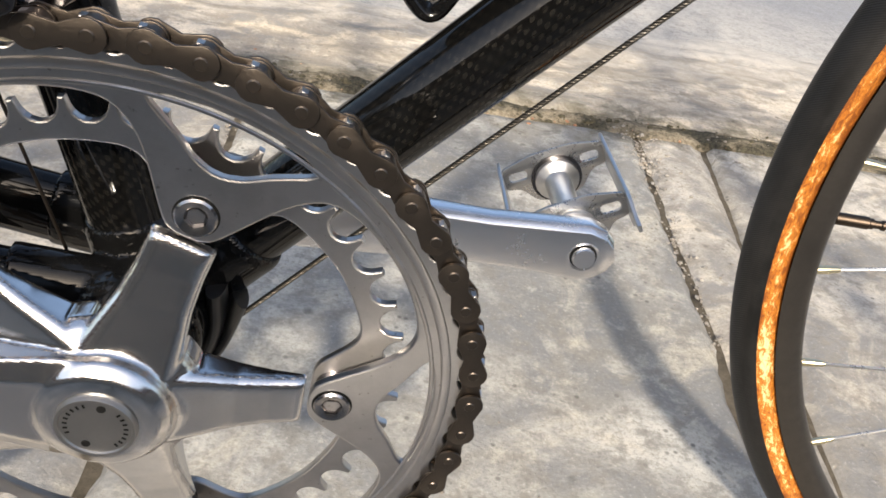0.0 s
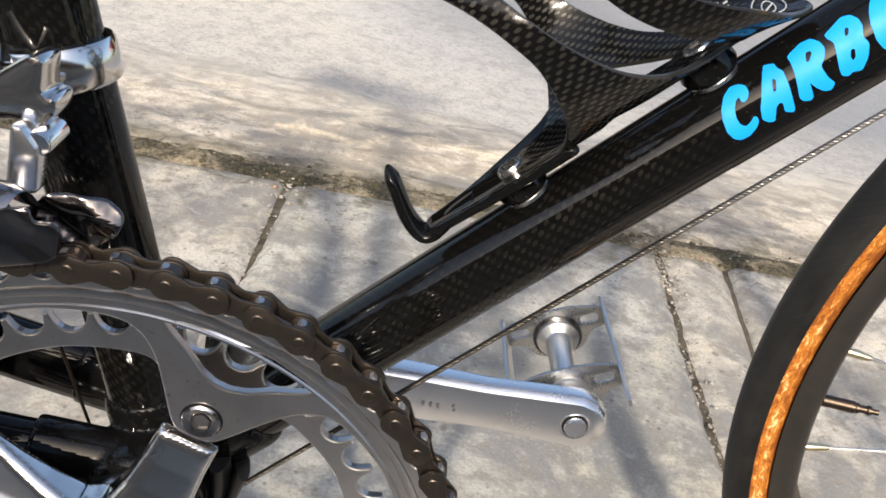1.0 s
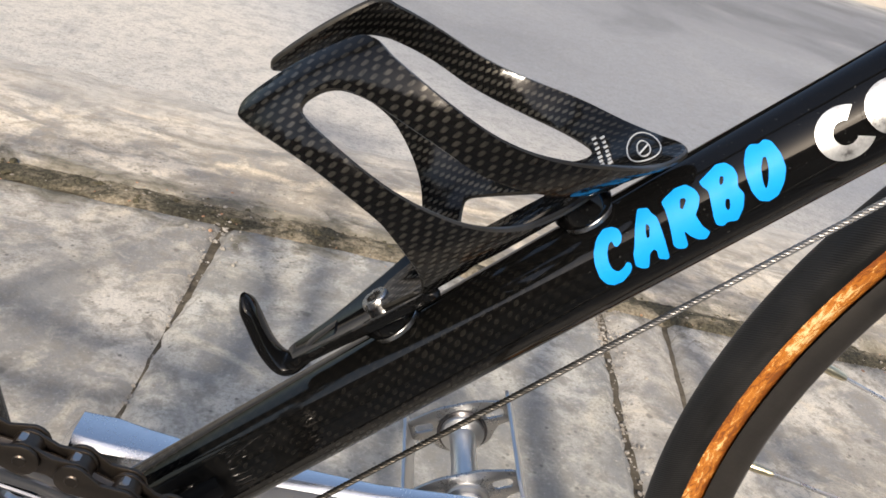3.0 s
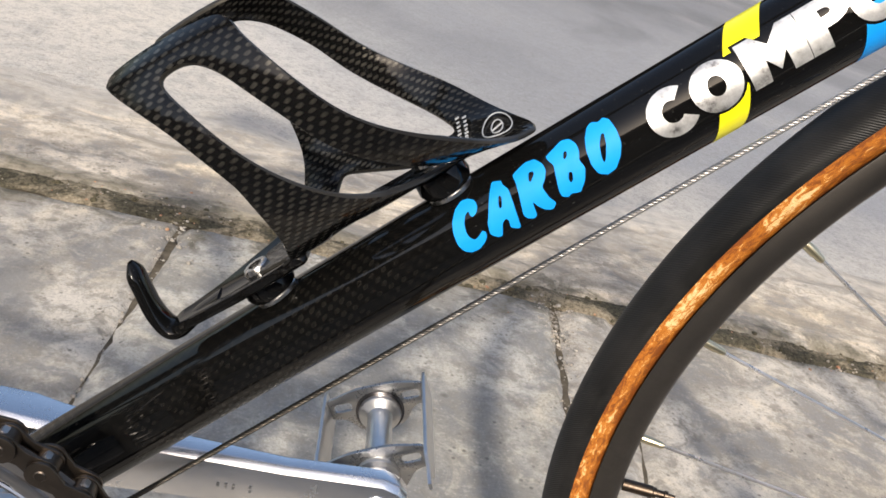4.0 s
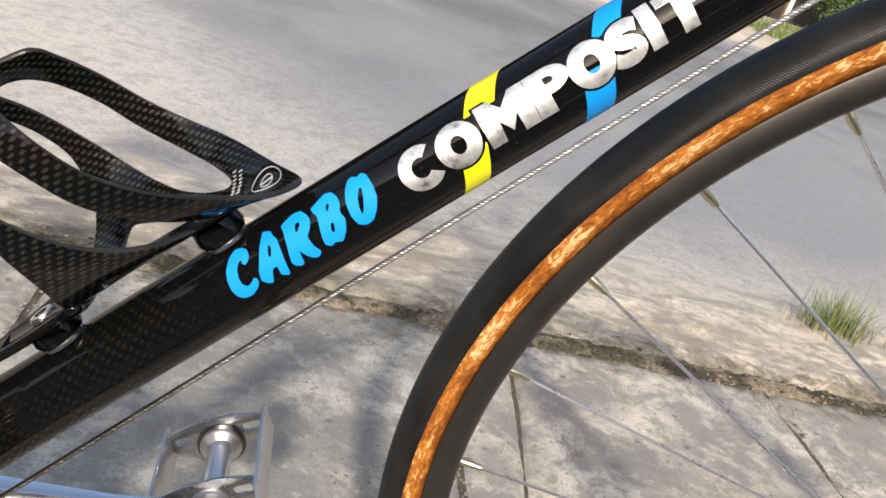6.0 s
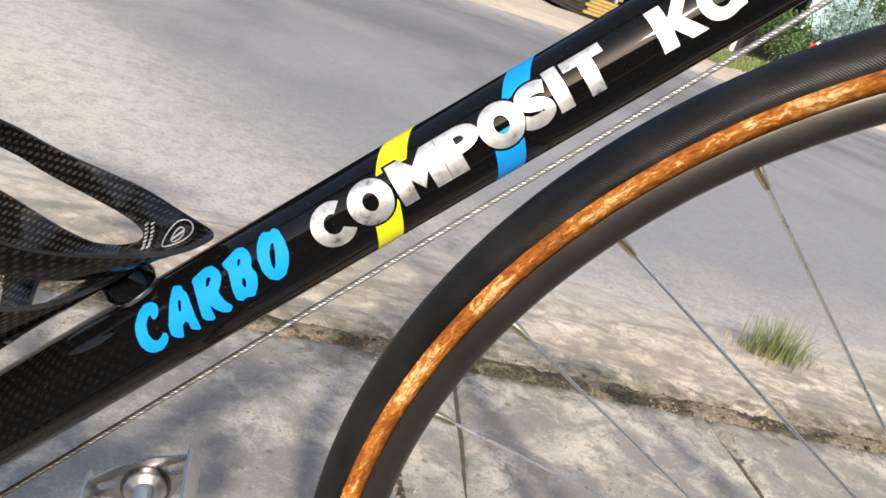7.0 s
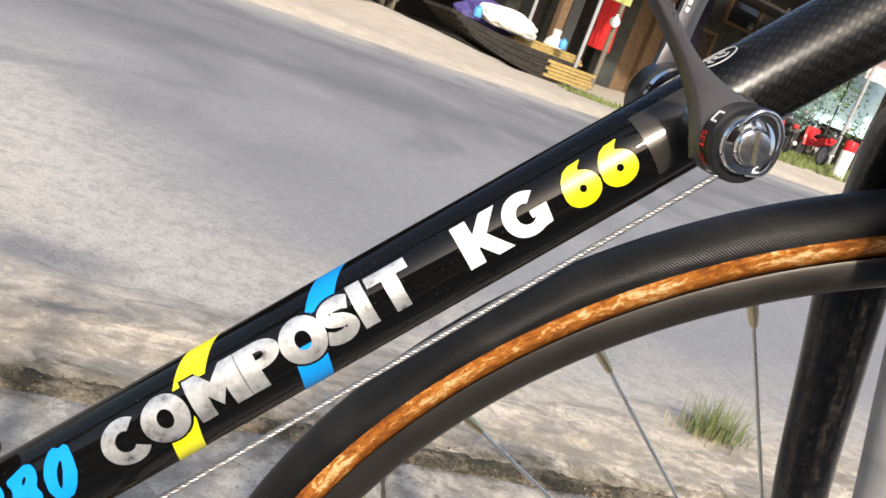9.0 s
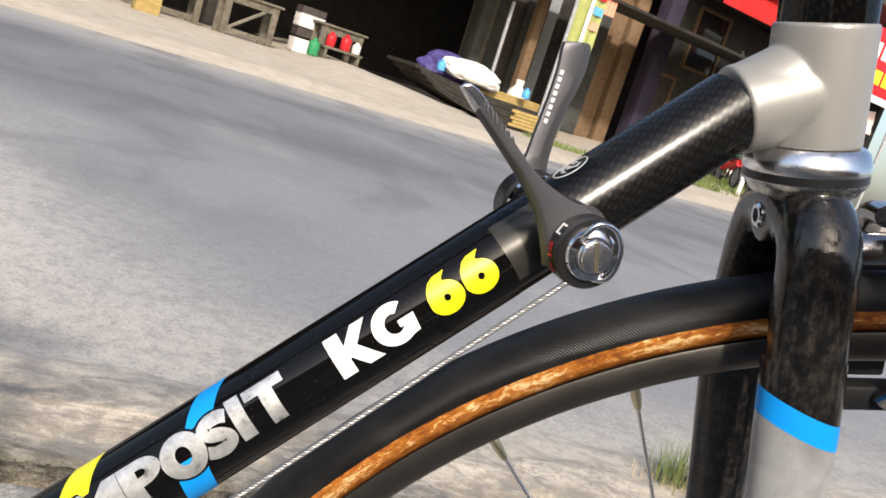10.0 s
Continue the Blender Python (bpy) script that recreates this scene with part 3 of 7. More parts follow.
BOWL = oval(0.50, 0.70, 0.50, 0.30, -90, 90, 12)
GLYPHS = {
    "C": [oval(0.5, 0.5, 0.5, 0.5, 50, 322, 30) + oval(0.5, 0.5, 0.21, 0.22, 318, 56, 18)],
    "O": [oval(0.5, 0.5, 0.5, 0.5), oval(0.5, 0.5, 0.17, 0.20)],
    "M": [[(0, 0), (0, 1), (0.27, 1), (0.47, 0.70), (0.73, 1), (1, 1), (1, 0), (0.69, 0), (0.68, 0.46), (0.50, 0.14), (0.33, 0.46), (0.30, 0)]],
    "P": [[(0, 0), (0, 1)] + BOWL[::-1] + [(0.42, 0.40), (0.42, 0)], [(0.40, 0.62), (0.40, 0.78)] + oval(0.50, 0.70, 0.13, 0.08, 90, -90, 8)],
    "S": [stroke([(0.90, 0.78), (0.72, 0.85), (0.42, 0.85), (0.21, 0.72), (0.32, 0.57), (0.64, 0.45), (0.79, 0.29), (0.58, 0.15), (0.28, 0.15), (0.08, 0.24)], 0.31, 6)],
    "I": [[(0, 0), (0, 1), (1, 1), (1, 0)]],
    "T": [[(0, 1), (1, 1), (1, 0.76), (0.70, 0.76), (0.70, 0), (0.34, 0), (0.34, 0.76), (0, 0.76)]],
    "K": [[(0, 0), (0, 1), (0.34, 1), (0.34, 0.64), (0.66, 1), (1, 1), (0.60, 0.54), (1, 0), (0.63, 0), (0.37, 0.36), (0.34, 0.33), (0.34, 0)]],
    "G": [oval(0.5, 0.5, 0.5, 0.5, 50, 300, 26) + [(0.93, 0.09), (0.97, 0.52), (0.58, 0.52), (0.58, 0.36), (0.66, 0.36)] + oval(0.5, 0.5, 0.21, 0.23, 312, 56, 16)],
    "6": [oval(0.5, 0.40, 0.5, 0.40, 74, -170, 26) + [(0.02, 0.56), (0.10, 0.74), (0.25, 0.90), (0.44, 0.98), (0.80, 1.0), (0.68, 0.90), (0.62, 0.84)], oval(0.52, 0.40, 0.095, 0.085, 0, 360, 12)],
    "c": [[(0.87, 0.96), (0.66, 1.0), (0.41, 0.9), (0.17, 0.7), (0.06, 0.52), (0.0, 0.28), (0.07, 0.11), (0.22, 0.02), (0.45, 0.0), (0.7, 0.08), (0.82, 0.16), (0.85, 0.25), (0.78, 0.3), (0.65, 0.24), (0.49, 0.21), (0.39, 0.29), (0.38, 0.42), (0.46, 0.58), (0.6, 0.71), (0.72, 0.74), (0.7, 0.64), (0.76, 0.6), (0.9, 0.64), (1.0, 0.74), (1.0, 0.87)]],
    "a": [[(0.7, 1.0), (0.93, 0.92), (0.92, 0.83), (1.0, 0.72), (0.94, 0.48), (0.79, 0.02), (0.72, 0.0), (0.55, 0.1), (0.61, 0.24), (0.56, 0.29), (0.43, 0.25), (0.25, 0.03), (0.12, 0.07), (0.0, 0.18), (0.09, 0.37), (0.2, 0.47), (0.44, 0.74)], [(0.7, 0.71), (0.75, 0.65), (0.62, 0.49), (0.55, 0.5), (0.61, 0.61)]],
    "r": [[(0.23, 0.9), (0.35, 0.94), (0.64, 1.0), (0.87, 0.97), (0.99, 0.82), (1.0, 0.69), (0.87, 0.55), (0.72, 0.46), (0.74, 0.24), (0.83, 0.09), (0.68, 0.0), (0.52, 0.07), (0.41, 0.2), (0.35, 0.33), (0.28, 0.06), (0.19, 0.03), (0.04, 0.1), (0.0, 0.19), (0.16, 0.55), (0.23, 0.77)], [(0.61, 0.8), (0.71, 0.78), (0.71, 0.73), (0.56, 0.63), (0.51, 0.66)]],
    "b": [[(0.15, 0.87), (0.33, 0.91), (0.7, 1.0), (0.9, 0.95), (1.0, 0.81), (0.99, 0.67), (0.86, 0.51), (0.91, 0.36), (0.74, 0.16), (0.49, 0.0), (0.25, 0.07), (0.15, 0.03), (0.0, 0.11), (0.03, 0.26), (0.23, 0.67), (0.15, 0.79)], [(0.64, 0.79), (0.7, 0.75), (0.61, 0.66), (0.52, 0.65), (0.56, 0.73)], [(0.48, 0.43), (0.56, 0.4), (0.48, 0.27), (0.39, 0.24), (0.38, 0.32)]],
    "o": [[(0.54, 1.0), (0.69, 0.92), (0.85, 0.96), (0.97, 0.87), (1.0, 0.62), (0.94, 0.38), (0.75, 0.18), (0.5, 0.02), (0.25, 0.0), (0.06, 0.1), (0.0, 0.3), (0.07, 0.58), (0.2, 0.78), (0.38, 0.95)], [(0.61, 0.7), (0.68, 0.68), (0.59, 0.49), (0.41, 0.28), (0.31, 0.22), (0.33, 0.35), (0.44, 0.55)]],
}


def glyph(char):
    """The flat mesh of a heavy letter, in a box from (0, 0) to (1, 1)."""
    loops = GLYPHS[char]
    if char in "carbo":
        loops = [rounded(lp, 0.05, 3) for lp in loops]
    bm = plate(loops, 0.0)
    low = [min(v.co[k] for v in bm.verts) for k in (0, 1)]
    high = [max(v.co[k] for v in bm.verts) for k in (0, 1)]
    for v in bm.verts:
        v.co = ((v.co.x - low[0]) / (high[0] - low[0]), (v.co.y - low[1]) / (high[1] - low[1]), 0)
    return bm


def join(*shapes):
    out = bmesh.new()
    for s in shapes:
        me = as_mesh(s)
        out.from_mesh(me)
        bpy.data.meshes.remove(me)
    return out


def box(sx, sy, sz, m=None, bevel=0.0):
    bm = bmesh.new()
    bmesh.ops.create_cube(bm, size=1.0)
    bm.transform(Matrix.Diagonal((sx, sy, sz, 1)))
    if bevel:
        bmesh.ops.bevel(bm, geom=bm.edges[:], offset=bevel, segments=2, affect="EDGES", profile=0.6)
    if m is not None:
        bm.transform(m)
    return bm


def _boolean_union(bm_joined, voxel=0.0011, rounds=14):
    """Fuses overlapping closed shapes and softens the seam."""
    ob = new("fused", as_mesh(bm_joined))
    md = ob.modifiers.new("remesh", "REMESH")
    md.mode, md.voxel_size = "VOXEL", voxel
    sm = ob.modifiers.new("smooth", "SMOOTH")
    sm.factor, sm.iterations = 0.6, rounds
    me = bpy.data.meshes.new_from_object(ob.evaluated_get(bpy.context.evaluated_depsgraph_get()))
    bpy.data.objects.remove(ob)
    return me


def rounded(points, r, n=4):
    """A closed outline with its corners rounded."""
    out = []
    k = len(points)
    for i in range(k):
        a, b, c = Vector(points[i - 1]), Vector(points[i]), Vector(points[(i + 1) % k])
        ri = min(r, (a - b).length * 0.45, (c - b).length * 0.45)
        s, e = b + (a - b).normalized() * ri, b + (c - b).normalized() * ri
        for j in range(n + 1):
            t = j / n
            out.append(tuple((1 - t) ** 2 * s + 2 * t * (1 - t) * b + t * t * e))
    return out


def arc(cx, cy, r, a0, a1, n=12):
    return [(cx + r * math.cos(radians(a0 + (a1 - a0) * i / n)), cy + r * math.sin(radians(a0 + (a1 - a0) * i / n))) for i in range(n + 1)]


def slices(bm, axis, step):
    """Cuts a flat mesh into bands, so that it can be wrapped round a tube."""
    no = Vector((1, 0, 0)) if axis == 0 else Vector((0, 1, 0))
    vals = [v.co[axis] for v in bm.verts]
    at = min(vals) + step
    while at < max(vals):
        bmesh.ops.bisect_plane(bm, geom=bm.verts[:] + bm.edges[:] + bm.faces[:], plane_co=no * at, plane_no=no)
        at += step
    return bm


# The drive side: local x ahead, local y up, local z towards the camera's side of the bicycle.
SIDE = Matrix(((1, 0, 0, 0), (0, 0, -1, 0), (0, 1, 0, 0), (0, 0, 0, 1)))


def side(x, y, z, turn=0.0):
    return Matrix.Translation((x, y, z)) @ SIDE @ pose(0, 0, 0, 0, 0, turn)

# ---- the bicycle: measures ----
BB = Vector((-0.004, 0.0, 0.2813))
TD = Vector((0.6820, 0.0, 0.7314))
TN = Vector((-0.7314, 0.0, 0.6820))
TQ, TY, TR = 0.1891, 0.0035, 0.01417
HEAD = Vector((0.4165, 0.0, 0.712))
HEAD_WAY = Vector((-math.cos(radians(73)), 0, math.sin(radians(73))))
STEER = -0.2696
HUB = Vector((0.5717, -0.0071, 0.335))
WHEEL = Matrix(((0.9668, 0.2547, -0.0199, HUB.x), (-0.2555, 0.9639, -0.0753, HUB.y), (0.0, 0.0779, 0.9970, HUB.z), (0, 0, 0, 1)))
SEAT_WAY = Vector((-math.cos(radians(75.5)), 0, math.sin(radians(75.5))))


def on_tube(s, phi, r=TR):
    """A place on the down tube: s metres along, phi degrees up from its camera side."""
    a = radians(phi)
    return TD * s + TN * (TQ + r * math.sin(a)) + Vector((0, TY - r * math.cos(a), 0))


bike = thing("road_bicycle", "black carbon road bicycle with tan-wall tyres, standing on a concrete pavement", "bicycle")

# ---- down tube, its decals ----


def tube_piece(s0, s1, r, n=24):
    return sweep([TD * (s0 + (s1 - s0) * i / n) + TN * TQ + Vector((0, TY, 0)) for i in range(n + 1)], r, 48)


down_tube = part("down_tube", tube_piece(0.205, 0.7008, TR, 40), CARBON, bike, "black carbon-weave down tube with coloured lettering")
part("tube_end", tube_piece(0.7008, 0.7750, TR, 8), DULL_CARBON, down_tube, "dulled carbon weave without a film")


def film(s0, s1, p0, p1, rise, name, material, label="", slant=0.0, rows=16):
    """A thin decal lying round the tube."""
    bm = bmesh.new()
    grid = []
    for i in range(rows + 1):
        phi = p0 + (p1 - p0) * i / rows
        off = slant * i / rows
        grid.append([bm.verts.new(on_tube(s0 + off + (s1 - s0) * k / 8, phi, TR + rise)) for k in range(9)])
    for a, b in zip(grid, grid[1:]):
        for k in range(8):
            bm.faces.new((a[k], a[k + 1], b[k + 1], b[k]))
    return part(name, bm, material, down_tube, label)


film(0.4273, 0.6782, -75, 100, 0.00012, "decal_film", BLACK, "glossy black decal film", rows=36)
film(0.6792, 0.7003, -20, 66, 0.00018, "clear_film", HAZY_FILM, "hazy clear sticker film", rows=24)
film(0.5080, 0.5172, -64, 8, 0.00022, "stripe", YELLOW, "yellow stripe", 0.0062)
film(0.5206, 0.5315, 46, 100, 0.00022, "stripe", YELLOW, "yellow stripe", 0.0072)
film(0.5524, 0.5624, -62, 16, 0.00022, "stripe", BLUE, "blue stripe", 0.005)
film(0.5652, 0.5750, 46, 100, 0.00022, "stripe", BLUE, "blue stripe", 0.008)
film(0.7028, 0.7212, 62, 98, 0.00015, "badge_film", BLACK, "clear black badge film")


def tube_letter(char, s0, s1, p0, p1, material, lean=0.0, rise=0.0003):
    """One letter laid round the tube inside a box of length and height. lean: metres by which its head runs on."""
    bm = glyph(char)
    bmesh.ops.triangulate(bm, faces=bm.faces[:])
    slices(bm, 1, 0.06)
    for v in bm.verts:
        x, y = v.co.x, v.co.y
        v.co = on_tube(s0 + (s1 - s0) * x + lean * (y - 0.5), p0 + (p1 - p0) * y, TR + rise)
    return part("letter", bm, material, down_tube, sharp=0)


for ch, s0, s1, p0, p1 in (("c", 0.4303, 0.4411, -7, 56), ("a", 0.4403, 0.4514, -9, 57), ("r", 0.4516, 0.4636, -9, 57), ("b", 0.4638, 0.4746, -7, 58), ("o", 0.4755, 0.4863, -5, 59)):
    tube_letter(ch, s0, s1, p0, p1, BLUE)
for ch, s0, s1, p0, p1 in (("C", 0.4947, 0.5078, -8, 50), ("O", 0.5080, 0.5227, -8, 51), ("M", 0.5239, 0.5409, -6, 50), ("P", 0.5411, 0.5548, -6, 50), ("O", 0.5544, 0.5691, -7, 52), ("S", 0.5676, 0.5792, -6, 51), ("I", 0.5796, 0.5844, -4, 53), ("T", 0.5855, 0.5992, -5, 51)):
    if ch in "OMS":
        tube_letter(ch, s0 - 0.0009, s1 + 0.0009, p0 - 3.5, p1 + 3.5, BLACK, 0.0, 0.00026)
    tube_letter(ch, s0, s1, p0, p1, SILVER_FILM, 0.0, 0.0004)
for ch, s0, s1, p0, p1 in (("K", 0.6153, 0.6305, -5, 52), ("G", 0.6302, 0.6446, -6, 51)):
    tube_letter(ch, s0, s1, p0, p1, WHITE)
for s0, s1 in ((0.6501, 0.6621), (0.6628, 0.6748)):
    tube_letter("6", s0, s1, -7, 49, YELLOW)


def badge(s, phi):
    """A small ring with two swirls inside."""
    shapes = []
    ringp = [(math.cos(2 * math.pi * i / 32), math.sin(2 * math.pi * i / 32)) for i in range(32)]
    for path, closed in ((ringp, True), ([(-0.5, 0.35), (-0.1, 0.5), (0.05, 0.2), (-0.2, 0.0), (0.05, -0.2), (0.3, -0.45), (0.55, -0.2)], False), ([(-0.35, -0.4), (-0.55, -0.1), (-0.35, 0.1)], False), ([(0.2, 0.45), (0.5, 0.3), (0.45, 0.05)], False)):
        pts = [on_tube(s + 0.0066 * x, phi + 13 * y, TR + 0.0002) for x, y in path]
        shapes.append(sweep(pts, 0.00026, 5, (0, 0, 1), closed=closed))
    return join(*shapes)


part("badge", badge(0.7140, 85), PALE_INK, down_tube, "round outlined badge")

# ---- the rest of the frame ----
part("seat_tube", sweep([BB + SEAT_WAY * t + Vector((0, -0.0015, 0)) for t in np.linspace(0.0, 0.50, 40)], 0.0142, 40), CARBON, bike, "black carbon seat tube")
seat_top = BB + SEAT_WAY * 0.50
part("seat_post", sweep([seat_top - SEAT_WAY * 0.02, seat_top + SEAT_WAY * 0.075], 0.0135, 28), ALLOY_SATIN, bike, "satin aluminium seat post")
tt_head = HEAD + HEAD_WAY * 0.150
part("top_tube", sweep([seat_top - SEAT_WAY * 0.03, tt_head], 0.0135, 32, (0, 1, 0)), CARBON, bike, "black carbon top tube")
part("head_tube", sweep([HEAD + HEAD_WAY * t for t in (0.021, 0.06, 0.17)], 0.0160, 48), CARBON, bike, "black carbon head tube")


def saddle():
    bm = bmesh.new()
    rows = []
    for x, half, z in ((-0.135, 0.03, 0.0), (-0.125, 0.06, 0.008), (-0.07, 0.068, 0.006), (0.0, 0.04, 0.0), (0.07, 0.022, 0.002), (0.125, 0.018, 0.0), (0.138, 0.008, -0.008)):
        rows.append([bm.verts.new((x, half * math.sin(a), z + 0.02 * math.cos(a) - 0.012)) for a in np.linspace(-1.9, 1.9, 13)])
    for a, b in zip(rows, rows[1:]):
        for k in range(12):
            bm.faces.new((a[k], a[k + 1], b[k + 1], b[k]))
    bm.faces.new(rows[0][::-1]), bm.faces.new(rows[-1])
    return bm


post_top = seat_top + SEAT_WAY * 0.075
sad = part("saddle", saddle(), BLACK_PLASTIC, bike, "black saddle", Matrix.Translation(post_top + Vector((-0.070, 0, 0.045))))
part("saddle_rail", join(*[sweep(smooth_path([(-0.1, y, -0.012), (-0.04, y * 0.8, -0.034), (0.04, y * 0.6, -0.034), (0.11, y * 0.3, -0.012)]), 0.0035, 10) for y in (-0.022, 0.022)]), STEEL, sad)

REAR = Vector((-0.408, 0.0, 0.335))
for sgn in (-1, 1):
    stay = smooth_path([BB + Vector((-0.012, sgn * 0.022, 0.005)), BB + Vector((-0.08, sgn * 0.027, 0.014)), BB + Vector((-0.2, sgn * 0.042, 0.03)), REAR + Vector((0.01, sgn * 0.062, -0.004))])
    part("chain_stay", sweep(stay, [(0.0098, 0.0135)] * 12 + [(0.0085, 0.010)] * (len(stay) - 12), 24, (0, 0, 1)), BLACK, bike, "glossy black chain stay")
    part("seat_stay", sweep(smooth_path([seat_top - SEAT_WAY * 0.03 + Vector((-0.012, sgn * 0.012, 0)), seat_top + Vector((-0.14, sgn * 0.032, -0.2)), REAR + Vector((0, sgn * 0.062, 0.0))]), 0.007, 16), BLACK, bike)


def bottom_bracket():
    shell = lathe([(0.0, -0.034), (0.0185, -0.034), (0.0215, -0.031), (0.0215, 0.031), (0.0185, 0.034), (0.0, 0.034)], 48, side(BB.x, 0, BB.z))
    sock_s = sweep([BB + SEAT_WAY * t + Vector((0, -0.0015, 0)) for t in (0.005, 0.026, 0.030)], [0.0162, 0.0162, 0.0150], 40)
    sock_d = sweep([TD * t + TN * TQ + Vector((0, TY, 0)) for t in (0.205, 0.240, 0.243)], [0.0168, 0.0168, 0.0152], 40)
    socks = [sweep([BB + Vector((0.0, s * 0.021, 0.004)), BB + Vector((-0.04, s * 0.0235, 0.0095))], (0.0112, 0.0150), 24, (0, 0, 1)) for s in (-1, 1)]
    return join(shell, sock_s, sock_d, *socks)


shell = part("bottom_bracket_shell", _boolean_union(bottom_bracket(), 0.0009, 14), BLACK, bike, "glossy black bonded bottom bracket lug", sharp=0)
part("bracket_cup", lathe([(0.0, 0.0), (0.0185, 0.0), (0.0195, 0.002), (0.0195, 0.006), (0.016, 0.008), (0.0, 0.008)], 40, side(BB.x, -0.034, BB.z)), DARK_CHROME, shell, "smoked metal cup")
part("cable_guide", join(sweep(smooth_path([BB + Vector((0.030, -0.008, 0.004)), BB + Vector((0.020, -0.010, -0.020)), BB + Vector((0.0, -0.010, -0.026)), BB + Vector((-0.02, -0.010, -0.022))]), (0.009, 0.0030), 20, (0, 0, 1)), sweep(smooth_path([BB + Vector((0.0225, -0.012, 0.010)), BB + Vector((0.0230, -0.012, -0.004)), BB + Vector((0.0200, -0.012, -0.016)), BB + Vector((0.0150, -0.012, -0.0235))], 6), [(0.0035, 0.009)] * 19, 20, (0, 1, 0))), BLACK_PLASTIC, shell, "black cable guide under the shell")

# ---- head lug, headset, fork ----


def head_lug():
    barrel = sweep([HEAD + HEAD_WAY * t for t in (-0.0198, -0.0193, 0.0, 0.0212, 0.0219)], [0.0168, 0.0173, 0.0173, 0.0173, 0.0168], 56)
    start = TD * 0.7745 + TN * TQ + Vector((0, TY, 0))
    arm = sweep([start.lerp(HEAD - HEAD_WAY * 0.001, t) for t in (0, 0.02, 0.35, 0.7, 1.0)], [0.0150, 0.0155, 0.0158, 0.0161, 0.0163], 72)
    web = sweep([start.lerp(HEAD + HEAD_WAY * 0.0075, t) for t in (0.10, 0.5, 1.0)], [0.0142, 0.0138, 0.0136], 48)
    return join(barrel, arm, web)


part("head_lug", _boolean_union(head_lug(), 0.0007, 12), LUG, bike, "warm silver painted head lug joining the tubes", sharp=0)


def up_axis(base, way):
    return Matrix.Translation(base) @ Vector((0, 0, 1)).rotation_difference(way).to_matrix().to_4x4()


race_at = HEAD - HEAD_WAY * 0.0365
headset = part("headset_cup", lathe([(0.014, 0.0166), (0.0182, 0.0166), (0.0202, 0.0150), (0.0214, 0.0115), (0.0217, 0.0095), (0.0213, 0.0080), (0.014, 0.0080)], 64, up_axis(race_at, HEAD_WAY)), ALLOY_SATIN, bike, "polished silver headset cup")
part("seal_ring", lathe([(0.014, 0.0080), (0.0212, 0.0080), (0.0213, 0.0050), (0.014, 0.0050)], 64, up_axis(race_at, HEAD_WAY)), BLACK_PLASTIC, headset, "dark seal ring")
part("crown_race", lathe([(0.014, 0.0050), (0.0212, 0.0050), (0.0209, 0.0036), (0.0196, 0.0024), (0.0180, 0.0000), (0.014, 0.0000)], 64, up_axis(race_at, HEAD_WAY)), STEEL, headset)

# Steered parts: local z runs up the steering axis, local x ahead, the origin under the crown race.
TURNED = Matrix.Translation(race_at) @ Matrix.Rotation(STEER, 4, HEAD_WAY) @ pose(0, 0, 0, 0, -17, 0)


def fork_leg_path(s):
    return smooth_path([(-0.001, s * 0.016, -0.016), (-0.0030, s * 0.0255, -0.040), (-0.0040, s * 0.0305, -0.070), (-0.0045, s * 0.0322, -0.12), (-0.004, s * 0.0345, -0.19), (0.005, s * 0.039, -0.27), (0.022, s * 0.045, -0.33), (0.040, s * 0.049, -0.366)])


def leg_rads(n):
    out = []
    for i in range(n):
        t = i / (n - 1)
        out.append((0.0146 - 0.0076 * max(t - 0.15, 0) / 0.85, 0.0105 - 0.004 * max(t - 0.2, 0) / 0.8))
    return out


def crown():
    arch = smooth_path([(-0.0038, -0.0302, -0.062), (-0.0032, -0.0280, -0.040), (-0.001, -0.0205, -0.013), (-0.001, 0.0, -0.005), (-0.001, 0.0205, -0.013), (-0.0032, 0.0280, -0.040), (-0.0038, 0.0302, -0.062)], 10)
    n = len(arch)
    rads = [(0.0136 + 0.0004 * math.sin(math.pi * i / (n - 1)), 0.0096 + 0.004 * math.sin(math.pi * i / (n - 1)) ** 2) for i in range(n)]
    return join(sweep(arch, rads, 28, (0, 1, 0)), sweep([(0, 0, 0.0), (0, 0, -0.014)], [0.0150, 0.0140], 40), sweep([(0, -0.0008, -0.0092), (-0.0148, -0.0008, -0.0092)], [0.0112, 0.0098], 32, (0, 0, 1)))


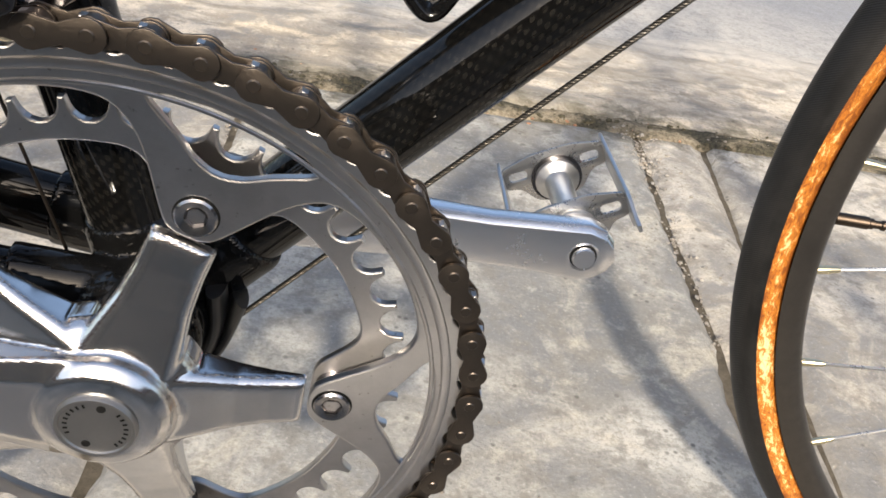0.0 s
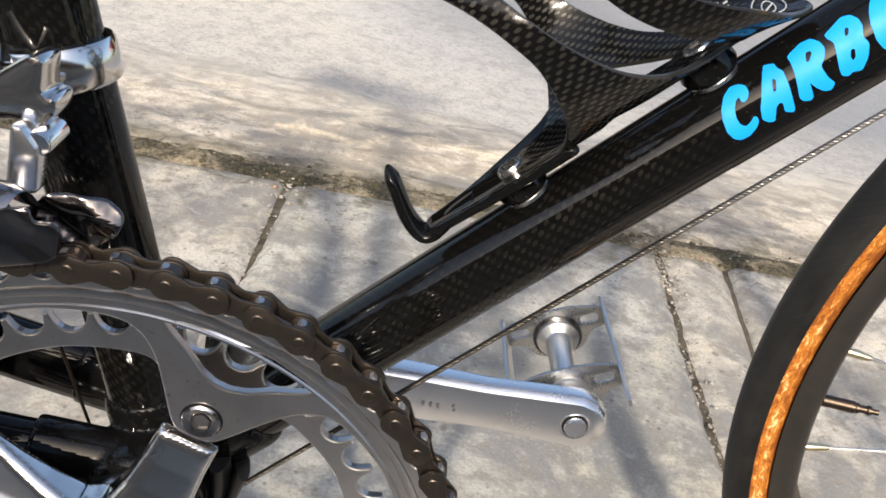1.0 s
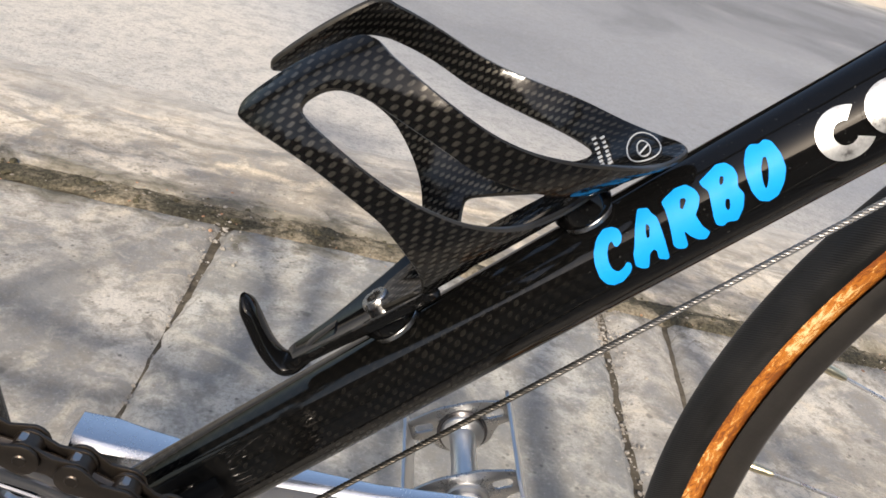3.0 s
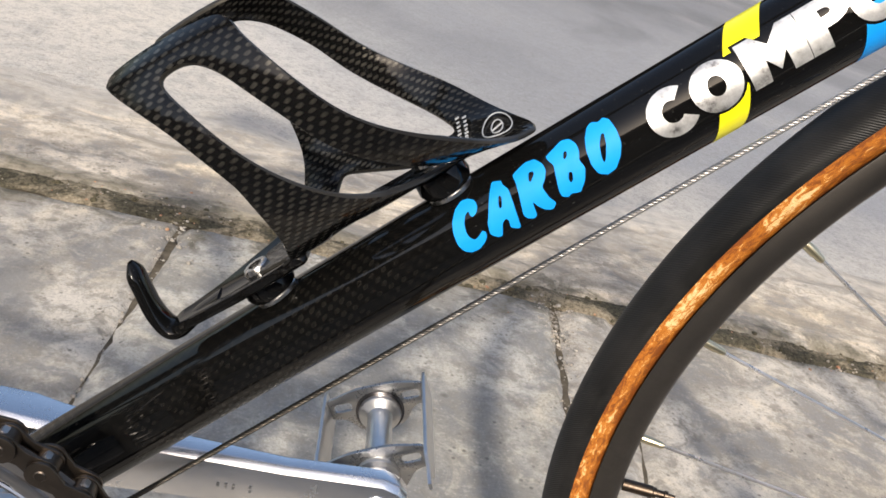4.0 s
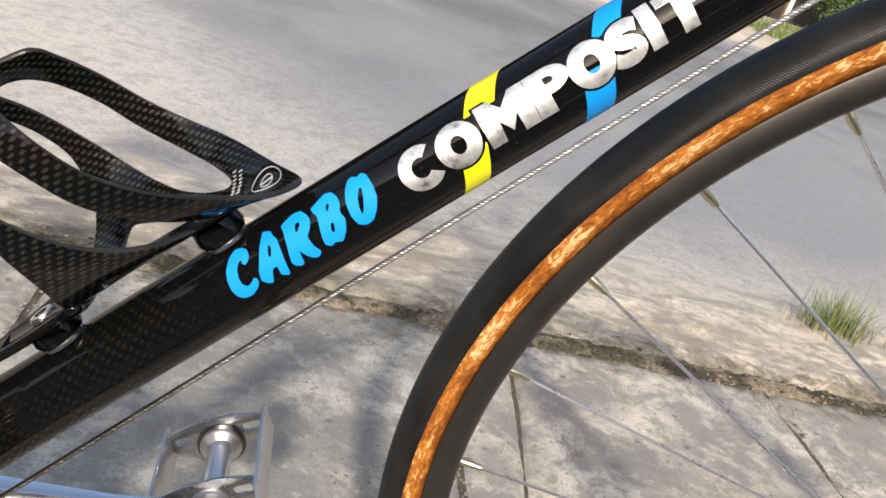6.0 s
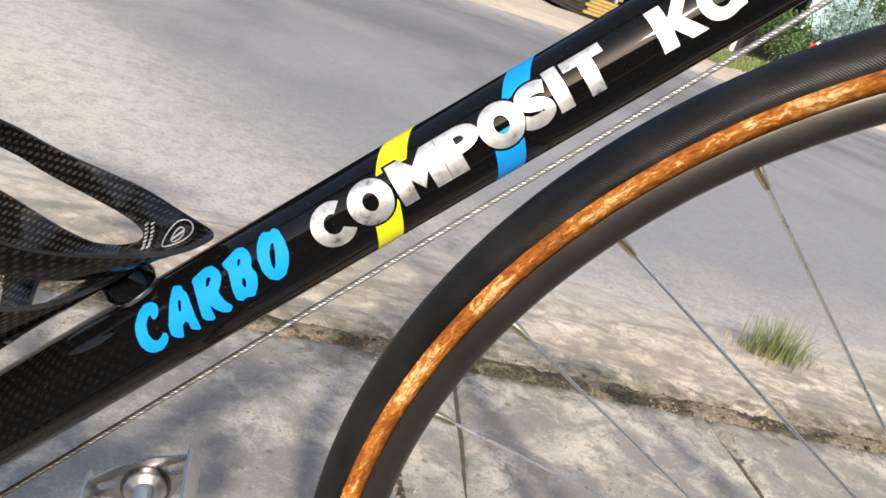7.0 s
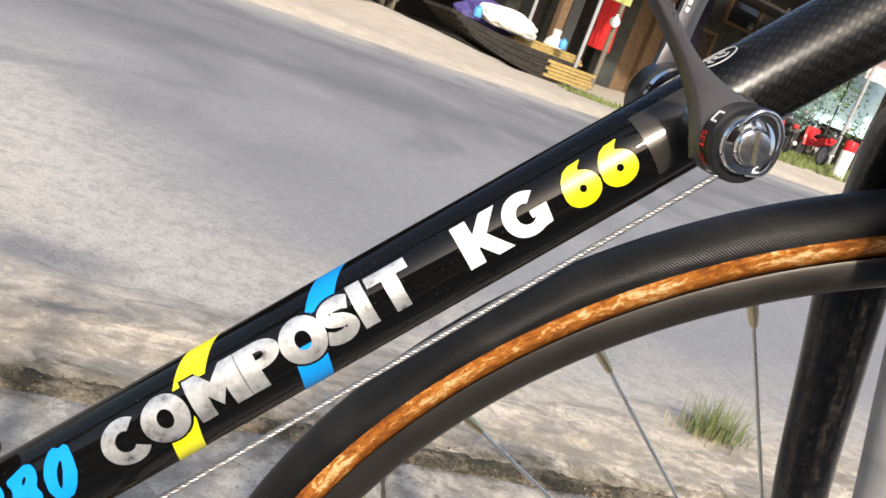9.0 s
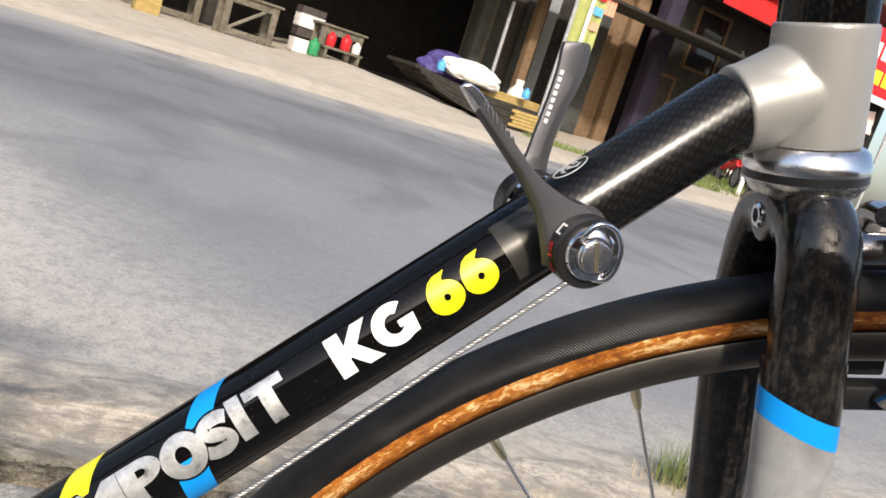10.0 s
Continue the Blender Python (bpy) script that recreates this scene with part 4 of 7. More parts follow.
fork = part("fork", _boolean_union(crown()), FORK_CARBON, bike, "black carbon fork crown with an arched bridge", TURNED, sharp=0)
BAND_LOW, BAND_HIGH = -0.0805, -0.0710
for s in (-1, 1):
    path = fork_leg_path(s)[12:]
    whole = sweep(path, leg_rads(len(path)), 32, (0, 1, 0))
    for name, material, low, high in (("fork_blade", FORK_CARBON, BAND_HIGH, 9), ("blade_band", BLUE, BAND_LOW, BAND_HIGH), ("painted_blade", FORK_SILVER, -9, BAND_LOW)) if s < 0 else (("fork_blade", FORK_CARBON, -9, 9),):
        cut = whole.copy()
        slope = Vector((0.42, 0.0, 0.9)).normalized()
        if high < 5:
            bmesh.ops.bisect_plane(cut, geom=cut.verts[:] + cut.edges[:] + cut.faces[:], plane_co=(0, 0, high), plane_no=slope, clear_outer=True)
        if low > -5:
            bmesh.ops.bisect_plane(cut, geom=cut.verts[:] + cut.edges[:] + cut.faces[:], plane_co=(0, 0, low), plane_no=slope, clear_inner=True)
        if name == "blade_band":
            for v in cut.verts:
                v.co += Vector((v.normal.x, v.normal.y, 0)) * 0.00005
        part(name, cut, material, fork, {"fork_blade": "", "blade_band": "blue painted band", "painted_blade": "scuffed silver painted blade"}[name])
    whole.free()
part("brake_nut", join(lathe([(0.0026, 0.0014), (0.0040, 0.0014), (0.0046, 0.0008), (0.0048, -0.002), (0.0, -0.002)], 28), lathe([(0.0, -0.0012), (0.0026, -0.0012), (0.0026, 0.0014)], 6)), CHROME, fork, "recessed chrome hex nut", Matrix.Translation((-0.0146, -0.0008, -0.0092)) @ pose(0, 0, 0, 0, -90, 0))


def brake_arm(s):
    return sweep(smooth_path([(0.0, s * 0.004, 0.012), (0.004, s * 0.026, 0.008), (0.006, s * 0.036, -0.012), (0.002, s * 0.030, -0.036), (-0.004, s * 0.020, -0.050)]), [(0.0045, 0.006)] * 33, 14, (1, 0, 0))


brake = part("front_brake", join(brake_arm(-1), brake_arm(1), lathe([(0.0, 0.016), (0.006, 0.016), (0.007, 0.010), (0.007, -0.02), (0.0, -0.02)], 24, pose(0, 0, 0, 0, 90, 0))), DARK_CHROME, bike, "dark polished side-pull front brake", TURNED @ Matrix.Translation((0.036, 0, -0.022)))
part("return_spring", sweep(smooth_path([(0.006, -0.004, 0.012), (0.012, -0.016, 0.004), (0.010, -0.020, -0.006), (0.014, -0.012, -0.010), (0.012, -0.010, 0.002), (0.010, -0.022, -0.030)]), 0.0011, 8), STEEL, brake)
for s in (-1, 1):
    part("brake_block", box(0.036, 0.009, 0.010, Matrix.Translation((-0.006, s * 0.0155, -0.050)), 0.002), BLACK_PLASTIC, brake)

# Handlebar and stem above the head tube.
bar_at = HEAD + HEAD_WAY * 0.23
STEM = Matrix.Translation(bar_at) @ Matrix.Rotation(STEER, 4, HEAD_WAY)
stem = part("stem", join(sweep([HEAD + HEAD_WAY * 0.17, bar_at], 0.0112, 24), sweep([STEM @ Vector((0, 0, 0)), STEM @ Vector((0.11, 0, 0.0))], 0.013, 24)), ALLOY_SATIN, bike, "satin aluminium stem")
part("handlebar", sweep([STEM @ p for p in smooth_path([(0.05, -0.2, -0.14), (0.13, -0.2, -0.145), (0.185, -0.2, -0.09), (0.175, -0.2, -0.02), (0.112, -0.19, 0.0), (0.11, -0.1, 0.0), (0.11, 0.1, 0.0), (0.112, 0.19, 0.0), (0.175, 0.2, -0.02), (0.185, 0.2, -0.09), (0.13, 0.2, -0.145), (0.05, 0.2, -0.14)])], 0.0135, 18, (0, 0, 1)), BLACK_PLASTIC, stem, "taped drop handlebar")

# ---- wheels ----
RIM_PROFILE = [(0.0100, 0.3180), (0.0104, 0.3170), (0.0102, 0.3106), (0.0088, 0.3070), (0.0055, 0.3048), (0.0, 0.3040), (-0.0055, 0.3048), (-0.0088, 0.3070), (-0.0102, 0.3106), (-0.0104, 0.3170), (-0.0100, 0.3180), (-0.0085, 0.3165), (0.0, 0.3150), (0.0085, 0.3165)]
AXIAL = Matrix(((1, 0, 0, 0), (0, 0, 1, 0), (0, -1, 0, 0), (0, 0, 0, 1)))
TYRE_R, TYRE_C = 0.0120, 0.3272


def tyre_arc(a0, a1, r, n):
    return [(TYRE_C + r * math.sin(radians(a0 + (a1 - a0) * i / n)), r * math.cos(radians(a0 + (a1 - a0) * i / n))) for i in range(n + 1)]


def spoke_shape(length):
    return sweep([(0, 0, 0), (0, 0, length)], 0.00084, 8)


def nipple_shape():
    return lathe([(0.0, -0.002), (0.0021, -0.002), (0.0021, 0.0045), (0.0018, 0.0055), (0.0017, 0.0080), (0.0013, 0.0094), (0.0, 0.0094)], 10)


def valve_shape():
    return lathe([(0.0, -0.001), (0.0030, -0.001), (0.0030, 0.013), (0.0026, 0.0135), (0.0026, 0.015), (0.0019, 0.0152), (0.0019, 0.0185), (0.0024, 0.019), (0.0024, 0.0205), (0.0014, 0.0208), (0.0014, 0.024), (0.0, 0.024)], 16)


def wheel_set(name, m, first, label, flip=1):
    rim = part(name, lathe([(r, y) for y, r in RIM_PROFILE], 200, AXIAL, loop=True), RIM_GREY, bike, label, m, sharp=50)
    part("tread", lathe(tyre_arc(0, 180, TYRE_R + 0.0003, 26) + tyre_arc(180, 0, TYRE_R - 0.0006, 8), 220, AXIAL, loop=True), TREAD, rim, "black file-tread rubber", sharp=60)
    for lo, hi in ((-66, 1), (179, 246)):
        part("sidewall", lathe(tyre_arc(lo, hi, TYRE_R, 12), 220, AXIAL), TAN, rim, "mottled tan sidewall, worn orange and cream", sharp=0)
    part("base_tape", lathe([(0.3184, 0.0096), (0.3172, 0.0107), (0.3163, 0.0098)], 160, AXIAL), BLACK_PLASTIC, rim)
    hub = part("hub", lathe([(0.0, -0.05), (0.006, -0.05), (0.008, -0.038), (0.019, -0.036), (0.0205, -0.034), (0.019, -0.032), (0.009, -0.029), (0.0075, 0.0), (0.009, 0.029), (0.019, 0.032), (0.0205, 0.034), (0.019, 0.036), (0.008, 0.038), (0.006, 0.05), (0.0, 0.05)], 36, AXIAL), ALLOY, rim, "polished aluminium hub")
    spoke_me = nip_me = None
    for k in range(32):
        a = radians(first + 11.25 * k)
        sgn = 1 if k % 2 else -1
        cross = (67.5 if (k // 2) % 2 else -67.5) * flip
        b = a + radians(cross)
        out = Vector((0.3025 * math.cos(a), 0.0, 0.3025 * math.sin(a)))
        inn = Vector((0.0185 * math.cos(b), sgn * 0.034, 0.0185 * math.sin(b)))
        way = (inn - out).normalized()
        mm = up_axis(out, way)
        if spoke_me is None:
            one = part("spoke", spoke_shape((inn - out).length), SPOKE_STEEL, rim, "", mm)
            two = part("nipple", nipple_shape(), BRASS, rim, "nickel-brass spoke nipple", mm)
            spoke_me, nip_me = one.data, two.data
        else:
            for nm, me, lb in (("spoke", spoke_me, ""), ("nipple", nip_me, "nickel-brass spoke nipple")):
                ob = new(nm, me)
                ob.parent, ob.matrix_basis = rim, mm
                if lb:
                    tagged(ob, lb)
    a = radians(first + 11.25 * 0.5)
    part("valve", valve_shape(), VALVE_BRASS, rim, "dark brass valve stem", up_axis(Vector((0.3025 * math.cos(a), 0, 0.3025 * math.sin(a))), Vector((-math.cos(a), 0, -math.sin(a)))))
    return rim


FIRST_NIPPLE = math.degrees(3.1460)
wheel_set("front_wheel", WHEEL, FIRST_NIPPLE, "dark grey rim of the front wheel, turned to the side")
wheel_set("rear_wheel", Matrix.Translation(REAR), 4.0, "dark grey rim of the rear wheel")

# ---- crankset ----
SPIDER = -2.4
CRANK_TURN = 177.6


def ring_outline(teeth, pitch_r, tip, root):
    """Pointed teeth with round roller seats between them."""
    pts = []
    seat, half = pitch_r - root, math.pi * pitch_r / teeth
    for k in range(teeth):
        c = 2 * math.pi * k / teeth
        prof = [(seat * math.sin(radians(d)), -seat * math.cos(radians(d))) for d in range(-72, 73, 18)]
        prof = [(-half * 0.87, tip - pitch_r)] + prof + [(half * 0.87, tip - pitch_r)]
        for w, h in prof:
            a = c + w / pitch_r
            pts.append(((pitch_r + h) * math.cos(a), (pitch_r + h) * math.sin(a)))
    return pts


def ring_hole(shape, turn):
    """The inner edge of a ring with five tabs. shape: radii by degrees away from a tab."""
    pts = []
    for k in range(5):
        for d in range(-36, 36):
            r = float(np.mean([np.interp(abs(d + e), [s[0] for s in shape], [s[1] for s in shape]) for e in np.linspace(-3.5, 3.5, 9)]))
            a = radians(turn + 72 * k + d)
            pts.append((r * math.cos(a), r * math.sin(a)))
    return pts


def polar(turn, pts):
    return [(r / 1000 * math.cos(radians(turn + a)), r / 1000 * math.sin(radians(turn + a))) for r, a in pts]


def outer_ring():
    window = [(94.6, 14.2), (92, 13.2), (86, 8.6), (81, 4.8), (79, 1.5), (79, -1.5), (81, -4.8), (86, -8.6), (92, -13.2), (94.6, -14.2), (95.6, -11), (96, -5), (96, 0), (96, 5), (95.6, 11)]
    hole = ring_hole([(0, 0.0572), (6, 0.0578), (9.5, 0.0625), (11, 0.0700), (12.8, 0.0770), (15, 0.0840), (17, 0.0890), (20, 0.0915), (26, 0.0928), (36, 0.0934)], SPIDER)
    return plate([ring_outline(53, 0.1072, 0.1110, 0.1030), hole] + [rounded(polar(SPIDER + 72 * k, window), 0.0012, 3) for k in range(5)], 0.0032, 0.0006)


def crank_arm(length):
    """A forged arm along local x, thick at the boss and slim at the pedal end."""
    bm = bmesh.new()
    rows = []
    for x, half, low, high in ((-0.004, 0.012, 0.004, 0.017), (0.0, 0.0190, 0.001, 0.0205), (0.014, 0.0186, 0.0, 0.0212), (0.026, 0.0166, 0.002, 0.0210), (0.045, 0.0150, 0.004, 0.0205), (0.085, 0.0138, 0.007, 0.0205), (0.125, 0.0128, 0.010, 0.0215), (0.150, 0.0138, 0.0115, 0.0235), (length, 0.0150, 0.012, 0.0245), (length + 0.008, 0.0128, 0.012, 0.0245), (length + 0.0125, 0.0088, 0.0125, 0.0240), (length + 0.0150, 0.003, 0.013, 0.0235)):
        prof = rounded([(0.0028 - half, low), (half - 0.0028, low), (half, low + 0.0034), (half, high - 0.0025), (half * 0.62, high), (-half * 0.62, high), (-half, high - 0.0025), (-half, low + 0.0034)], 0.0007, 2)
        rows.append([bm.verts.new((x, p[0], p[1])) for p in prof])
    n = len(rows[0])
    for a, b in zip(rows, rows[1:]):
        for k in range(n):
            bm.faces.new((a[k], a[(k + 1) % n], b[(k + 1) % n], b[k]))
    bm.faces.new(rows[0][::-1]), bm.faces.new(rows[-1])
    return bm


def spider_arm():
    bm = bmesh.new()
    rows = []
    for x, half, low, high in ((0.006, 0.0150, 0.0, 0.0165), (0.018, 0.0142, -0.001, 0.0145), (0.026, 0.0128, -0.001, 0.0118), (0.036, 0.0106, -0.001, 0.0086), (0.046, 0.0096, -0.001, 0.0060), (0.0540, 0.0094, -0.001, 0.0044), (0.0560, 0.0094, -0.001, 0.0034)):
        prof = rounded([(-half, low), (half, low), (half, high - 0.0022), (half * 0.80, high), (-half * 0.80, high), (-half, high - 0.0022)], 0.0012, 2)
        rows.append([bm.verts.new((x, p[0], p[1])) for p in prof])
    n = len(rows[0])
    for a, b in zip(rows, rows[1:]):
        for k in range(n):
            bm.faces.new((a[k], a[(k + 1) % n], b[(k + 1) % n], b[k]))
    bm.faces.new(rows[0][::-1]), bm.faces.new(rows[-1])
    return bm


RING_Y = -0.0495
def forged_crank():
    """Arm, boss and five spider arms in one forging."""
    boss = lathe([(0.0, 0.0), (0.0205, 0.0), (0.0208, 0.0150), (0.0196, 0.0190), (0.0168, 0.0218), (0.0130, 0.0226), (0.0, 0.0226)], 56)
    web = lathe([(0.0, 0.0005), (0.0275, 0.0005), (0.0278, 0.0085), (0.0262, 0.0115), (0.0215, 0.0150), (0.0, 0.0155)], 56)
    arms = []
    for k in range(5):
        one = spider_arm()
        one.transform(pose(0, 0, 0, 0, 0, SPIDER - CRANK_TURN + 72 * k) @ Matrix.Translation((0, 0, 0.0012)))
        arms.append(one)
    return join(boss, web, crank_arm(0.170), *arms)


crank = part("right_crank", _boolean_union(forged_crank(), 0.00060, 11), ALLOY, bike, "polished aluminium crank with a five-armed spider", side(BB.x, -0.0475, BB.z, CRANK_TURN), sharp=0)
ring = part("chainring", outer_ring(), RING_ALLOY, bike, "large silver chainring with five tabs", side(BB.x, RING_Y, BB.z), sharp=14)
part("ring_groove", lathe([(0.0940, 0.0016), (0.0944, 0.0021), (0.0950, 0.0021), (0.0954, 0.0016)], 160), RING_ALLOY, ring, "turned ridge")
part("ring_step", lathe([(0.0975, 0.0016), (0.0980, 0.0022), (0.0992, 0.0024), (0.1003, 0.0022), (0.1006, 0.0016)], 160), RING_ALLOY, ring, "turned ridge")
inner_hole = ring_hole([(0, 0.0575), (8, 0.0585), (11, 0.0640), (13.5, 0.0710), (17, 0.0738), (36, 0.0746)], SPIDER)
part("inner_chainring", plate([ring_outline(42, 0.0850, 0.0864, 0.0799), inner_hole], 0.0030, 0.0006), RING_ALLOY, bike, "smaller silver inner chainring with pointed teeth", side(BB.x, -0.0405, BB.z), sharp=14)
BOLT_ME = {}
for k in range(5):
    a = radians(SPIDER + 72 * k)
    place = side(BB.x + 0.065 * math.cos(a), RING_Y - 0.0016, BB.z + 0.065 * math.sin(a), 17 * k)
    if not BOLT_ME:
        head = part("ring_bolt", lathe([(0.0029, -0.0014), (0.0029, 0.0008), (0.0036, 0.0011), (0.0052, 0.0014), (0.0058, 0.0009), (0.0059, -0.011), (0.0, -0.011)], 36), DARK_CHROME, ring, "chromed hex-socket ring bolt", side(0, 0, 0).inverted() @ Matrix.Translation((-BB.x, -RING_Y, -BB.z)) @ place)
        sock = part("bolt_socket", lathe([(0.0, -0.0012), (0.0022, -0.0010), (0.0031, 0.0012)], 6), SMOKED, ring, "hex socket", head.matrix_basis.copy())
        gap = part("bolt_gap", lathe([(0.0056, 0.00006), (0.0063, 0.00008), (0.0063, -0.0005)], 36), INK, ring, "dark gap round the bolt", head.matrix_basis.copy())
        BOLT_ME = {"ring_bolt": head.data, "bolt_socket": sock.data, "bolt_gap": gap.data}
    else:
        for nm, me in BOLT_ME.items():
            ob = new(nm, me)
            ob.parent = ring
            ob.matrix_basis = side(0, 0, 0).inverted() @ Matrix.Translation((-BB.x, -RING_Y, -BB.z)) @ place

cap = part("dust_cap", lathe([(0.0, 0.0006), (0.0098, 0.0006), (0.0101, 0.0012), (0.0110, 0.0013), (0.0114, 0.0005), (0.0115, -0.003), (0.0, -0.003)], 56), CAP_GREY, bike, "round grey dust cap with two pin holes", side(BB.x, -0.0705, BB.z))
for dx, dy in ((0.0018, 0.0072), (-0.0030, -0.0068)):
    part("pin_hole", lathe([(0.0, 0.0002), (0.0012, 0.0002), (0.0013, 0.0)], 14), INK, cap, "dark pin hole", Matrix.Translation((dx, dy, 0.0006)))


def cap_bars(a0, a1, n):
    out = []
    for i in range(n):
        a = radians(a0 + (a1 - a0) * i / (n - 1))
        out.append(box(0.0013, 0.0006, 0.0001, pose(0, 0, 0, 0, 0, math.degrees(a)) @ Matrix.Translation((0.0083, 0, 0.0007))))
    return join(*out)


for a0, a1 in ((200, 110), (40, -50)):
    part("engraving", cap_bars(a0, a1, 8), INK, cap, "engraved bars", sharp=0)

left = part("left_crank", crank_arm(0.170), ALLOY_SATIN, bike, "satin aluminium crank arm", Matrix.Translation((BB.x, 0.0475, BB.z)) @ Matrix(((1, 0, 0, 0), (0, 0, 1, 0), (0, -1, 0, 0), (0, 0, 0, 1))) @ pose(0, 0, 0, 0, 0, 2.4), sharp=24)
part("axle_end", join(lathe([(0.0, 0.0022), (0.0048, 0.0022), (0.0054, 0.0010), (0.0054, -0.004)], 28), lathe([(0.0054, -0.0002), (0.0072, 0.0002), (0.0076, -0.0006)], 28)), ALLOY_SATIN, left, "round steel axle end", Matrix.Translation((0.170, 0, 0.0118)) @ pose(0, 0, 0, 180, 0, 0))
part("axle_gap", lathe([(0.0052, 0.0004), (0.0060, 0.0004), (0.0060, -0.002)], 28), INK, left, "dark gap round the axle", Matrix.Translation((0.170, 0, 0.0118)) @ pose(0, 0, 0, 180, 0, 0))
for k in range(4):
    part("stamp_bar", box(0.0013, 0.0020, 0.0001, Matrix.Translation((0.098 + 0.0034 * k + (0.004 if k == 3 else 0), 0.0012, 0.00745 + 0.00008 * k))), PEDAL_STEEL, left, "stamped bar", sharp=0)

# ---- left pedal ----
PX, PZ = BB.x + 0.170 * math.cos(radians(-2.4)), BB.z + 0.170 * math.sin(radians(-2.4))


def pedal_end(slot_y=0.004):
    """The end plate of the cage, in the plane across the axle, with two slots."""
    outl = rounded([(-0.027, 0.000), (-0.027, 0.0125), (-0.020, 0.0140), (-0.010, 0.0165), (0.010, 0.0165), (0.020, 0.0140), (0.027, 0.0125), (0.027, 0.000), (0.019, -0.001), (0.012, -0.011), (0.0, -0.0135), (-0.012, -0.011), (-0.019, -0.001)], 0.004)
    slots = [rounded([(s * 0.0140, 0.0040), (s * 0.0235, 0.0040), (s * 0.0235, 0.0090), (s * 0.0140, 0.0090)], 0.0024) for s in (-1, 1)]
    return plate([outl] + slots, 0.0017, 0.0003)


def pedal_rail(reach):
    """A thin side rail; reach: how far its bent tab runs on past the end plate."""
    top = [(0.002 + 0.064 * i / 14, 0.0112 if i % 2 else 0.0105) for i in range(15)]
    low = [(0.066 - 0.064 * i / 14, -0.0070 if i % 2 else -0.0063) for i in range(15)]
    return plate([[(-reach, 0.0005), (-reach, 0.0040), (-0.004, 0.0055), (0.0, 0.0100)] + top + [(0.068, 0.0100), (0.068, -0.0060)] + low + [(0.0, -0.0040), (-0.004, 0.0)]], 0.0018, 0.0004)


PEDAL_TILT = -28.0
pedal = part("pedal", lathe([(0.0, -0.002), (0.0080, -0.002), (0.0084, -0.0015), (0.0084, 0.0050), (0.0112, 0.0055), (0.0115, 0.0062), (0.0112, 0.0105), (0.0080, 0.0120), (0.0069, 0.0130), (0.0066, 0.034), (0.0069, 0.0530), (0.0085, 0.0540), (0.0112, 0.0552), (0.0116, 0.0570), (0.0112, 0.0592), (0.0, 0.0600)], 40), PEDAL_ALLOY, bike, "silver quill road pedal with a steel cage", Matrix.Translation((PX, 0.0735, PZ)) @ Matrix(((1, 0, 0, 0), (0, 0, 1, 0), (0, -1, 0, 0), (0, 0, 0, 1))) @ pose(0, 0, 0, 0, 0, PEDAL_TILT))
for h in (0.0085, 0.0600):
    part("cage_end", pedal_end(), PEDAL_STEEL, pedal, "slotted cage end plate", Matrix.Translation((0, 0, h)) @ pose(0, 0, 0, 180, 0, 0))
for s in (-1, 1):
    part("cage_rail", pedal_rail(0.006 if s < 0 else 0.013), PEDAL_ALLOY, pedal, "thin cage rail with a bent tab", Matrix.Translation((s * 0.0272, -0.003, 0.0)) @ Matrix(((0, 0, 1, 0), (0, -1, 0, 0), (1, 0, 0, 0), (0, 0, 0, 1))))
for h in (0.0098, 0.0580):
    part("bearing_collar", lathe([(0.0086, 0.0), (0.0132, 0.0), (0.0132, 0.0009), (0.0086, 0.0012)], 36, Matrix.Translation((0, 0, h))), SMOKED, pedal, "dark bearing seal")
part("axle_collar", lathe([(0.0, -0.0135), (0.0068, -0.0135), (0.0072, -0.0125), (0.0072, -0.0060), (0.0055, -0.0050), (0.0, -0.0050)], 28), STEEL, pedal, "steel axle flats")

# ---- chain ----
TEETH = 53
PITCH_R = 0.0127 / (2 * math.sin(math.pi / TEETH))
CHAIN_PHASE = 56.9


def chain_points():
    step = 360 / TEETH
    arc_pts = [(BB.x + PITCH_R * math.cos(radians(CHAIN_PHASE + step * k)), BB.z + PITCH_R * math.sin(radians(CHAIN_PHASE + step * k))) for k in range(6, -23, -1)]
    lead = [(arc_pts[0][0] - 0.0127 * i * 0.999, arc_pts[0][1] - 0.0127 * i * 0.03) for i in range(24, 0, -1)]
    tail = [(arc_pts[-1][0] - 0.0127 * i * 0.985, arc_pts[-1][1] + 0.0127 * i * 0.17) for i in range(1, 20)]
    return lead + arc_pts + tail


def link_plate(half, mid, length=0.0127):
    pts = []
    for cx, a0, a1 in ((length, -118, 118), (0.0, 62, 298)):
        pts += arc(cx, 0, half, a0, a1, 10)
        pts += [(length / 2, mid if cx else -mid)]
    return pts


def chain_link(offset, half, mid, pin):
    shapes = []
    for s in (-1, 1):
        shapes.append(plate([link_plate(half, mid)], 0.0010, 0.0002, Matrix.Translation((0, 0, s * offset))))
    if pin:
        for x in (0.0, 0.0127):
            shapes.append(lathe([(0.0, -0.0047), (0.0015, -0.0047), (0.0018, -0.0044), (0.0018, 0.0044), (0.0015, 0.0047), (0.0, 0.0047)], 10, Matrix.Translation((x, 0, 0))))
    else:
        for x in (0.0, 0.0127):
            shapes.append(lathe([(0.0, -0.0016), (0.0039, -0.0016), (0.0039, 0.0016), (0.0, 0.0016)], 14, Matrix.Translation((x, 0, 0))))
    return join(*shapes)


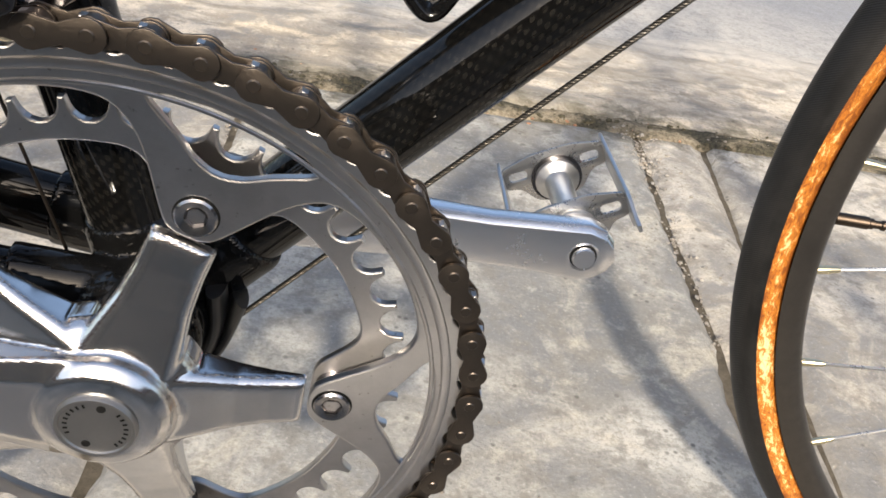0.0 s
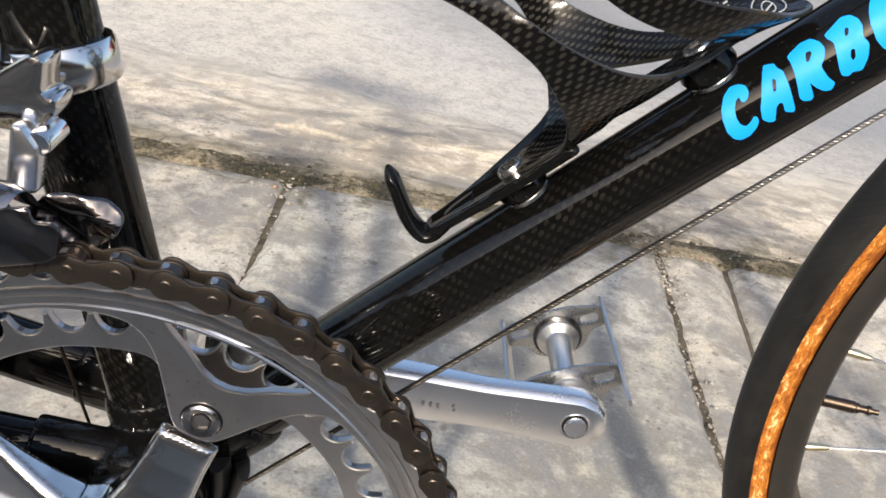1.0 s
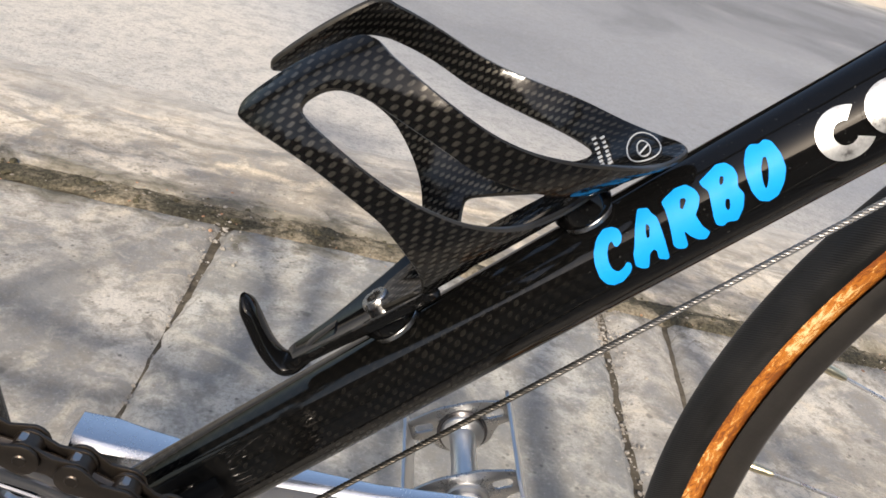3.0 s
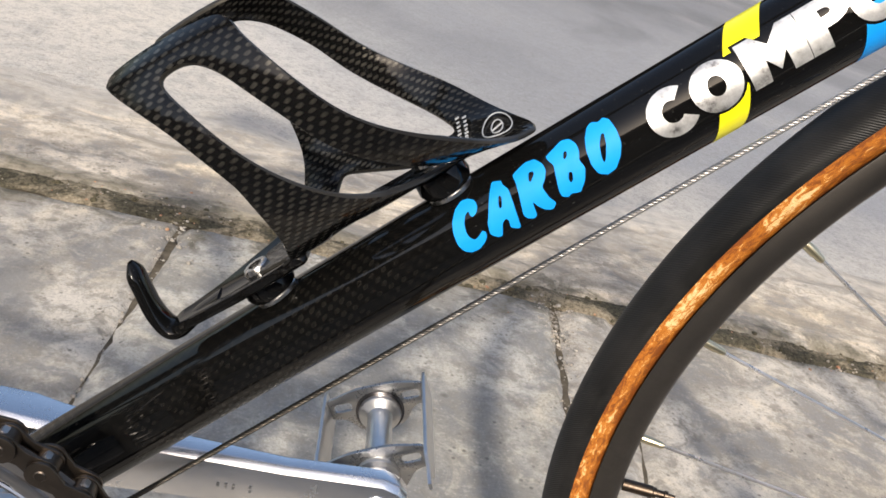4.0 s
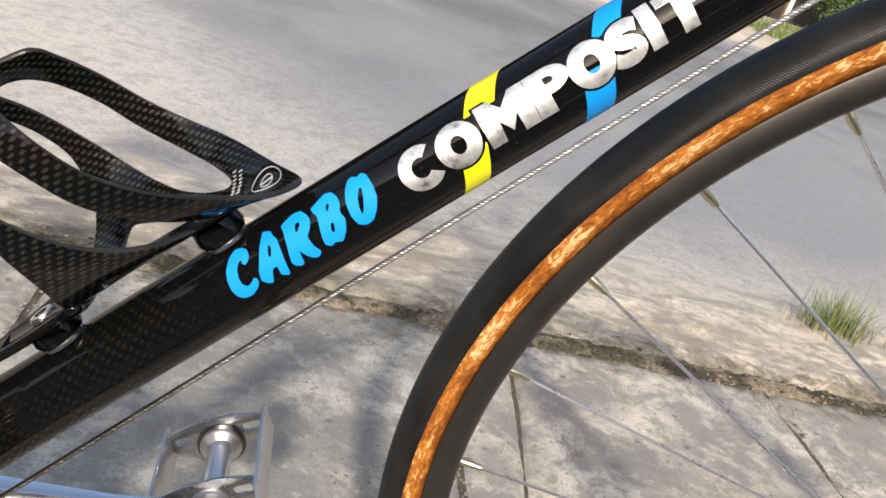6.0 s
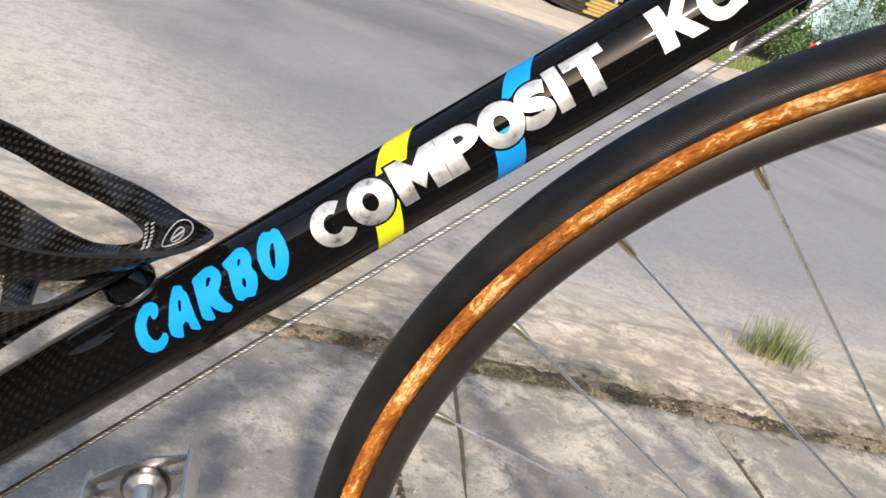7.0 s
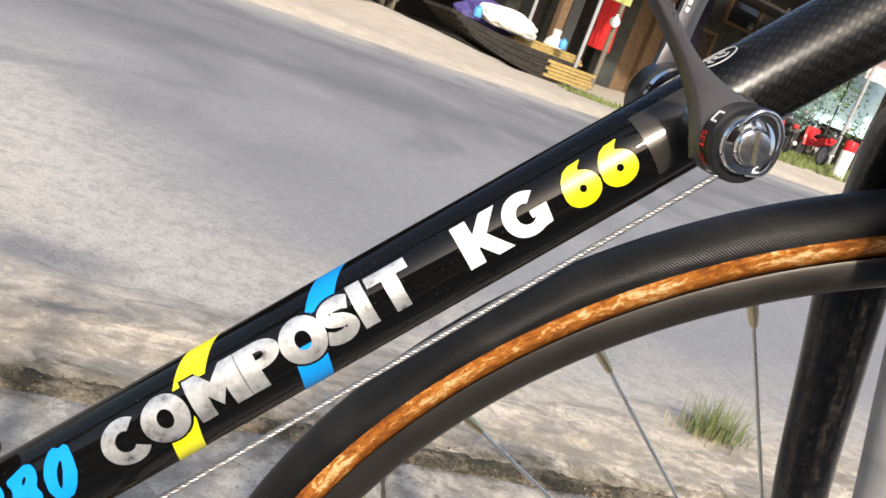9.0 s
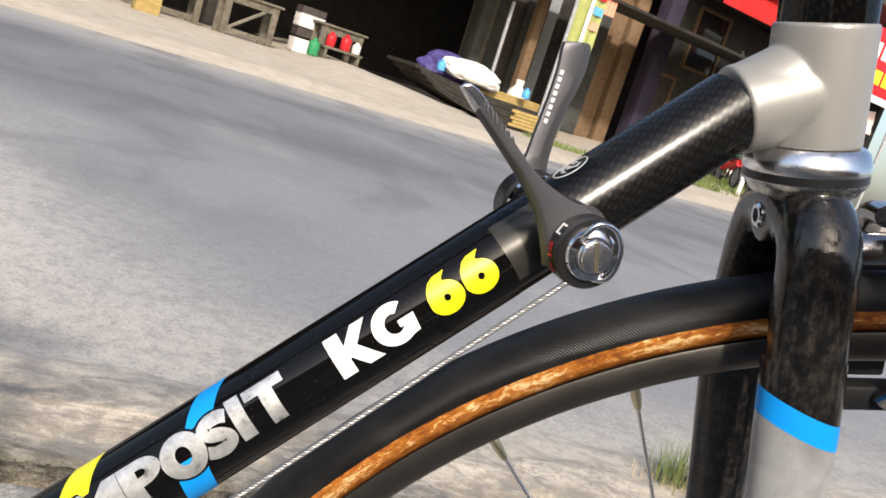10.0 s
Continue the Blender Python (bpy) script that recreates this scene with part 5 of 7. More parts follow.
cp = chain_points()
chain = part("chain", sweep([(x, RING_Y, z) for x, z in cp], 0.0014, 6), CHAIN_STEEL, bike, "oily brown steel chain running over the large ring")
OUTER, INNER = as_mesh(chain_link(0.0038, 0.0044, 0.0026, True), "outer_link"), as_mesh(chain_link(0.0023, 0.0042, 0.0027, False), "inner_link")
for i, ((x0, z0), (x1, z1)) in enumerate(zip(cp, cp[1:])):
    outer = i % 2 == 0
    part("outer_link" if outer else "inner_link", OUTER if outer else INNER, CHAIN_STEEL, chain, "", side(x0, RING_Y, z0, math.degrees(math.atan2(z1 - z0, x1 - x0))), sharp=30)

# ---- bottle cage ----
CAGE_Q, CAGE_R = 0.2515, 0.0380


def cage_dip(s):
    """How far the nose of the cage bends down to the tube."""
    return 0.0055 * max(0.0, (s - 0.446) / 0.021) ** 1.5


def wrapped(loops, thick, shift=0.0):
    """A thin shell lying round the bottle: outlines of (s, degrees from the tube)."""
    k = CAGE_R * math.pi / 180
    bm = plate([[(s, a * k) for s, a in lp] for lp in loops], thick, thick * 0.42)
    bmesh.ops.triangulate(bm, faces=bm.faces[:])
    slices(bm, 1, 0.0026)
    slices(bm, 0, 0.0045)
    uvl = bm.loops.layers.uv.verify()
    bm.normal_update()
    for f in bm.faces:
        for lp in f.loops:
            lp[uvl].uv = (lp.vert.co.x * 0.7 + lp.vert.co.y * 0.7, lp.vert.co.y * 0.7 - lp.vert.co.x * 0.7) if abs(f.normal.z) > 0.8 else (0.0, 0.0)
    for v in bm.verts:
        s, a, h = v.co.x, v.co.y / CAGE_R, v.co.z
        r = CAGE_R + shift + h
        v.co = TD * s + TN * (CAGE_Q - cage_dip(s) - r * math.cos(a)) + Vector((0, -r * math.sin(a), 0))
    return bm


def soft_loop(pts, n=5):
    ps = [Vector((p[0], p[1] / 1000, 0)) for p in pts]
    k = len(ps)
    out = []
    for i in range(k):
        a, b, c, d = ps[i - 1], ps[i], ps[(i + 1) % k], ps[(i + 2) % k]
        for j in range(n):
            t = j / n
            q = 0.5 * ((2 * b) + (c - a) * t + (2 * a - 5 * b + 4 * c - d) * t * t + (3 * b - a - 3 * c + d) * t ** 3)
            out.append((q.x, q.y * 1000))
    return out


half = [(0.3735, 9), (0.3850, 17), (0.3922, 40), (0.3960, 57), (0.3976, 77), (0.3968, 90), (0.3915, 113), (0.3820, 140), (0.3814, 146), (0.3856, 150), (0.3990, 150), (0.4139, 145), (0.4183, 139), (0.4200, 130), (0.4228, 118), (0.4258, 106), (0.4302, 90), (0.4352, 77), (0.4424, 62), (0.4508, 45), (0.4582, 27), (0.4638, 13), (0.4668, 4)]
rim_line = half + [(s, -a) for s, a in half[::-1]]
hole_a = [(0.3958, 131), (0.4003, 133.5), (0.4058, 130), (0.4107, 121), (0.4147, 109), (0.4186, 96), (0.4226, 81), (0.4274, 68), (0.4334, 54), (0.4404, 37), (0.4447, 22), (0.4437, 16), (0.4370, 21), (0.4272, 34), (0.4203, 47), (0.4148, 60), (0.4106, 72), (0.4045, 92), (0.3992, 114)]
hole_b = [(0.4010, 11), (0.4100, 9.5), (0.4220, 8), (0.4283, 7.5), (0.4292, 10), (0.4235, 16.5), (0.4168, 23.5), (0.4108, 29), (0.4066, 32), (0.4044, 30), (0.4018, 22)]
cage_loops = [soft_loop(rim_line)]
for sgn in (1, -1):
    cage_loops.append(soft_loop([(s, a * sgn) for s, a in hole_a]))
    cage_loops.append(soft_loop([(s, a * sgn) for s, a in hole_b]))
cage = part("bottle_cage", wrapped(cage_loops, 0.0022), CAGE_CARBON, bike, "lacquered carbon-weave bottle cage with two open wings", sharp=20)


cm = cage.data
RIMS = np.array([(s, a * CAGE_R * math.pi / 180) for lp in cage_loops for s, a in lp])


def rolled(p):
    """The way towards the nearest edge of the wing at p, fading out over the rolled rim."""
    a = math.atan2(-p.y, CAGE_Q - TN.dot(p))
    away = RIMS - np.array((TD.dot(p), a * CAGE_R))
    far = np.hypot(away[:, 0], away[:, 1])
    i = int(far.argmin())
    lean = 0.50 * max(0.0, 1 - max(far[i], 0.0007) / 0.0062)
    d = away[i] / max(far[i], 1e-6)
    return (TD * d[0] + (TN * math.sin(a) + Vector((0, -math.cos(a), 0))) * d[1]) * lean


leans = np.array([rolled(v.co) for v in cm.vertices])
pairs = np.array([e.vertices[:] for e in cm.edges])
for turn in range(6):
    total, count = leans.copy(), np.ones(len(leans))
    for i, j in ((0, 1), (1, 0)):
        np.add.at(total, pairs[:, i], leans[pairs[:, j]])
        np.add.at(count, pairs[:, i], 1)
    leans = total / count[:, None]
leans = [Vector(v) for v in leans]
split = []
for f in cm.polygons:
    for li in f.loop_indices:
        p = cm.vertices[cm.loops[li].vertex_index].co
        q = TN.dot(p) - CAGE_Q
        out = (TN * q + Vector((0, p.y, 0))).normalized()
        d = f.normal.dot(out)
        split.append(tuple((out * (1 if d > 0 else -1) + leans[cm.loops[li].vertex_index]).normalized()) if abs(d) > 0.86 else tuple(f.normal))
cm.normals_split_custom_set(split)


def cage_spine():
    low = [TD * s + TN * q for s, q in ((0.3560, 0.2128), (0.3480, 0.2120), (0.3420, 0.2108), (0.3378, 0.2106), (0.3350, 0.2130), (0.3350, 0.2200), (0.3375, 0.2290), (0.3400, 0.2372))]
    path = smooth_path(low, 6)
    n = len(path)
    rads = []
    for i in range(n):
        t = i / (n - 1)
        k = min(1.0, 0.3 + (1 - t) * 9)
        w = float(np.interp(t, [0, 0.3, 0.6, 1.0], [0.0060, 0.0058, 0.0056, 0.0050]))
        rads.append((w * k, float(np.interp(t, [0, 0.25, 0.5, 1.0], [0.0012, 0.0022, 0.0028, 0.0026])) * k))
    return sweep(path, rads, 20, tuple(TN))


spine = [(0.3372, 7), (0.3440, 9.5), (0.3520, 11.5), (0.3600, 14.5), (0.3680, 18), (0.3760, 21), (0.3840, 25), (0.3905, 30), (0.3935, 26), (0.3900, 14)]
part("cage_spine", wrapped([soft_loop(spine + [(u, -v) for u, v in spine[::-1]])], 0.0034, 0.0018), BLACK, cage, "smooth glossy black spine", sharp=25)
part("cage_foot", cage_spine(), BLACK, cage, "glossy black hooked foot")
for s in (0.3705, 0.4355):
    base = TD * s + TN * 0.2030 + Vector((0, 0.002, 0))
    mm = up_axis(base, TN)
    part("cage_spacer", lathe([(0.0, 0.0), (0.0072, 0.0), (0.0074, 0.0012), (0.0070, 0.0018), (0.0, 0.0018)], 28), STEEL, cage, "dull metal spacer", mm)
    part("cage_boss", lathe([(0.0, 0.0018), (0.0078, 0.0018), (0.0088, 0.0040), (0.0082, 0.0085), (0.0, 0.0090)], 28), BLACK, cage, "", mm)
    part("cage_bolt", join(lathe([(0.0024, 0.0122), (0.0040, 0.0122), (0.0046, 0.0112), (0.0047, 0.0085), (0.0, 0.0085)], 28), lathe([(0.0, 0.0100), (0.0024, 0.0100), (0.0024, 0.0122)], 6)), STEEL, cage, "steel hex-socket bolt", mm)


def cage_logo():
    shapes = []

    def put(x, y):
        s, a = 0.4574 + 0.0048 * x + 0.0012 * y, radians(-3 - 14 * y)
        r = CAGE_R - 0.0016
        return TD * s + TN * (CAGE_Q - cage_dip(s) - r * math.cos(a)) + Vector((0, -r * math.sin(a), 0))

    for rr in (1.0, 0.55):
        shapes.append(sweep([put(rr * 0.9 * math.cos(t) * (1 if rr == 1 else 0.7), rr * math.sin(t)) for t in np.linspace(0, 2 * math.pi, 28)[:-1]], 0.0002, 5, (0, 0, 1), closed=True))
    shapes.append(sweep([put(-0.3, -0.25), put(0.3, 0.25)], 0.0003, 5, (0, 0, 1)))
    return join(*shapes)


for k in range(14):
    row, i = k // 7, k % 7
    a0, s0 = radians(-23 + 3.3 * i + 2 * row), 0.4474 + 0.0022 * row - 0.00025 * i
    r0 = CAGE_R - 0.0015
    part("badge_bar", box(0.0013 - 0.0003 * (i % 2), 0.0013, 0.0002, Matrix.Translation(TD * s0 + TN * (CAGE_Q - r0 * math.cos(a0)) + Vector((0, -r0 * math.sin(a0), 0))) @ Matrix((TD, (0, 1, 0), TN)).transposed().to_4x4()), PALE_INK, cage, "pale printed bar", sharp=0)
part("cage_badge", cage_logo(), PALE_INK, cage, "pale oval badge")

# ---- shift levers ----
PIVOT = Vector((0.3378, -0.0015, 0.6428))


def shifter_body(y0, s):
    """Turned stack on the boss, from the tube outwards."""
    m = Matrix.Translation((PIVOT.x, y0, PIVOT.z)) @ (SIDE if s < 0 else Matrix(((1, 0, 0, 0), (0, 0, 1, 0), (0, -1, 0, 0), (0, 0, 0, 1))))
    return m


def bar_between(rows, n=5):
    """A lever blade of angular section. rows: from the boss to the tip, each the section's corners in turn."""
    tracks = [smooth_path([PIVOT + Vector(r[k]) for r in rows], n) for k in range(len(rows[0]))]
    bm = bmesh.new()
    rings = [[bm.verts.new(p) for p in ring] for ring in zip(*tracks)]
    k = len(tracks)
    for a, b in zip(rings, rings[1:]):
        for i in range(k):
            bm.faces.new((a[i], a[(i + 1) % k], b[(i + 1) % k], b[i]))
    bm.faces.new(rings[0][::-1])
    bm.faces.new(rings[-1])
    bmesh.ops.recalc_face_normals(bm, faces=bm.faces)
    bmesh.ops.bevel(bm, geom=[e for e in bm.edges if len(e.link_faces) == 2 and e.calc_face_angle(0) > 0.6], offset=0.00045, segments=2, affect="EDGES", profile=0.5)
    return bm


def near_section(fl, fr, y, ol):
    """Front face from fl to fr at depth y, with a side face falling back to ol."""
    return [(ol[0], y + 0.004, ol[1]), (fl[0], y, fl[1]), (fr[0], y, fr[1]), (fr[0] + 0.0002, y + 0.004, fr[1])]


def far_section(fl, fr, y, rb):
    """Front face from fl to fr at depth y, with a broad chamfer falling back to rb."""
    return [(fl[0] + 0.0008, y + 0.0045, fl[1]), (fl[0], y, fl[1]), (fr[0], y, fr[1]), (rb[0], y + 0.003, rb[1]), (rb[0], y + 0.0045, rb[1])]


NEAR = [near_section(*r) for r in (
    ((-0.0070, -0.0110), (0.0060, 0.0050), -0.0219, (-0.0085, -0.0125)), ((-0.0104, -0.0042), (0.0001, 0.0083), -0.0223, (-0.0112, -0.0069)),
    ((-0.0165, 0.0046), (-0.0099, 0.0105), -0.0230, (-0.0166, 0.0019)), ((-0.0214, 0.0097), (-0.0183, 0.0132), -0.0237, (-0.0212, 0.0068)),
    ((-0.0270, 0.0142), (-0.0245, 0.0164), -0.0243, (-0.0266, 0.0117)), ((-0.0324, 0.0180), (-0.0300, 0.0201), -0.0250, (-0.0324, 0.0162)),
    ((-0.0405, 0.0238), (-0.0381, 0.0261), -0.0257, (-0.0402, 0.0220)), ((-0.0468, 0.0283), (-0.0442, 0.0303), -0.0264, (-0.0462, 0.0263)))]
NEAR_TIP = [near_section(*r) for r in (
    ((-0.0464, 0.0280), (-0.0438, 0.0300), -0.0266, (-0.0459, 0.0262)), ((-0.0502, 0.0305), (-0.0477, 0.0326), -0.0273, (-0.0499, 0.0292)),
    ((-0.0526, 0.0320), (-0.0507, 0.0337), -0.0276, (-0.0522, 0.0312)), ((-0.0533, 0.0327), (-0.0520, 0.0337), -0.0272, (-0.0530, 0.0322)))]
FAR = [far_section(*r) for r in (
    ((-0.0090, 0.0030), (0.0020, 0.0030), 0.0230, (0.0060, 0.0030)), ((-0.0079, 0.0125), (-0.0022, 0.0140), 0.0237, (0.0030, 0.0140)), ((-0.0070, 0.0180), (-0.0022, 0.0207), 0.0244, (0.0026, 0.0220)),
    ((-0.0065, 0.0250), (-0.0016, 0.0275), 0.0250, (0.0030, 0.0290)), ((-0.0058, 0.0325), (-0.0004, 0.0350), 0.0257, (0.0039, 0.0365)), ((-0.0052, 0.0405), (0.0012, 0.0425), 0.0263, (0.0056, 0.0437)),
    ((-0.0050, 0.0483), (0.0018, 0.0500), 0.0270, (0.0066, 0.0510)), ((-0.0056, 0.0552), (0.0010, 0.0576), 0.0276, (0.0060, 0.0584)), ((-0.0052, 0.0580), (0.0006, 0.0596), 0.0283, (0.0049, 0.0601)))]

DIAL = PIVOT + Vector((0.0004, 0, -0.0031))


def dial_body(y0):
    return Matrix.Translation((DIAL.x, y0, DIAL.z)) @ SIDE


right = part("shift_lever", join(lathe([(0.0, 0.0), (0.0104, 0.0), (0.0112, 0.0015), (0.0113, 0.0060), (0.0106, 0.0078), (0.0, 0.0078)], 48, dial_body(-0.0165)),
             bar_between(NEAR)), LEVER_GREY, bike, "grey anodised down-tube shift lever with an index dial")
part("lever_tip", bar_between(NEAR_TIP), ALLOY_SATIN, right, "polished worn lever tip")
part("lever_boss", lathe([(0.0, -0.006), (0.0095, -0.006), (0.0100, 0.0055), (0.0, 0.0055)], 36, shifter_body(-0.0145, -1)), ALLOY_SATIN, right, "silver boss on the tube")
part("dial_ring", lathe([(0.0, 0.0), (0.0109, 0.0), (0.0114, 0.0010), (0.0112, 0.0052), (0.0104, 0.0060), (0.0, 0.0060)], 56, dial_body(-0.0240)), BLACK_PLASTIC, right, "black printed index ring")
part("dial", lathe([(0.0, 0.0092), (0.0051, 0.0092), (0.0054, 0.0084), (0.0056, 0.0076), (0.0060, 0.0080), (0.0078, 0.0074), (0.0086, 0.0060), (0.0088, 0.0), (0.0, 0.0)], 48, dial_body(-0.0245)), CHROME, right, "worn chromed dial")
screw_m = dial_body(-0.0338)
part("dial_screw", join(plate([arc(0, 0, 0.0048, 8, 172, 16)], 0.0022, 0.0003, screw_m @ pose(0, 0, 0, 0, 0, -72)), plate([arc(0, 0, 0.0048, 188, 352, 16)], 0.0022, 0.0003, screw_m @ pose(0, 0, 0, 0, 0, -72))), ALLOY_SATIN, right, "slotted steel screw")
part("dial_slot", lathe([(0.0, 0.0), (0.0047, 0.0), (0.0047, 0.0006), (0.0, 0.0006)], 24, dial_body(-0.0336)), BRASS, right, "brassy screw slot")
loop_pts = smooth_path([(-0.0056, 0.0032, -0.0030), (-0.0062, 0.0062, -0.0002), (-0.0034, 0.0108, 0.0008), (0.0026, 0.0108, 0.0008), (0.0074, 0.0056, 0.0004), (0.0084, -0.0012, 0.0), (0.0070, -0.0064, -0.0008), (0.0040, -0.0082, -0.0040)], 7)
part("wire_loop", sweep([screw_m @ (p * 0.90) for p in loop_pts], 0.00085, 12), CHROME, right, "folding steel wire loop")


def dial_text(body, turn, size, material):
    bm = letters(body, 0.02)
    wide = max(v.co.x for v in bm.verts)
    for v in bm.verts:
        a = radians(turn) + (v.co.x - wide / 2) * size / 0.0112
        h = 0.0010 + v.co.y * size
        v.co = Vector((0.01150 * math.cos(a), 0.01150 * math.sin(a), h))
    bm.transform(dial_body(-0.0240))
    return part("dial_letters", bm, material, right, "red printed letters", sharp=0)


dial_text("SET", 192, 0.0024, RED)
dial_text("SIS", 222, 0.0024, RED)
for a in (155, 250):
    part("dial_mark", join(*[box(0.0004, w, h, dial_body(-0.0240) @ pose(0, 0, 0, 0, 0, a + o) @ Matrix.Translation((0.0113, 0, z))) for o, w, h, z in ((0, 0.0036, 0.0006, 0.0020), (8.0, 0.0006, 0.0024, 0.0030), (-8.0, 0.0006, 0.0024, 0.0030))]), WHITE, right, "white printed mark", sharp=0)
for k in range(7):
    a = PIVOT + Vector((-0.0452 + 0.0019 * k, -0.0271 + 0.00031 * k, 0.0309 - 0.00125 * k))
    part("grip_rib", sweep([a, a + Vector((0.0009, -0.0001, -0.0015)), a + Vector((0.0013, 0, -0.0028))], 0.00022, 6), ALLOY_SATIN, right)
far = part("shift_lever", bar_between(FAR), LEVER_GREY, bike, "grey anodised down-tube shift lever standing upright")
part("lever_hub", lathe([(0.0, 0.0), (0.0115, 0.0), (0.0130, 0.0015), (0.0132, 0.010), (0.0115, 0.013), (0.0, 0.013)], 40, shifter_body(0.0145, 1)), BLACK_PLASTIC, far, "black plastic hub")
part("hub_ring", lathe([(0.0095, 0.0), (0.0122, 0.0), (0.0124, 0.0022), (0.0095, 0.0022)], 40, shifter_body(0.0120, 1)), CHROME, far, "chrome hub ring")
for k in range(8):
    part("lever_bar", box(0.0013, 0.0003, 0.0016, Matrix.Translation(PIVOT + Vector((-0.0042 + 0.00010 * k, 0.0250 + 0.00026 * k, 0.0300 + 0.0025 * k))) @ pose(0, 0, 0, 0, 6, 0)), WHITE, far, "pale printed bar", sharp=0)

# ---- gear cable and front derailleur ----


def stranded(a, b, r, pitch, strands=6):
    a, b = Vector(a), Vector(b)
    length = (b - a).length
    m = up_axis(a, (b - a).normalized())
    n = int(length / pitch * 14)
    out = []
    for k in range(strands):
        pts = []
        for i in range(n + 1):
            t = 2 * math.pi * (i / 14) + 2 * math.pi * k / strands
            pts.append(m @ Vector((r * 0.58 * math.cos(t), r * 0.58 * math.sin(t), length * i / n)))
        out.append(sweep(pts, r * 0.42, 10, caps=False))
    return out


cable = None
for wire in stranded((0.3345, -0.0285, 0.6290), BB + Vector((0.022, -0.0125, -0.012)), 0.00098, 0.0052, 4):
    if cable is None:
        cable = part("gear_cable", wire, CABLE_STEEL, bike, "twisted bare steel gear cable", sharp=0)
    else:
        part("strand", wire, CABLE_STEEL, cable, sharp=0)
part("cable_core", sweep([(0.3345, -0.0285, 0.6290), BB + Vector((0.022, -0.0125, -0.012))], 0.00035, 8), STEEL, cable, "cable core", sharp=0)
part("front_gear_cable", sweep([BB + Vector((-0.024, -0.006, 0.0)), Vector((-0.062, -0.012, 0.41))], 0.0006, 8), CHAIN_STEEL, bike, "thin dark steel cable", sharp=0)
clamp_at = BB + SEAT_WAY * 0.1475
clamp_m = up_axis(clamp_at + Vector((0, -0.0015, 0)), SEAT_WAY)
mech = part("front_derailleur", lathe([(0.0143, -0.0062), (0.0163, -0.0062), (0.0170, -0.0052), (0.0172, 0.0), (0.0170, 0.0052), (0.0163, 0.0062), (0.0143, 0.0062)], 56, clamp_m, loop=True), ALLOY, bike, "polished aluminium front derailleur clamped to the seat tube")
body_shape = rounded([(-0.060, 0.152), (-0.040, 0.1475), (-0.0305, 0.1555), (-0.0265, 0.1545), (-0.0275, 0.1450), (-0.0238, 0.1450), (-0.0236, 0.1405), (-0.0265, 0.1370), (-0.0277, 0.1308), (-0.0305, 0.1300), (-0.0335, 0.1370), (-0.044, 0.1345), (-0.060, 0.136)], 0.0022, 4)
part("mech_body", plate([body_shape], 0.013, 0.0022, side(BB.x, -0.029, BB.z)), ALLOY, mech, "polished cast body", sharp=30)
part("clamp_joint", box(0.013, 0.016, 0.0115, Matrix.Translation(clamp_at + Vector((-0.012, -0.0165, -0.002))) @ pose(0, 0, 0, 0, -14, 28), 0.002), ALLOY, mech, sharp=30)
arm_shape = rounded([(-0.0330, 0.1385), (-0.0300, 0.1385), (-0.0256, 0.1320), (-0.0268, 0.1195), (-0.0352, 0.1190), (-0.0338, 0.1300)], 0.0018, 4)
part("mech_arm", plate([arm_shape], 0.007, 0.0016, side(BB.x, -0.0385, BB.z)), ALLOY_SATIN, mech, "slim link arm", sharp=30)
part("mech_pivot", lathe([(0.0, 0.0), (0.0030, 0.0), (0.0034, -0.0006), (0.0034, -0.012), (0.0, -0.012)], 20, side(BB.x - 0.0268, -0.0400, BB.z + 0.1335)), CHROME, mech)
part("clamp_screw", join(lathe([(0.0022, 0.0), (0.0042, 0.0), (0.0044, -0.001), (0.0044, -0.008), (0.0, -0.008)], 20), lathe([(0.0, -0.002), (0.0022, -0.002), (0.0022, 0.0)], 6)), BRASS, bike, "brassy hex screw on the seat tube", up_axis(BB + SEAT_WAY * 0.205 + Vector((0.020, -0.010, 0)), Vector((0.9, -0.4, 0.1)).normalized()))


def mech_cage(pts, y, depth):
    """A pressed guide plate with a waved face."""
    bm = plate([rounded(pts, 0.003)], 0.0016, 0.0005, side(BB.x, y, BB.z))
    bmesh.ops.triangulate(bm, faces=bm.faces[:])
    slices(bm, 0, 0.0022)
    for v in bm.verts:
        u, w = v.co.x - BB.x, v.co.z - BB.z
        v.co.y -= depth * (math.sin((w - 0.112 + 0.35 * u) * 520) + 0.5 * math.sin((u + w) * 640))
    return bm


OUTER_PTS = [(-0.060, 0.118), (-0.029, 0.123), (-0.0258, 0.125), (-0.0208, 0.1254), (-0.0199, 0.1221), (-0.0151, 0.1226), (-0.0134, 0.1206), (-0.0145, 0.1120), (-0.032, 0.106), (-0.060, 0.102)]
INNER_PTS = [(-0.060, 0.113), (-0.027, 0.1171), (-0.0224, 0.1236), (-0.0167, 0.1238), (-0.008, 0.1234), (-0.0036, 0.1203), (-0.0029, 0.1180), (-0.005, 0.1124), (-0.0117, 0.1083), (-0.030, 0.103), (-0.060, 0.100)]
part("outer_cage_plate", mech_cage(OUTER_PTS, -0.0585, 0.0003), SMOKED, mech, "smoked chrome guide plate", sharp=35)
part("inner_cage_plate", mech_cage(INNER_PTS, -0.0445, 0.0011), SMOKED, mech, "waved chrome inner guide plate", sharp=35)
part("cage_bridge", sweep(smooth_path([(BB.x - 0.034, -0.0585, BB.z + 0.121), (BB.x - 0.031, -0.050, BB.z + 0.126), (BB.x - 0.029, -0.044, BB.z + 0.119)]), (0.006, 0.0009), 12, (0, 0, 1)), DARK_CHROME, mech)

# ---- ground ----


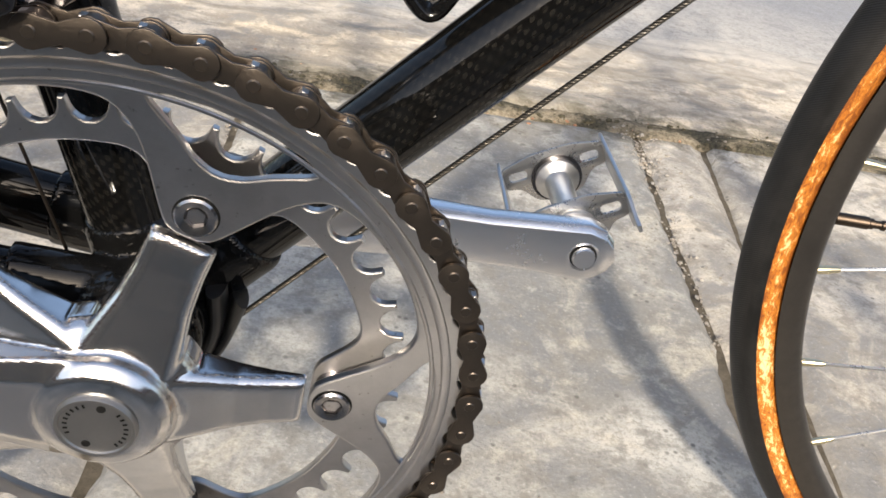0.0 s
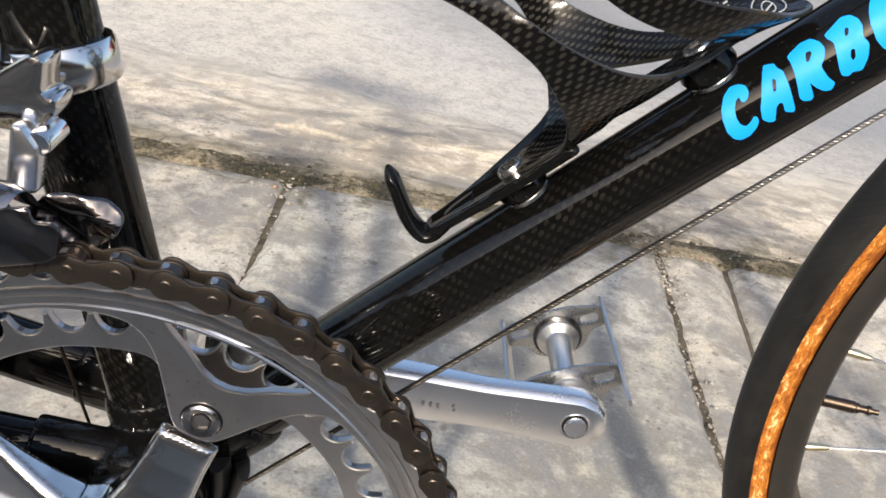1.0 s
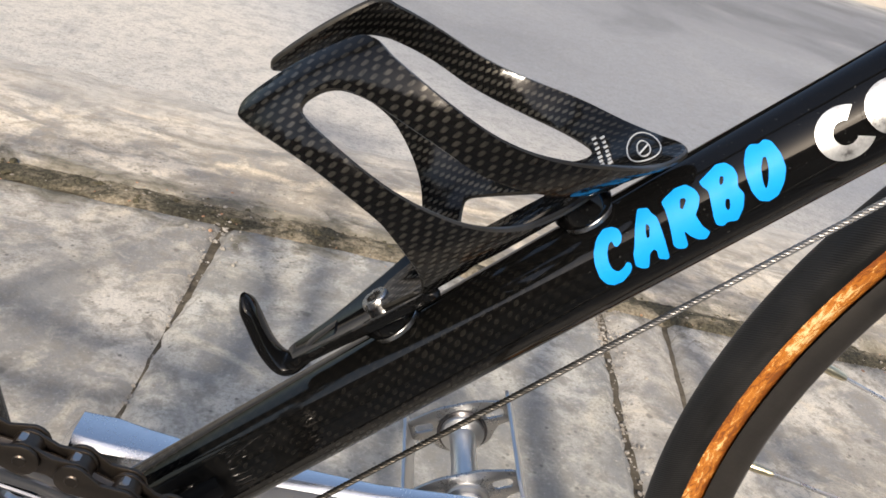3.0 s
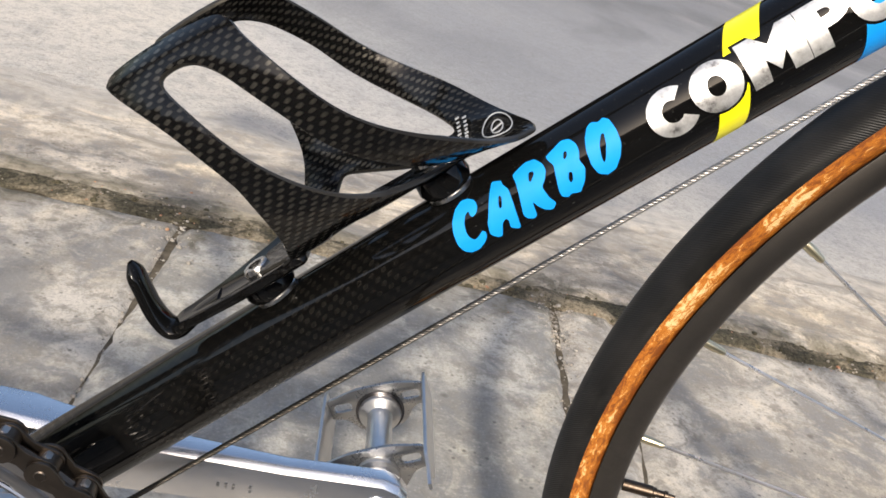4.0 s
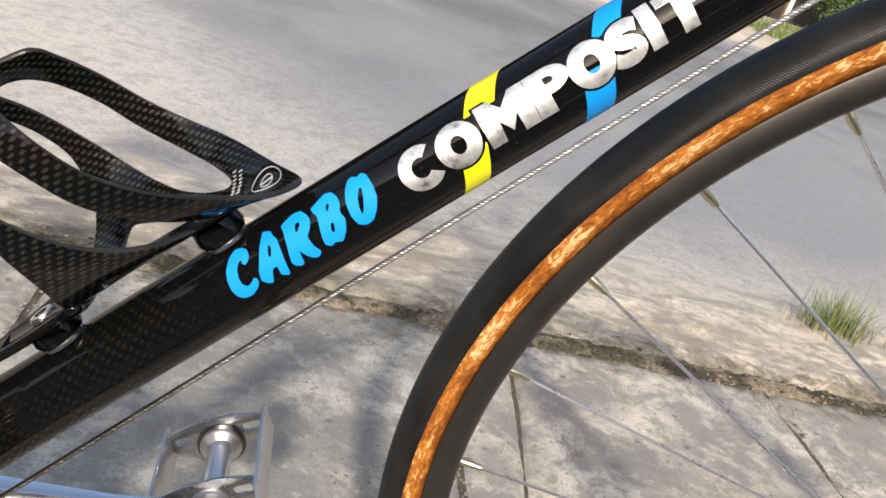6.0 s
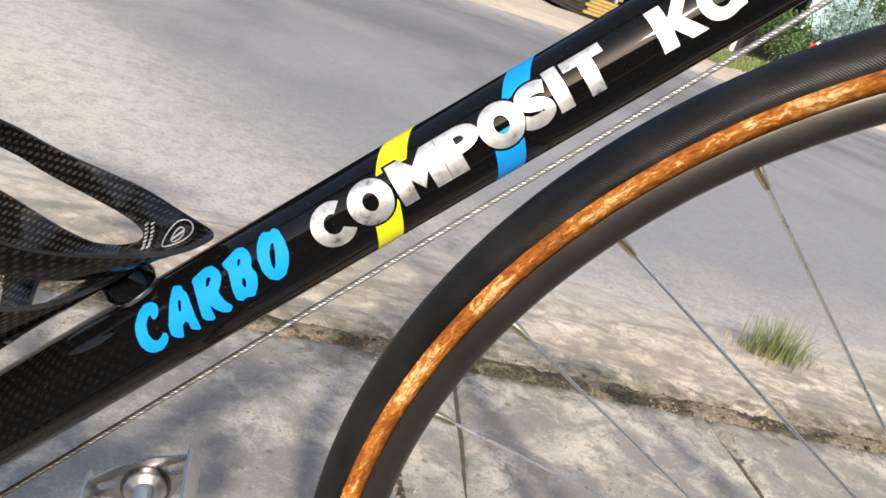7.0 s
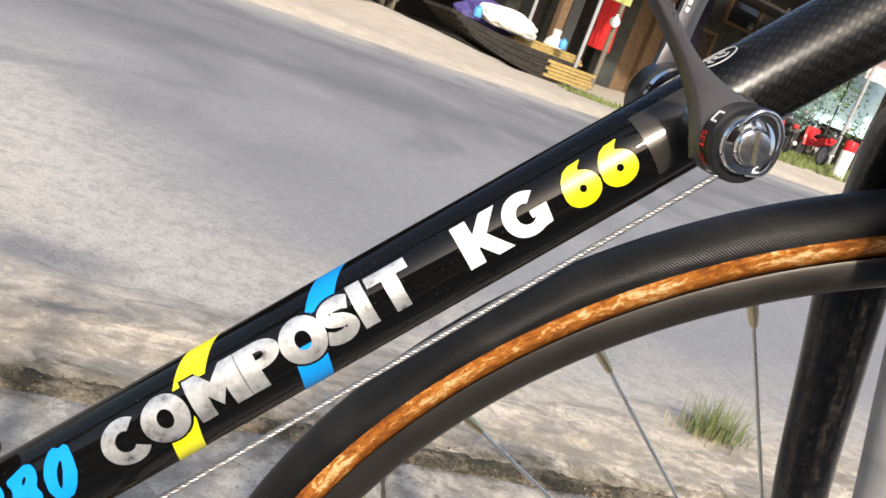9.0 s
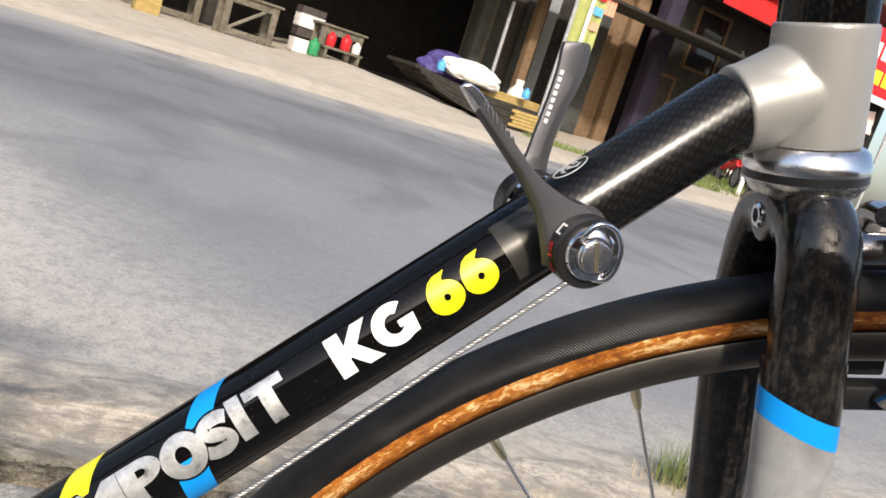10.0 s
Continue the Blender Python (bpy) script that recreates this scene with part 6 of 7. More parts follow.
def sheet(name, material, x0, x1, y0, y1, z, label, nx=2, ny=2, relief=0.0, category="ground"):
    bm = bmesh.new()
    grid = [[bm.verts.new((x, y, z + relief * noise.noise((x * 0.7, y * 0.7, 0)))) for x in np.linspace(x0, x1, nx)] for y in np.linspace(y0, y1, ny)]
    for a, b in zip(grid, grid[1:]):
        for k in range(nx - 1):
            bm.faces.new((a[k], a[k + 1], b[k + 1], b[k]))
    return tagged(part(name, bm, material), label, category, kind="structure")


tagged(sheet("road", ASPHALT, -400, 400, -400, 400, -0.012, "pale worn grey asphalt road reaching to the distance", 3, 3), kind="structure")

pavement = sheet("pavement_bed", DIRT, -14, 14, -6, 1.10, -0.0085, "dark dirt bed under the pavement slabs", 3, 3)


def slab(corners, material, parent, chip=0.006, cell=0.013, crown=0.002, seed=0.0, thick=0.035, wear=0.005):
    """One cast slab over four corners, with worn, chipped edges."""
    a, b, c, d = [Vector((*p, 0)) for p in corners]
    nx = max(int((b - a).length / cell), 4)
    ny = max(int((d - a).length / cell), 4)
    verts, faces = [], []
    for j in range(ny + 1):
        for i in range(nx + 1):
            u, v = i / nx, j / ny
            p = (a.lerp(b, u)).lerp(d.lerp(c, u), v)
            e = min(min(u, 1 - u) * (b - a).length, min(v, 1 - v) * (d - a).length)
            wob = Vector((noise.noise((p.x * 9 + seed, p.y * 9, 1)), noise.noise((p.x * 9 + seed, p.y * 9, 7)), 0)) * chip
            wob += Vector((noise.noise((p.x * 40 + seed, p.y * 40, 1)), noise.noise((p.x * 40 + seed, p.y * 40, 7)), 0)) * chip * 0.5
            p = p + wob * max(0, 1 - e / 0.03)
            w = wear * (0.7 + 0.9 * noise.noise((p.x * 14, p.y * 14, seed)))
            z = crown * noise.noise((p.x * 3, p.y * 3, seed)) + 0.0012 * noise.noise((p.x * 24, p.y * 24, seed))
            if e < w:
                z -= 0.010 * (1 - e / w) ** 2
            verts.append((p.x, p.y, z))
    w1 = nx + 1
    for j in range(ny):
        for i in range(nx):
            faces.append((j * w1 + i, j * w1 + i + 1, (j + 1) * w1 + i + 1, (j + 1) * w1 + i))
    edge = [i for i in range(w1)] + [j * w1 + nx for j in range(1, ny + 1)] + [ny * w1 + i for i in range(nx - 1, -1, -1)] + [j * w1 for j in range(ny - 1, 0, -1)]
    base = len(verts)
    for k in edge:
        verts.append((verts[k][0], verts[k][1], -thick))
    m = len(edge)
    for k in range(m):
        faces.append((edge[k], base + k, base + (k + 1) % m, edge[(k + 1) % m]))
    me = bpy.data.meshes.new("slab")
    me.from_pydata(verts, [], faces)
    ob = part("slab", me, material, parent, sharp=50)
    return ob


G = 0.0020
xs = [(-1.72, -1.70), (-1.17, -1.16), (-0.625, -0.62), (-0.092, -0.074), (0.412, 0.479), (1.008, 1.058), (1.62, 1.67), (2.2, 2.25), (2.8, 2.85), (3.4, 3.45), (4.0, 4.05), (4.6, 4.65), (5.2, 5.25), (5.8, 5.85), (6.4, 6.45)]
xs = [(-1.72 - 0.57 * k, -1.70 - 0.57 * k) for k in range(8, 0, -1)] + xs
FIRST = 8
for n in range(len(xs) - 1):
    (l0, l1), (r0, r1) = xs[n], xs[n + 1]
    i = n - FIRST
    if i == 4:
        slab([(l0 + G, 0.0), (0.462 - 0.0005, 0.0), (0.585 - 0.0005, 0.842), (l1 + G, 0.842)], CONCRETE, pavement, 0.005, seed=i, wear=0.003)
        slab([(0.462 + 0.0005, 0.0), (r0 - G, 0.0), (r1 - G, 0.838), (0.585 + 0.0005, 0.842)], CONCRETE, pavement, 0.005, seed=i + 0.5, wear=0.003)
    else:
        slab([(l0 + G, 0.0), (r0 - G, 0.0), (r1 - G, 0.842 - min(max(0, i - 4), 5) * 0.016), (l1 + G, 0.842 - min(max(0, i - 5), 5) * 0.016)], GREY_CONCRETE if i == 3 else CONCRETE, pavement, 0.011 if 2 < i < 7 else 0.004, 0.013 if 2 <= i <= 6 else 0.04, seed=i)
    slab([(l0 + G, -1.25), (r0 - G, -1.25), (r0 - G, -0.012), (l0 + G, -0.012)], CONCRETE, pavement, 0.005, 0.04, seed=i + 20)

# The sandy strip between the slabs and the road, its outer edge crumbling into the asphalt.


def strip():
    verts, faces = [], []
    nx, ny = 520, 44
    for i in range(nx + 1):
        x = -6.3 + 12.7 * i / nx
        low = 0.876 - 0.028 * min(max(0, (x - 0.8)), 2.0) + 0.014 * noise.noise((x * 6, 0, 3)) + 0.009 * noise.noise((x * 21, 0, 3)) + 0.004 * noise.noise((x * 60, 0, 3))
        high = 1.34 + 0.02 * max(0.0, x) + 0.09 * noise.noise((x * 1.7, 0, 9)) + 0.04 * noise.noise((x * 7, 0, 9)) + 0.012 * noise.noise((x * 31, 0, 9))
        for j in range(ny + 1):
            v = j / ny
            y = low + (high - low) * v
            z = 0.008 * noise.noise((x * 2.2, y * 7, 5)) + 0.004 * noise.noise((x * 9, y * 19, 5)) + 0.002 * noise.noise((x * 30, y * 30, 5)) + 0.005
            z -= 0.014 * max(0, 1 - v / 0.07) ** 2
            z -= 0.020 * max(0, (v - 0.62) / 0.38) ** 1.5
            verts.append((x, y, z))
    for i in range(nx):
        for j in range(ny):
            a = i * (ny + 1) + j
            faces.append((a, a + ny + 1, a + ny + 2, a + 1))
    me = bpy.data.meshes.new("strip")
    me.from_pydata(verts, [], faces)
    return me


tagged(part("kerb_strip", strip(), STRIP_CONCRETE), "sandy cracked concrete strip along the road edge", "kerb", kind="structure")


def joint_y(x):
    return 0.859 - 0.027 * max(0, x - 0.75) + 0.006 * noise.noise((x * 5, 0, 2))


def joint_bank():
    """The long joint's ragged filling of brown earth and black moss, level with the slabs and spilling over them."""
    verts, faces = [], []
    nx, ny = 900, 22
    for i in range(nx + 1):
        x = -1.7 + 4.5 * i / nx
        half = 0.030 + 0.012 * noise.noise((x * 4, 2, 3)) + 0.010 * noise.noise((x * 15, 2, 3)) + 0.005 * noise.noise((x * 50, 2, 3))
        mid = joint_y(x) + 0.006 + 0.008 * noise.noise((x * 6, 7, 3)) + 0.006 * noise.noise((x * 23, 7, 3))
        for j in range(ny + 1):
            v = 2 * j / ny - 1
            y = mid + half * v
            z = 0.0035 * (1 - v * v) - 0.0050 * v ** 4 + 0.0035 * noise.noise((x * 24, y * 24, 1)) + 0.0028 * noise.noise((x * 70, y * 70, 1)) - 0.0005
            verts.append((x, y, z))
    for i in range(nx):
        for j in range(ny):
            a = i * (ny + 1) + j
            faces.append((a, a + ny + 1, a + ny + 2, a + 1))
    me = bpy.data.meshes.new("joint_earth")
    me.from_pydata(verts, [], faces)
    return me


def _joint_earth():
    a = Mat("mossy_joint_earth", (0.2, 0.17, 0.12), 0.95, spec=0.1)
    clump = a.noise(16, 6, 0.66, a.at("Object", (0.6, 1, 1)), 0.5)
    grain = a.noise(170, 6, 0.75)
    earth = a.mix(a.ramp(grain, (0.36, 0.0), (0.64, 1.0)), (0.105, 0.085, 0.058), (0.34, 0.285, 0.20))
    moss = a.mix(a.ramp(grain, (0.38, 0.0), (0.66, 1.0)), (0.022, 0.021, 0.015), (0.095, 0.085, 0.058))
    a.color(a.mix(a.ramp(clump, (0.44, 0.0), (0.54, 0.9)), earth, moss))
    a.bump(grain, 0.8, 0.003)
    return a.m


tagged(part("joint_earth", joint_bank(), _joint_earth(), sharp=60), "brown earth and black moss filling the long pavement joint", "soil", kind="stuff")


def pebble(bm_verts, bm_faces, x, y, z, r, rng):
    base = len(bm_verts)
    sx, sy, sz, a = r * rng.uniform(0.7, 1.4), r * rng.uniform(0.6, 1.1), r * rng.uniform(0.35, 0.8), rng.uniform(0, 6.3)
    ca, sa = math.cos(a), math.sin(a)
    for zz, k, off in ((-0.6, 4, 0.0), (0.25, 5, 0.5)):
        for i in range(5):
            t = 2 * math.pi * (i + off) / 5
            px, py = sx * math.cos(t) * rng.uniform(0.8, 1.1), sy * math.sin(t) * rng.uniform(0.8, 1.1)
            bm_verts.append((x + px * ca - py * sa, y + px * sa + py * ca, z + sz * zz))
    bm_verts.append((x, y, z + sz))
    for i in range(5):
        j = (i + 1) % 5
        bm_faces.append((base + i, base + j, base + 5 + i))
        bm_faces.append((base + j, base + 5 + j, base + 5 + i))
        bm_faces.append((base + 5 + i, base + 5 + j, base + 10))


def scatter(name, spots, material, label, category, low, high, seed):
    rng = random.Random(seed)
    vs, fs = [], []
    for x, y, z in spots:
        pebble(vs, fs, x, y, z, low * (high / low) ** (rng.random() ** 2.2), rng)
    me = bpy.data.meshes.new(name)
    me.from_pydata(vs, [], fs)
    return tagged(part(name, me, material, sharp=25), label, category, kind="stuff")


rng = random.Random(4)


spots = []
for k in range(1300):
    x = rng.uniform(-1.6, 2.6)
    dense = 0.5 + 0.5 * noise.noise((x * 3.1, 4, 0)) + (0.35 if x > 0.6 else 0)
    if rng.random() < dense:
        spots.append((x, joint_y(x) + rng.gauss(0.006, 0.020), 0.001 + rng.uniform(-0.002, 0.003)))
for (x0, x1), (y0, y1), n, wob in (((0.439, 0.480), (0.35, 0.85), 170, 0.006), ((0.466, 0.482), (0.70, 0.86), 120, 0.020), ((-0.0815, -0.0815), (0.3, 0.85), 60, 0.002), ((1.036, 1.058), (0.5, 0.85), 160, 0.010), ((0.60, 1.10), (0.79, 0.85), 260, 0.012)):
    for k in range(n):
        t = rng.random()
        spots.append((x0 + (x1 - x0) * t + rng.gauss(0, wob), y0 + (y1 - y0) * t, -0.003 + rng.uniform(-0.002, 0.003)))
scatter("joint_gravel", spots, PEBBLES, "small stones and grit lying in the pavement joints", "gravel", 0.0008, 0.0036, 1)
loose = [(rng.uniform(-1.0, 2.0), rng.uniform(0.15, 1.3), 0.003) for k in range(700)]
scatter("loose_grit", loose, PEBBLES, "loose grit scattered over pavement and road edge", "gravel", 0.0005, 0.0022, 2)
mspots = []
for k in range(2400):
    x = rng.uniform(-1.6, 2.6)
    if rng.random() < 0.45 + 0.9 * noise.noise((x * 2.6, 1, 5)):
        mspots.append((x, joint_y(x) + rng.gauss(0.008, 0.013), 0.000 + rng.uniform(-0.002, 0.004)))
scatter("joint_moss", mspots, MOSS, "dry dark moss growing in the long joint", "moss", 0.0015, 0.0075, 3)


litter = []
for k in range(240):
    x = rng.uniform(-1.2, 2.4)
    litter.append((x, joint_y(x) + rng.gauss(0.0, 0.035), 0.001))
crumbs = []
for cx, cy, n in ((-0.07, 0.80, 70), (0.475, 0.76, 120), (0.455, 0.55, 25), (1.05, 0.80, 60)):
    for k in range(n):
        crumbs.append((cx + rng.gauss(0, 0.020), cy + rng.gauss(0, 0.055), 0.0015))
scatter("concrete_crumbs", crumbs, CRUMBS, "pale concrete crumbs lying where the joints meet", "rubble", 0.0010, 0.0045, 12)
scatter("leaf_litter", litter, LITTER, "dry reddish leaf bits lying along the joint", "leaf litter", 0.0010, 0.0042, 9)


def tuft(cx, cy, n, tall, spread, seed, z=-0.005):
    r = random.Random(seed)
    vs, fs = [], []
    for k in range(n):
        a, lean = r.uniform(0, 6.283), abs(r.gauss(0, 0.62))
        h = tall * r.uniform(0.45, 1.0)
        bx, by = cx + r.gauss(0, spread), cy + r.gauss(0, spread * 0.7)
        w = r.uniform(0.0007, 0.0015)
        px, py = -math.sin(a) * w, math.cos(a) * w
        base = len(vs)
        for i in range(5):
            t = i / 4
            ox = math.cos(a) * h * lean * t * t
            oy = math.sin(a) * h * lean * t * t
            zz = z + h * (t - 0.28 * lean * t * t)
            f = 1 - t ** 1.6
            vs.append((bx + ox + px * f, by + oy + py * f, zz))
            vs.append((bx + ox - px * f, by + oy - py * f, zz))
        for i in range(4):
            fs.append((base + 2 * i, base + 2 * i + 1, base + 2 * i + 3, base + 2 * i + 2))
    me = bpy.data.meshes.new("grass_tuft")
    me.from_pydata(vs, [], fs)
    return me


tagged(part("grass_tuft", tuft(1.40, 1.155, 240, 0.135, 0.036, 8), GRASS), "tuft of green grass growing at the road edge", "grass", kind="stuff")
tagged(part("dry_straw", tuft(1.385, 1.15, 90, 0.060, 0.046, 18), STRAW), "dry straw blades among the grass tuft", "grass", kind="stuff")

# ---- behind the camera, unseen: a low plinth and a plain shop front added for reflections ----
PLASTER = _concrete("old_plaster", (0.42, 0.36, 0.30))
# Reddish brown chosen for what the polished metal mirrors.
DARK_WOOD = rough_stuff("dark_brown_front", (0.04, 0.018, 0.010), (0.13, 0.06, 0.035), 5, 0.7, 0.002)
tagged(sheet("forecourt", CONCRETE, -14, 14, -4.45, -1.275, 0.002, "plain grey concrete forecourt behind the low wall", 3, 3), kind="structure")
tagged(part("wall_low", box(14, 0.25, 0.55, Matrix.Translation((0, -1.15, 0.27)), 0.01), PLASTER), "unseen plain low plastered wall", "wall", kind="structure")
tagged(part("wall_back", box(22, 0.3, 2.45, Matrix.Translation((0, -4.6, 1.22)), 0.01), DARK_WOOD), "unseen plain dark shop front, added for reflections", "wall", kind="structure")

# ---- far side of the street ----
# The street runs along y = c + 0.25 x; c counts the metres away from the bicycle's road edge.
VERGE_X = [-60, -10, 0, 1.5, 3.0, 4.6, 6.5, 9.0, 11.0, 14.0, 60]
VERGE_Z = [0.15, 0.20, 0.24, 0.26, 0.43, 0.30, 0.09, 0.06, 0.30, 0.40, 0.40]


def verge_z(x, c):
    full = float(np.interp(x, VERGE_X, VERGE_Z))
    low = 0.10 + 0.02 * noise.noise((x * 0.5, 0, 0))
    t = min(max((c - 11.5) / 4.0, 0.0), 1.0)
    return low + (full - low) * t * t * (3 - 2 * t)


def street(x, c, z=None, turn=0.0):
    return Matrix.Translation((x, c + 0.25 * x, verge_z(x, c) if z is None else z)) @ pose(0, 0, 0, 0, 0, 14.04 + turn)


def verge_sheet():
    vs, fs = [], []
    xs = list(np.arange(-60, -6, 3.0)) + list(np.arange(-6, 22, 0.25)) + list(np.arange(22, 90, 4.0))
    cs = [10.6, 10.9, 11.2, 11.5] + list(np.arange(11.8, 16.2, 0.3)) + [17, 18, 19, 20, 22, 26, 32, 60]
    for x in xs:
        for j, c in enumerate(cs):
            wob = (0.35 if j < 3 else 0.1) * noise.noise((x * 0.5, 0, 3)) + 0.08 * noise.noise((x * 3, 0, 3))
            z = verge_z(x, c) + 0.02 * noise.noise((x * 1.3, c * 1.3, 2)) if j > 2 else (-0.06, -0.005, 0.045)[j] + 0.015 * noise.noise((x * 1.3, c * 1.3, 2))
            vs.append((x, c + wob + 0.25 * x, z))
    k = len(cs)
    for i in range(len(xs) - 1):
        for j in range(k - 1):
            a = i * k + j
            fs.append((a, a + k, a + k + 1, a + 1))
    me = bpy.data.meshes.new("verge")
    me.from_pydata(vs, [], fs)
    return me


tagged(part("verge", verge_sheet(), SAND, sharp=30), "pale sandy verge with a worn kerb across the street", "ground", kind="structure")

OLD_WOOD = rough_stuff("weathered_wood", (0.07, 0.06, 0.045), (0.20, 0.18, 0.14), 9, 0.8, 0.003)
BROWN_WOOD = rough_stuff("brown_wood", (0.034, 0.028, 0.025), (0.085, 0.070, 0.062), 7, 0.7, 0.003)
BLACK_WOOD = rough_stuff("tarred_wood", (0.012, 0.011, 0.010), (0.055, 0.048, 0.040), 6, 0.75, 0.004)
YELLOW_WOOD = rough_stuff("yellow_boards", (0.26, 0.18, 0.06), (0.44, 0.33, 0.13), 9, 0.75, 0.003)
OCHRE_WOOD = rough_stuff("ochre_beam", (0.13, 0.08, 0.045), (0.22, 0.15, 0.09), 7, 0.75, 0.003)
# Near-black tone that paints in the shade of the shop interior.
SHADE_WALL = rough_stuff("interior_shade_black", (0.010, 0.010, 0.010), (0.030, 0.028, 0.025), 2, 0.95, 0.004)
# Green distemper, darkened to hold the shade under the eaves in its colour.
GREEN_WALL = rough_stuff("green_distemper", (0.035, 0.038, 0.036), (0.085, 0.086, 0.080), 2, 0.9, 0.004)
GREY_METAL = rough_stuff("dull_grey_paint", (0.20, 0.21, 0.22), (0.36, 0.37, 0.38), 12, 0.5, 0.001)
WHITE_SACK = rough_stuff("white_woven_sack", (0.62, 0.58, 0.52), (0.82, 0.80, 0.76), 7, 0.8, 0.01)
PURPLE = rough_stuff("violet_tarpaulin", (0.04, 0.03, 0.12), (0.10, 0.085, 0.26), 3, 0.5, 0.01)
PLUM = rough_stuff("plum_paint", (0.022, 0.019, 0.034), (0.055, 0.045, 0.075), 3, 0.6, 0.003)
SKY_BLUE = rough_stuff("sky_blue_plastic", (0.06, 0.28, 0.60), (0.14, 0.42, 0.75), 6, 0.4, 0.001)
PALE_BLUE = rough_stuff("pale_blue_tarpaulin", (0.36, 0.55, 0.62), (0.55, 0.72, 0.78), 2, 0.5, 0.01)
RED_CLOTH = rough_stuff("red_awning_cloth", (0.42, 0.015, 0.015), (0.62, 0.03, 0.03), 3, 0.7, 0.004)
PINK = rough_stuff("pale_pink_cloth", (0.60, 0.45, 0.43), (0.76, 0.62, 0.60), 3, 0.7, 0.006)
SALMON = rough_stuff("salmon_film", (0.75, 0.24, 0.15), (0.86, 0.33, 0.22), 3, 0.5, 0.001)
LIME = rough_stuff("lime_banner", (0.26, 0.29, 0.09), (0.40, 0.42, 0.16), 4, 0.5, 0.002)
GREEN_PLASTIC = rough_stuff("green_plastic", (0.02, 0.18, 0.07), (0.05, 0.30, 0.12), 6, 0.4, 0.001)
RED_PAINT = rough_stuff("red_enamel", (0.42, 0.015, 0.02), (0.60, 0.03, 0.035), 8, 0.25, 0.0)
LEAF = rough_stuff("shrub_leaves", (0.03, 0.07, 0.02), (0.12, 0.20, 0.06), 6, 0.5, 0.0)
TEAL_LEAF = rough_stuff("grey_green_leaves", (0.10, 0.18, 0.15), (0.28, 0.40, 0.36), 6, 0.5, 0.0)
FAR_GLASS = Mat("dark_window_glass", (0.02, 0.022, 0.025), 0.08, spec=0.5).m


def block(x0, x1, y0, y1, z0, z1, bevel=0.01):
    return box(x1 - x0, y1 - y0, z1 - z0, Matrix.Translation(((x0 + x1) / 2, (y0 + y1) / 2, (z0 + z1) / 2)), bevel)


# The open-fronted shop: local x along the street, local y inwards.
SHOP_C = 21.0
shop = thing("shop_house", "open-fronted shop house with a dark interior and plum pillars", "building")
shop.matrix_basis = street(0, SHOP_C, 0.0)
# Back, sides and floor carry the interior's shade in their colour.
part("wall", block(-14, 27, 9.0, 9.3, 0, 7.5), SHADE_WALL, shop, "back wall coloured near-black for interior shade")
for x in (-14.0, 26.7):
    part("wall", block(x, x + 0.3, 0.05, 9.0, 0, 7.5), SHADE_WALL, shop, "side wall coloured near-black for interior shade")
part("floor", block(-13.7, 26.7, -0.3, 9.0, -0.2, 0.28), SHADE_WALL, shop, "shop floor coloured near-black for interior shade")
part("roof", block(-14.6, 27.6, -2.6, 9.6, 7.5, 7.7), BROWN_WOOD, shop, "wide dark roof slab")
# Fascia, pillars and panels: front colours kept dark in place of deep shade.
part("fascia", block(-14, 27, -0.05, 0.20, 5.9, 7.49), GREEN_WALL, shop, "green plastered fascia darkened for shade")
# Added canopy: keeps the low sun off the boards and pillars below.
part("canopy", box(33.6, 3.3, 0.08, Matrix.Translation((3.8, -1.80, 4.15)) @ pose(0, 0, 0, 6, 0, 0), 0.01), BLACK_WOOD, shop, "dark sheet canopy added to shade the shop front")
for x, w, mat, lab in ((-6.0, 0.5, PLUM, "plum painted pillar"), (0.0, 0.4, BLACK_WOOD, "dark timber pillar"), (7.35, 0.34, GREEN_WALL, "green pillar darkened for shade"), (14.0, 0.62, PLUM, "plum painted pillar"), (20.6, 0.5, PLUM, "plum painted pillar")):
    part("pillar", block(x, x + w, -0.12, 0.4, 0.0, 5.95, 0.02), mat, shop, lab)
# Partition boards set back behind the front, in many dull colours.
rng_p = random.Random(12)
x = 7.7
while x < 13.9:
    w = rng_p.uniform(0.22, 0.6)
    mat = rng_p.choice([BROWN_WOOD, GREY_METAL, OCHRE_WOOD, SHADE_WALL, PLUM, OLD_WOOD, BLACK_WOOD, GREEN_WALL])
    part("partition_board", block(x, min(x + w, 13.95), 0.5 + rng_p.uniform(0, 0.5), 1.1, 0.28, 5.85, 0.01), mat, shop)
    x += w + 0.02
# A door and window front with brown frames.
front = part("panel_wall", block(14.7, 20.6, 0.55, 0.7, 0.28, 5.85), GREEN_WALL, shop, "green panelled front darkened for shade")
for x0, x1, z0, z1 in ((15.0, 15.75, 0.30, 3.1), (15.95, 17.35, 3.7, 4.55), (15.95, 17.35, 4.75, 5.6), (17.7, 19.9, 1.2, 3.2)):
    win = part("window", block(x0, x1, 0.47, 0.55, z0, z1, 0.01), FAR_GLASS if z0 > 1 else BROWN_WOOD, shop, "window in a brown timber frame" if z0 > 1 else "brown timber door")
    for a, b, c, d in ((x0 - 0.10, x1 + 0.10, z1, z1 + 0.10), (x0 - 0.10, x1 + 0.10, z0 - 0.10, z0), (x0 - 0.10, x0, z0, z1), (x1, x1 + 0.10, z0, z1)):
        part("frame_bar", block(a, b, 0.42, 0.545, c, d, 0.008), OCHRE_WOOD, win)
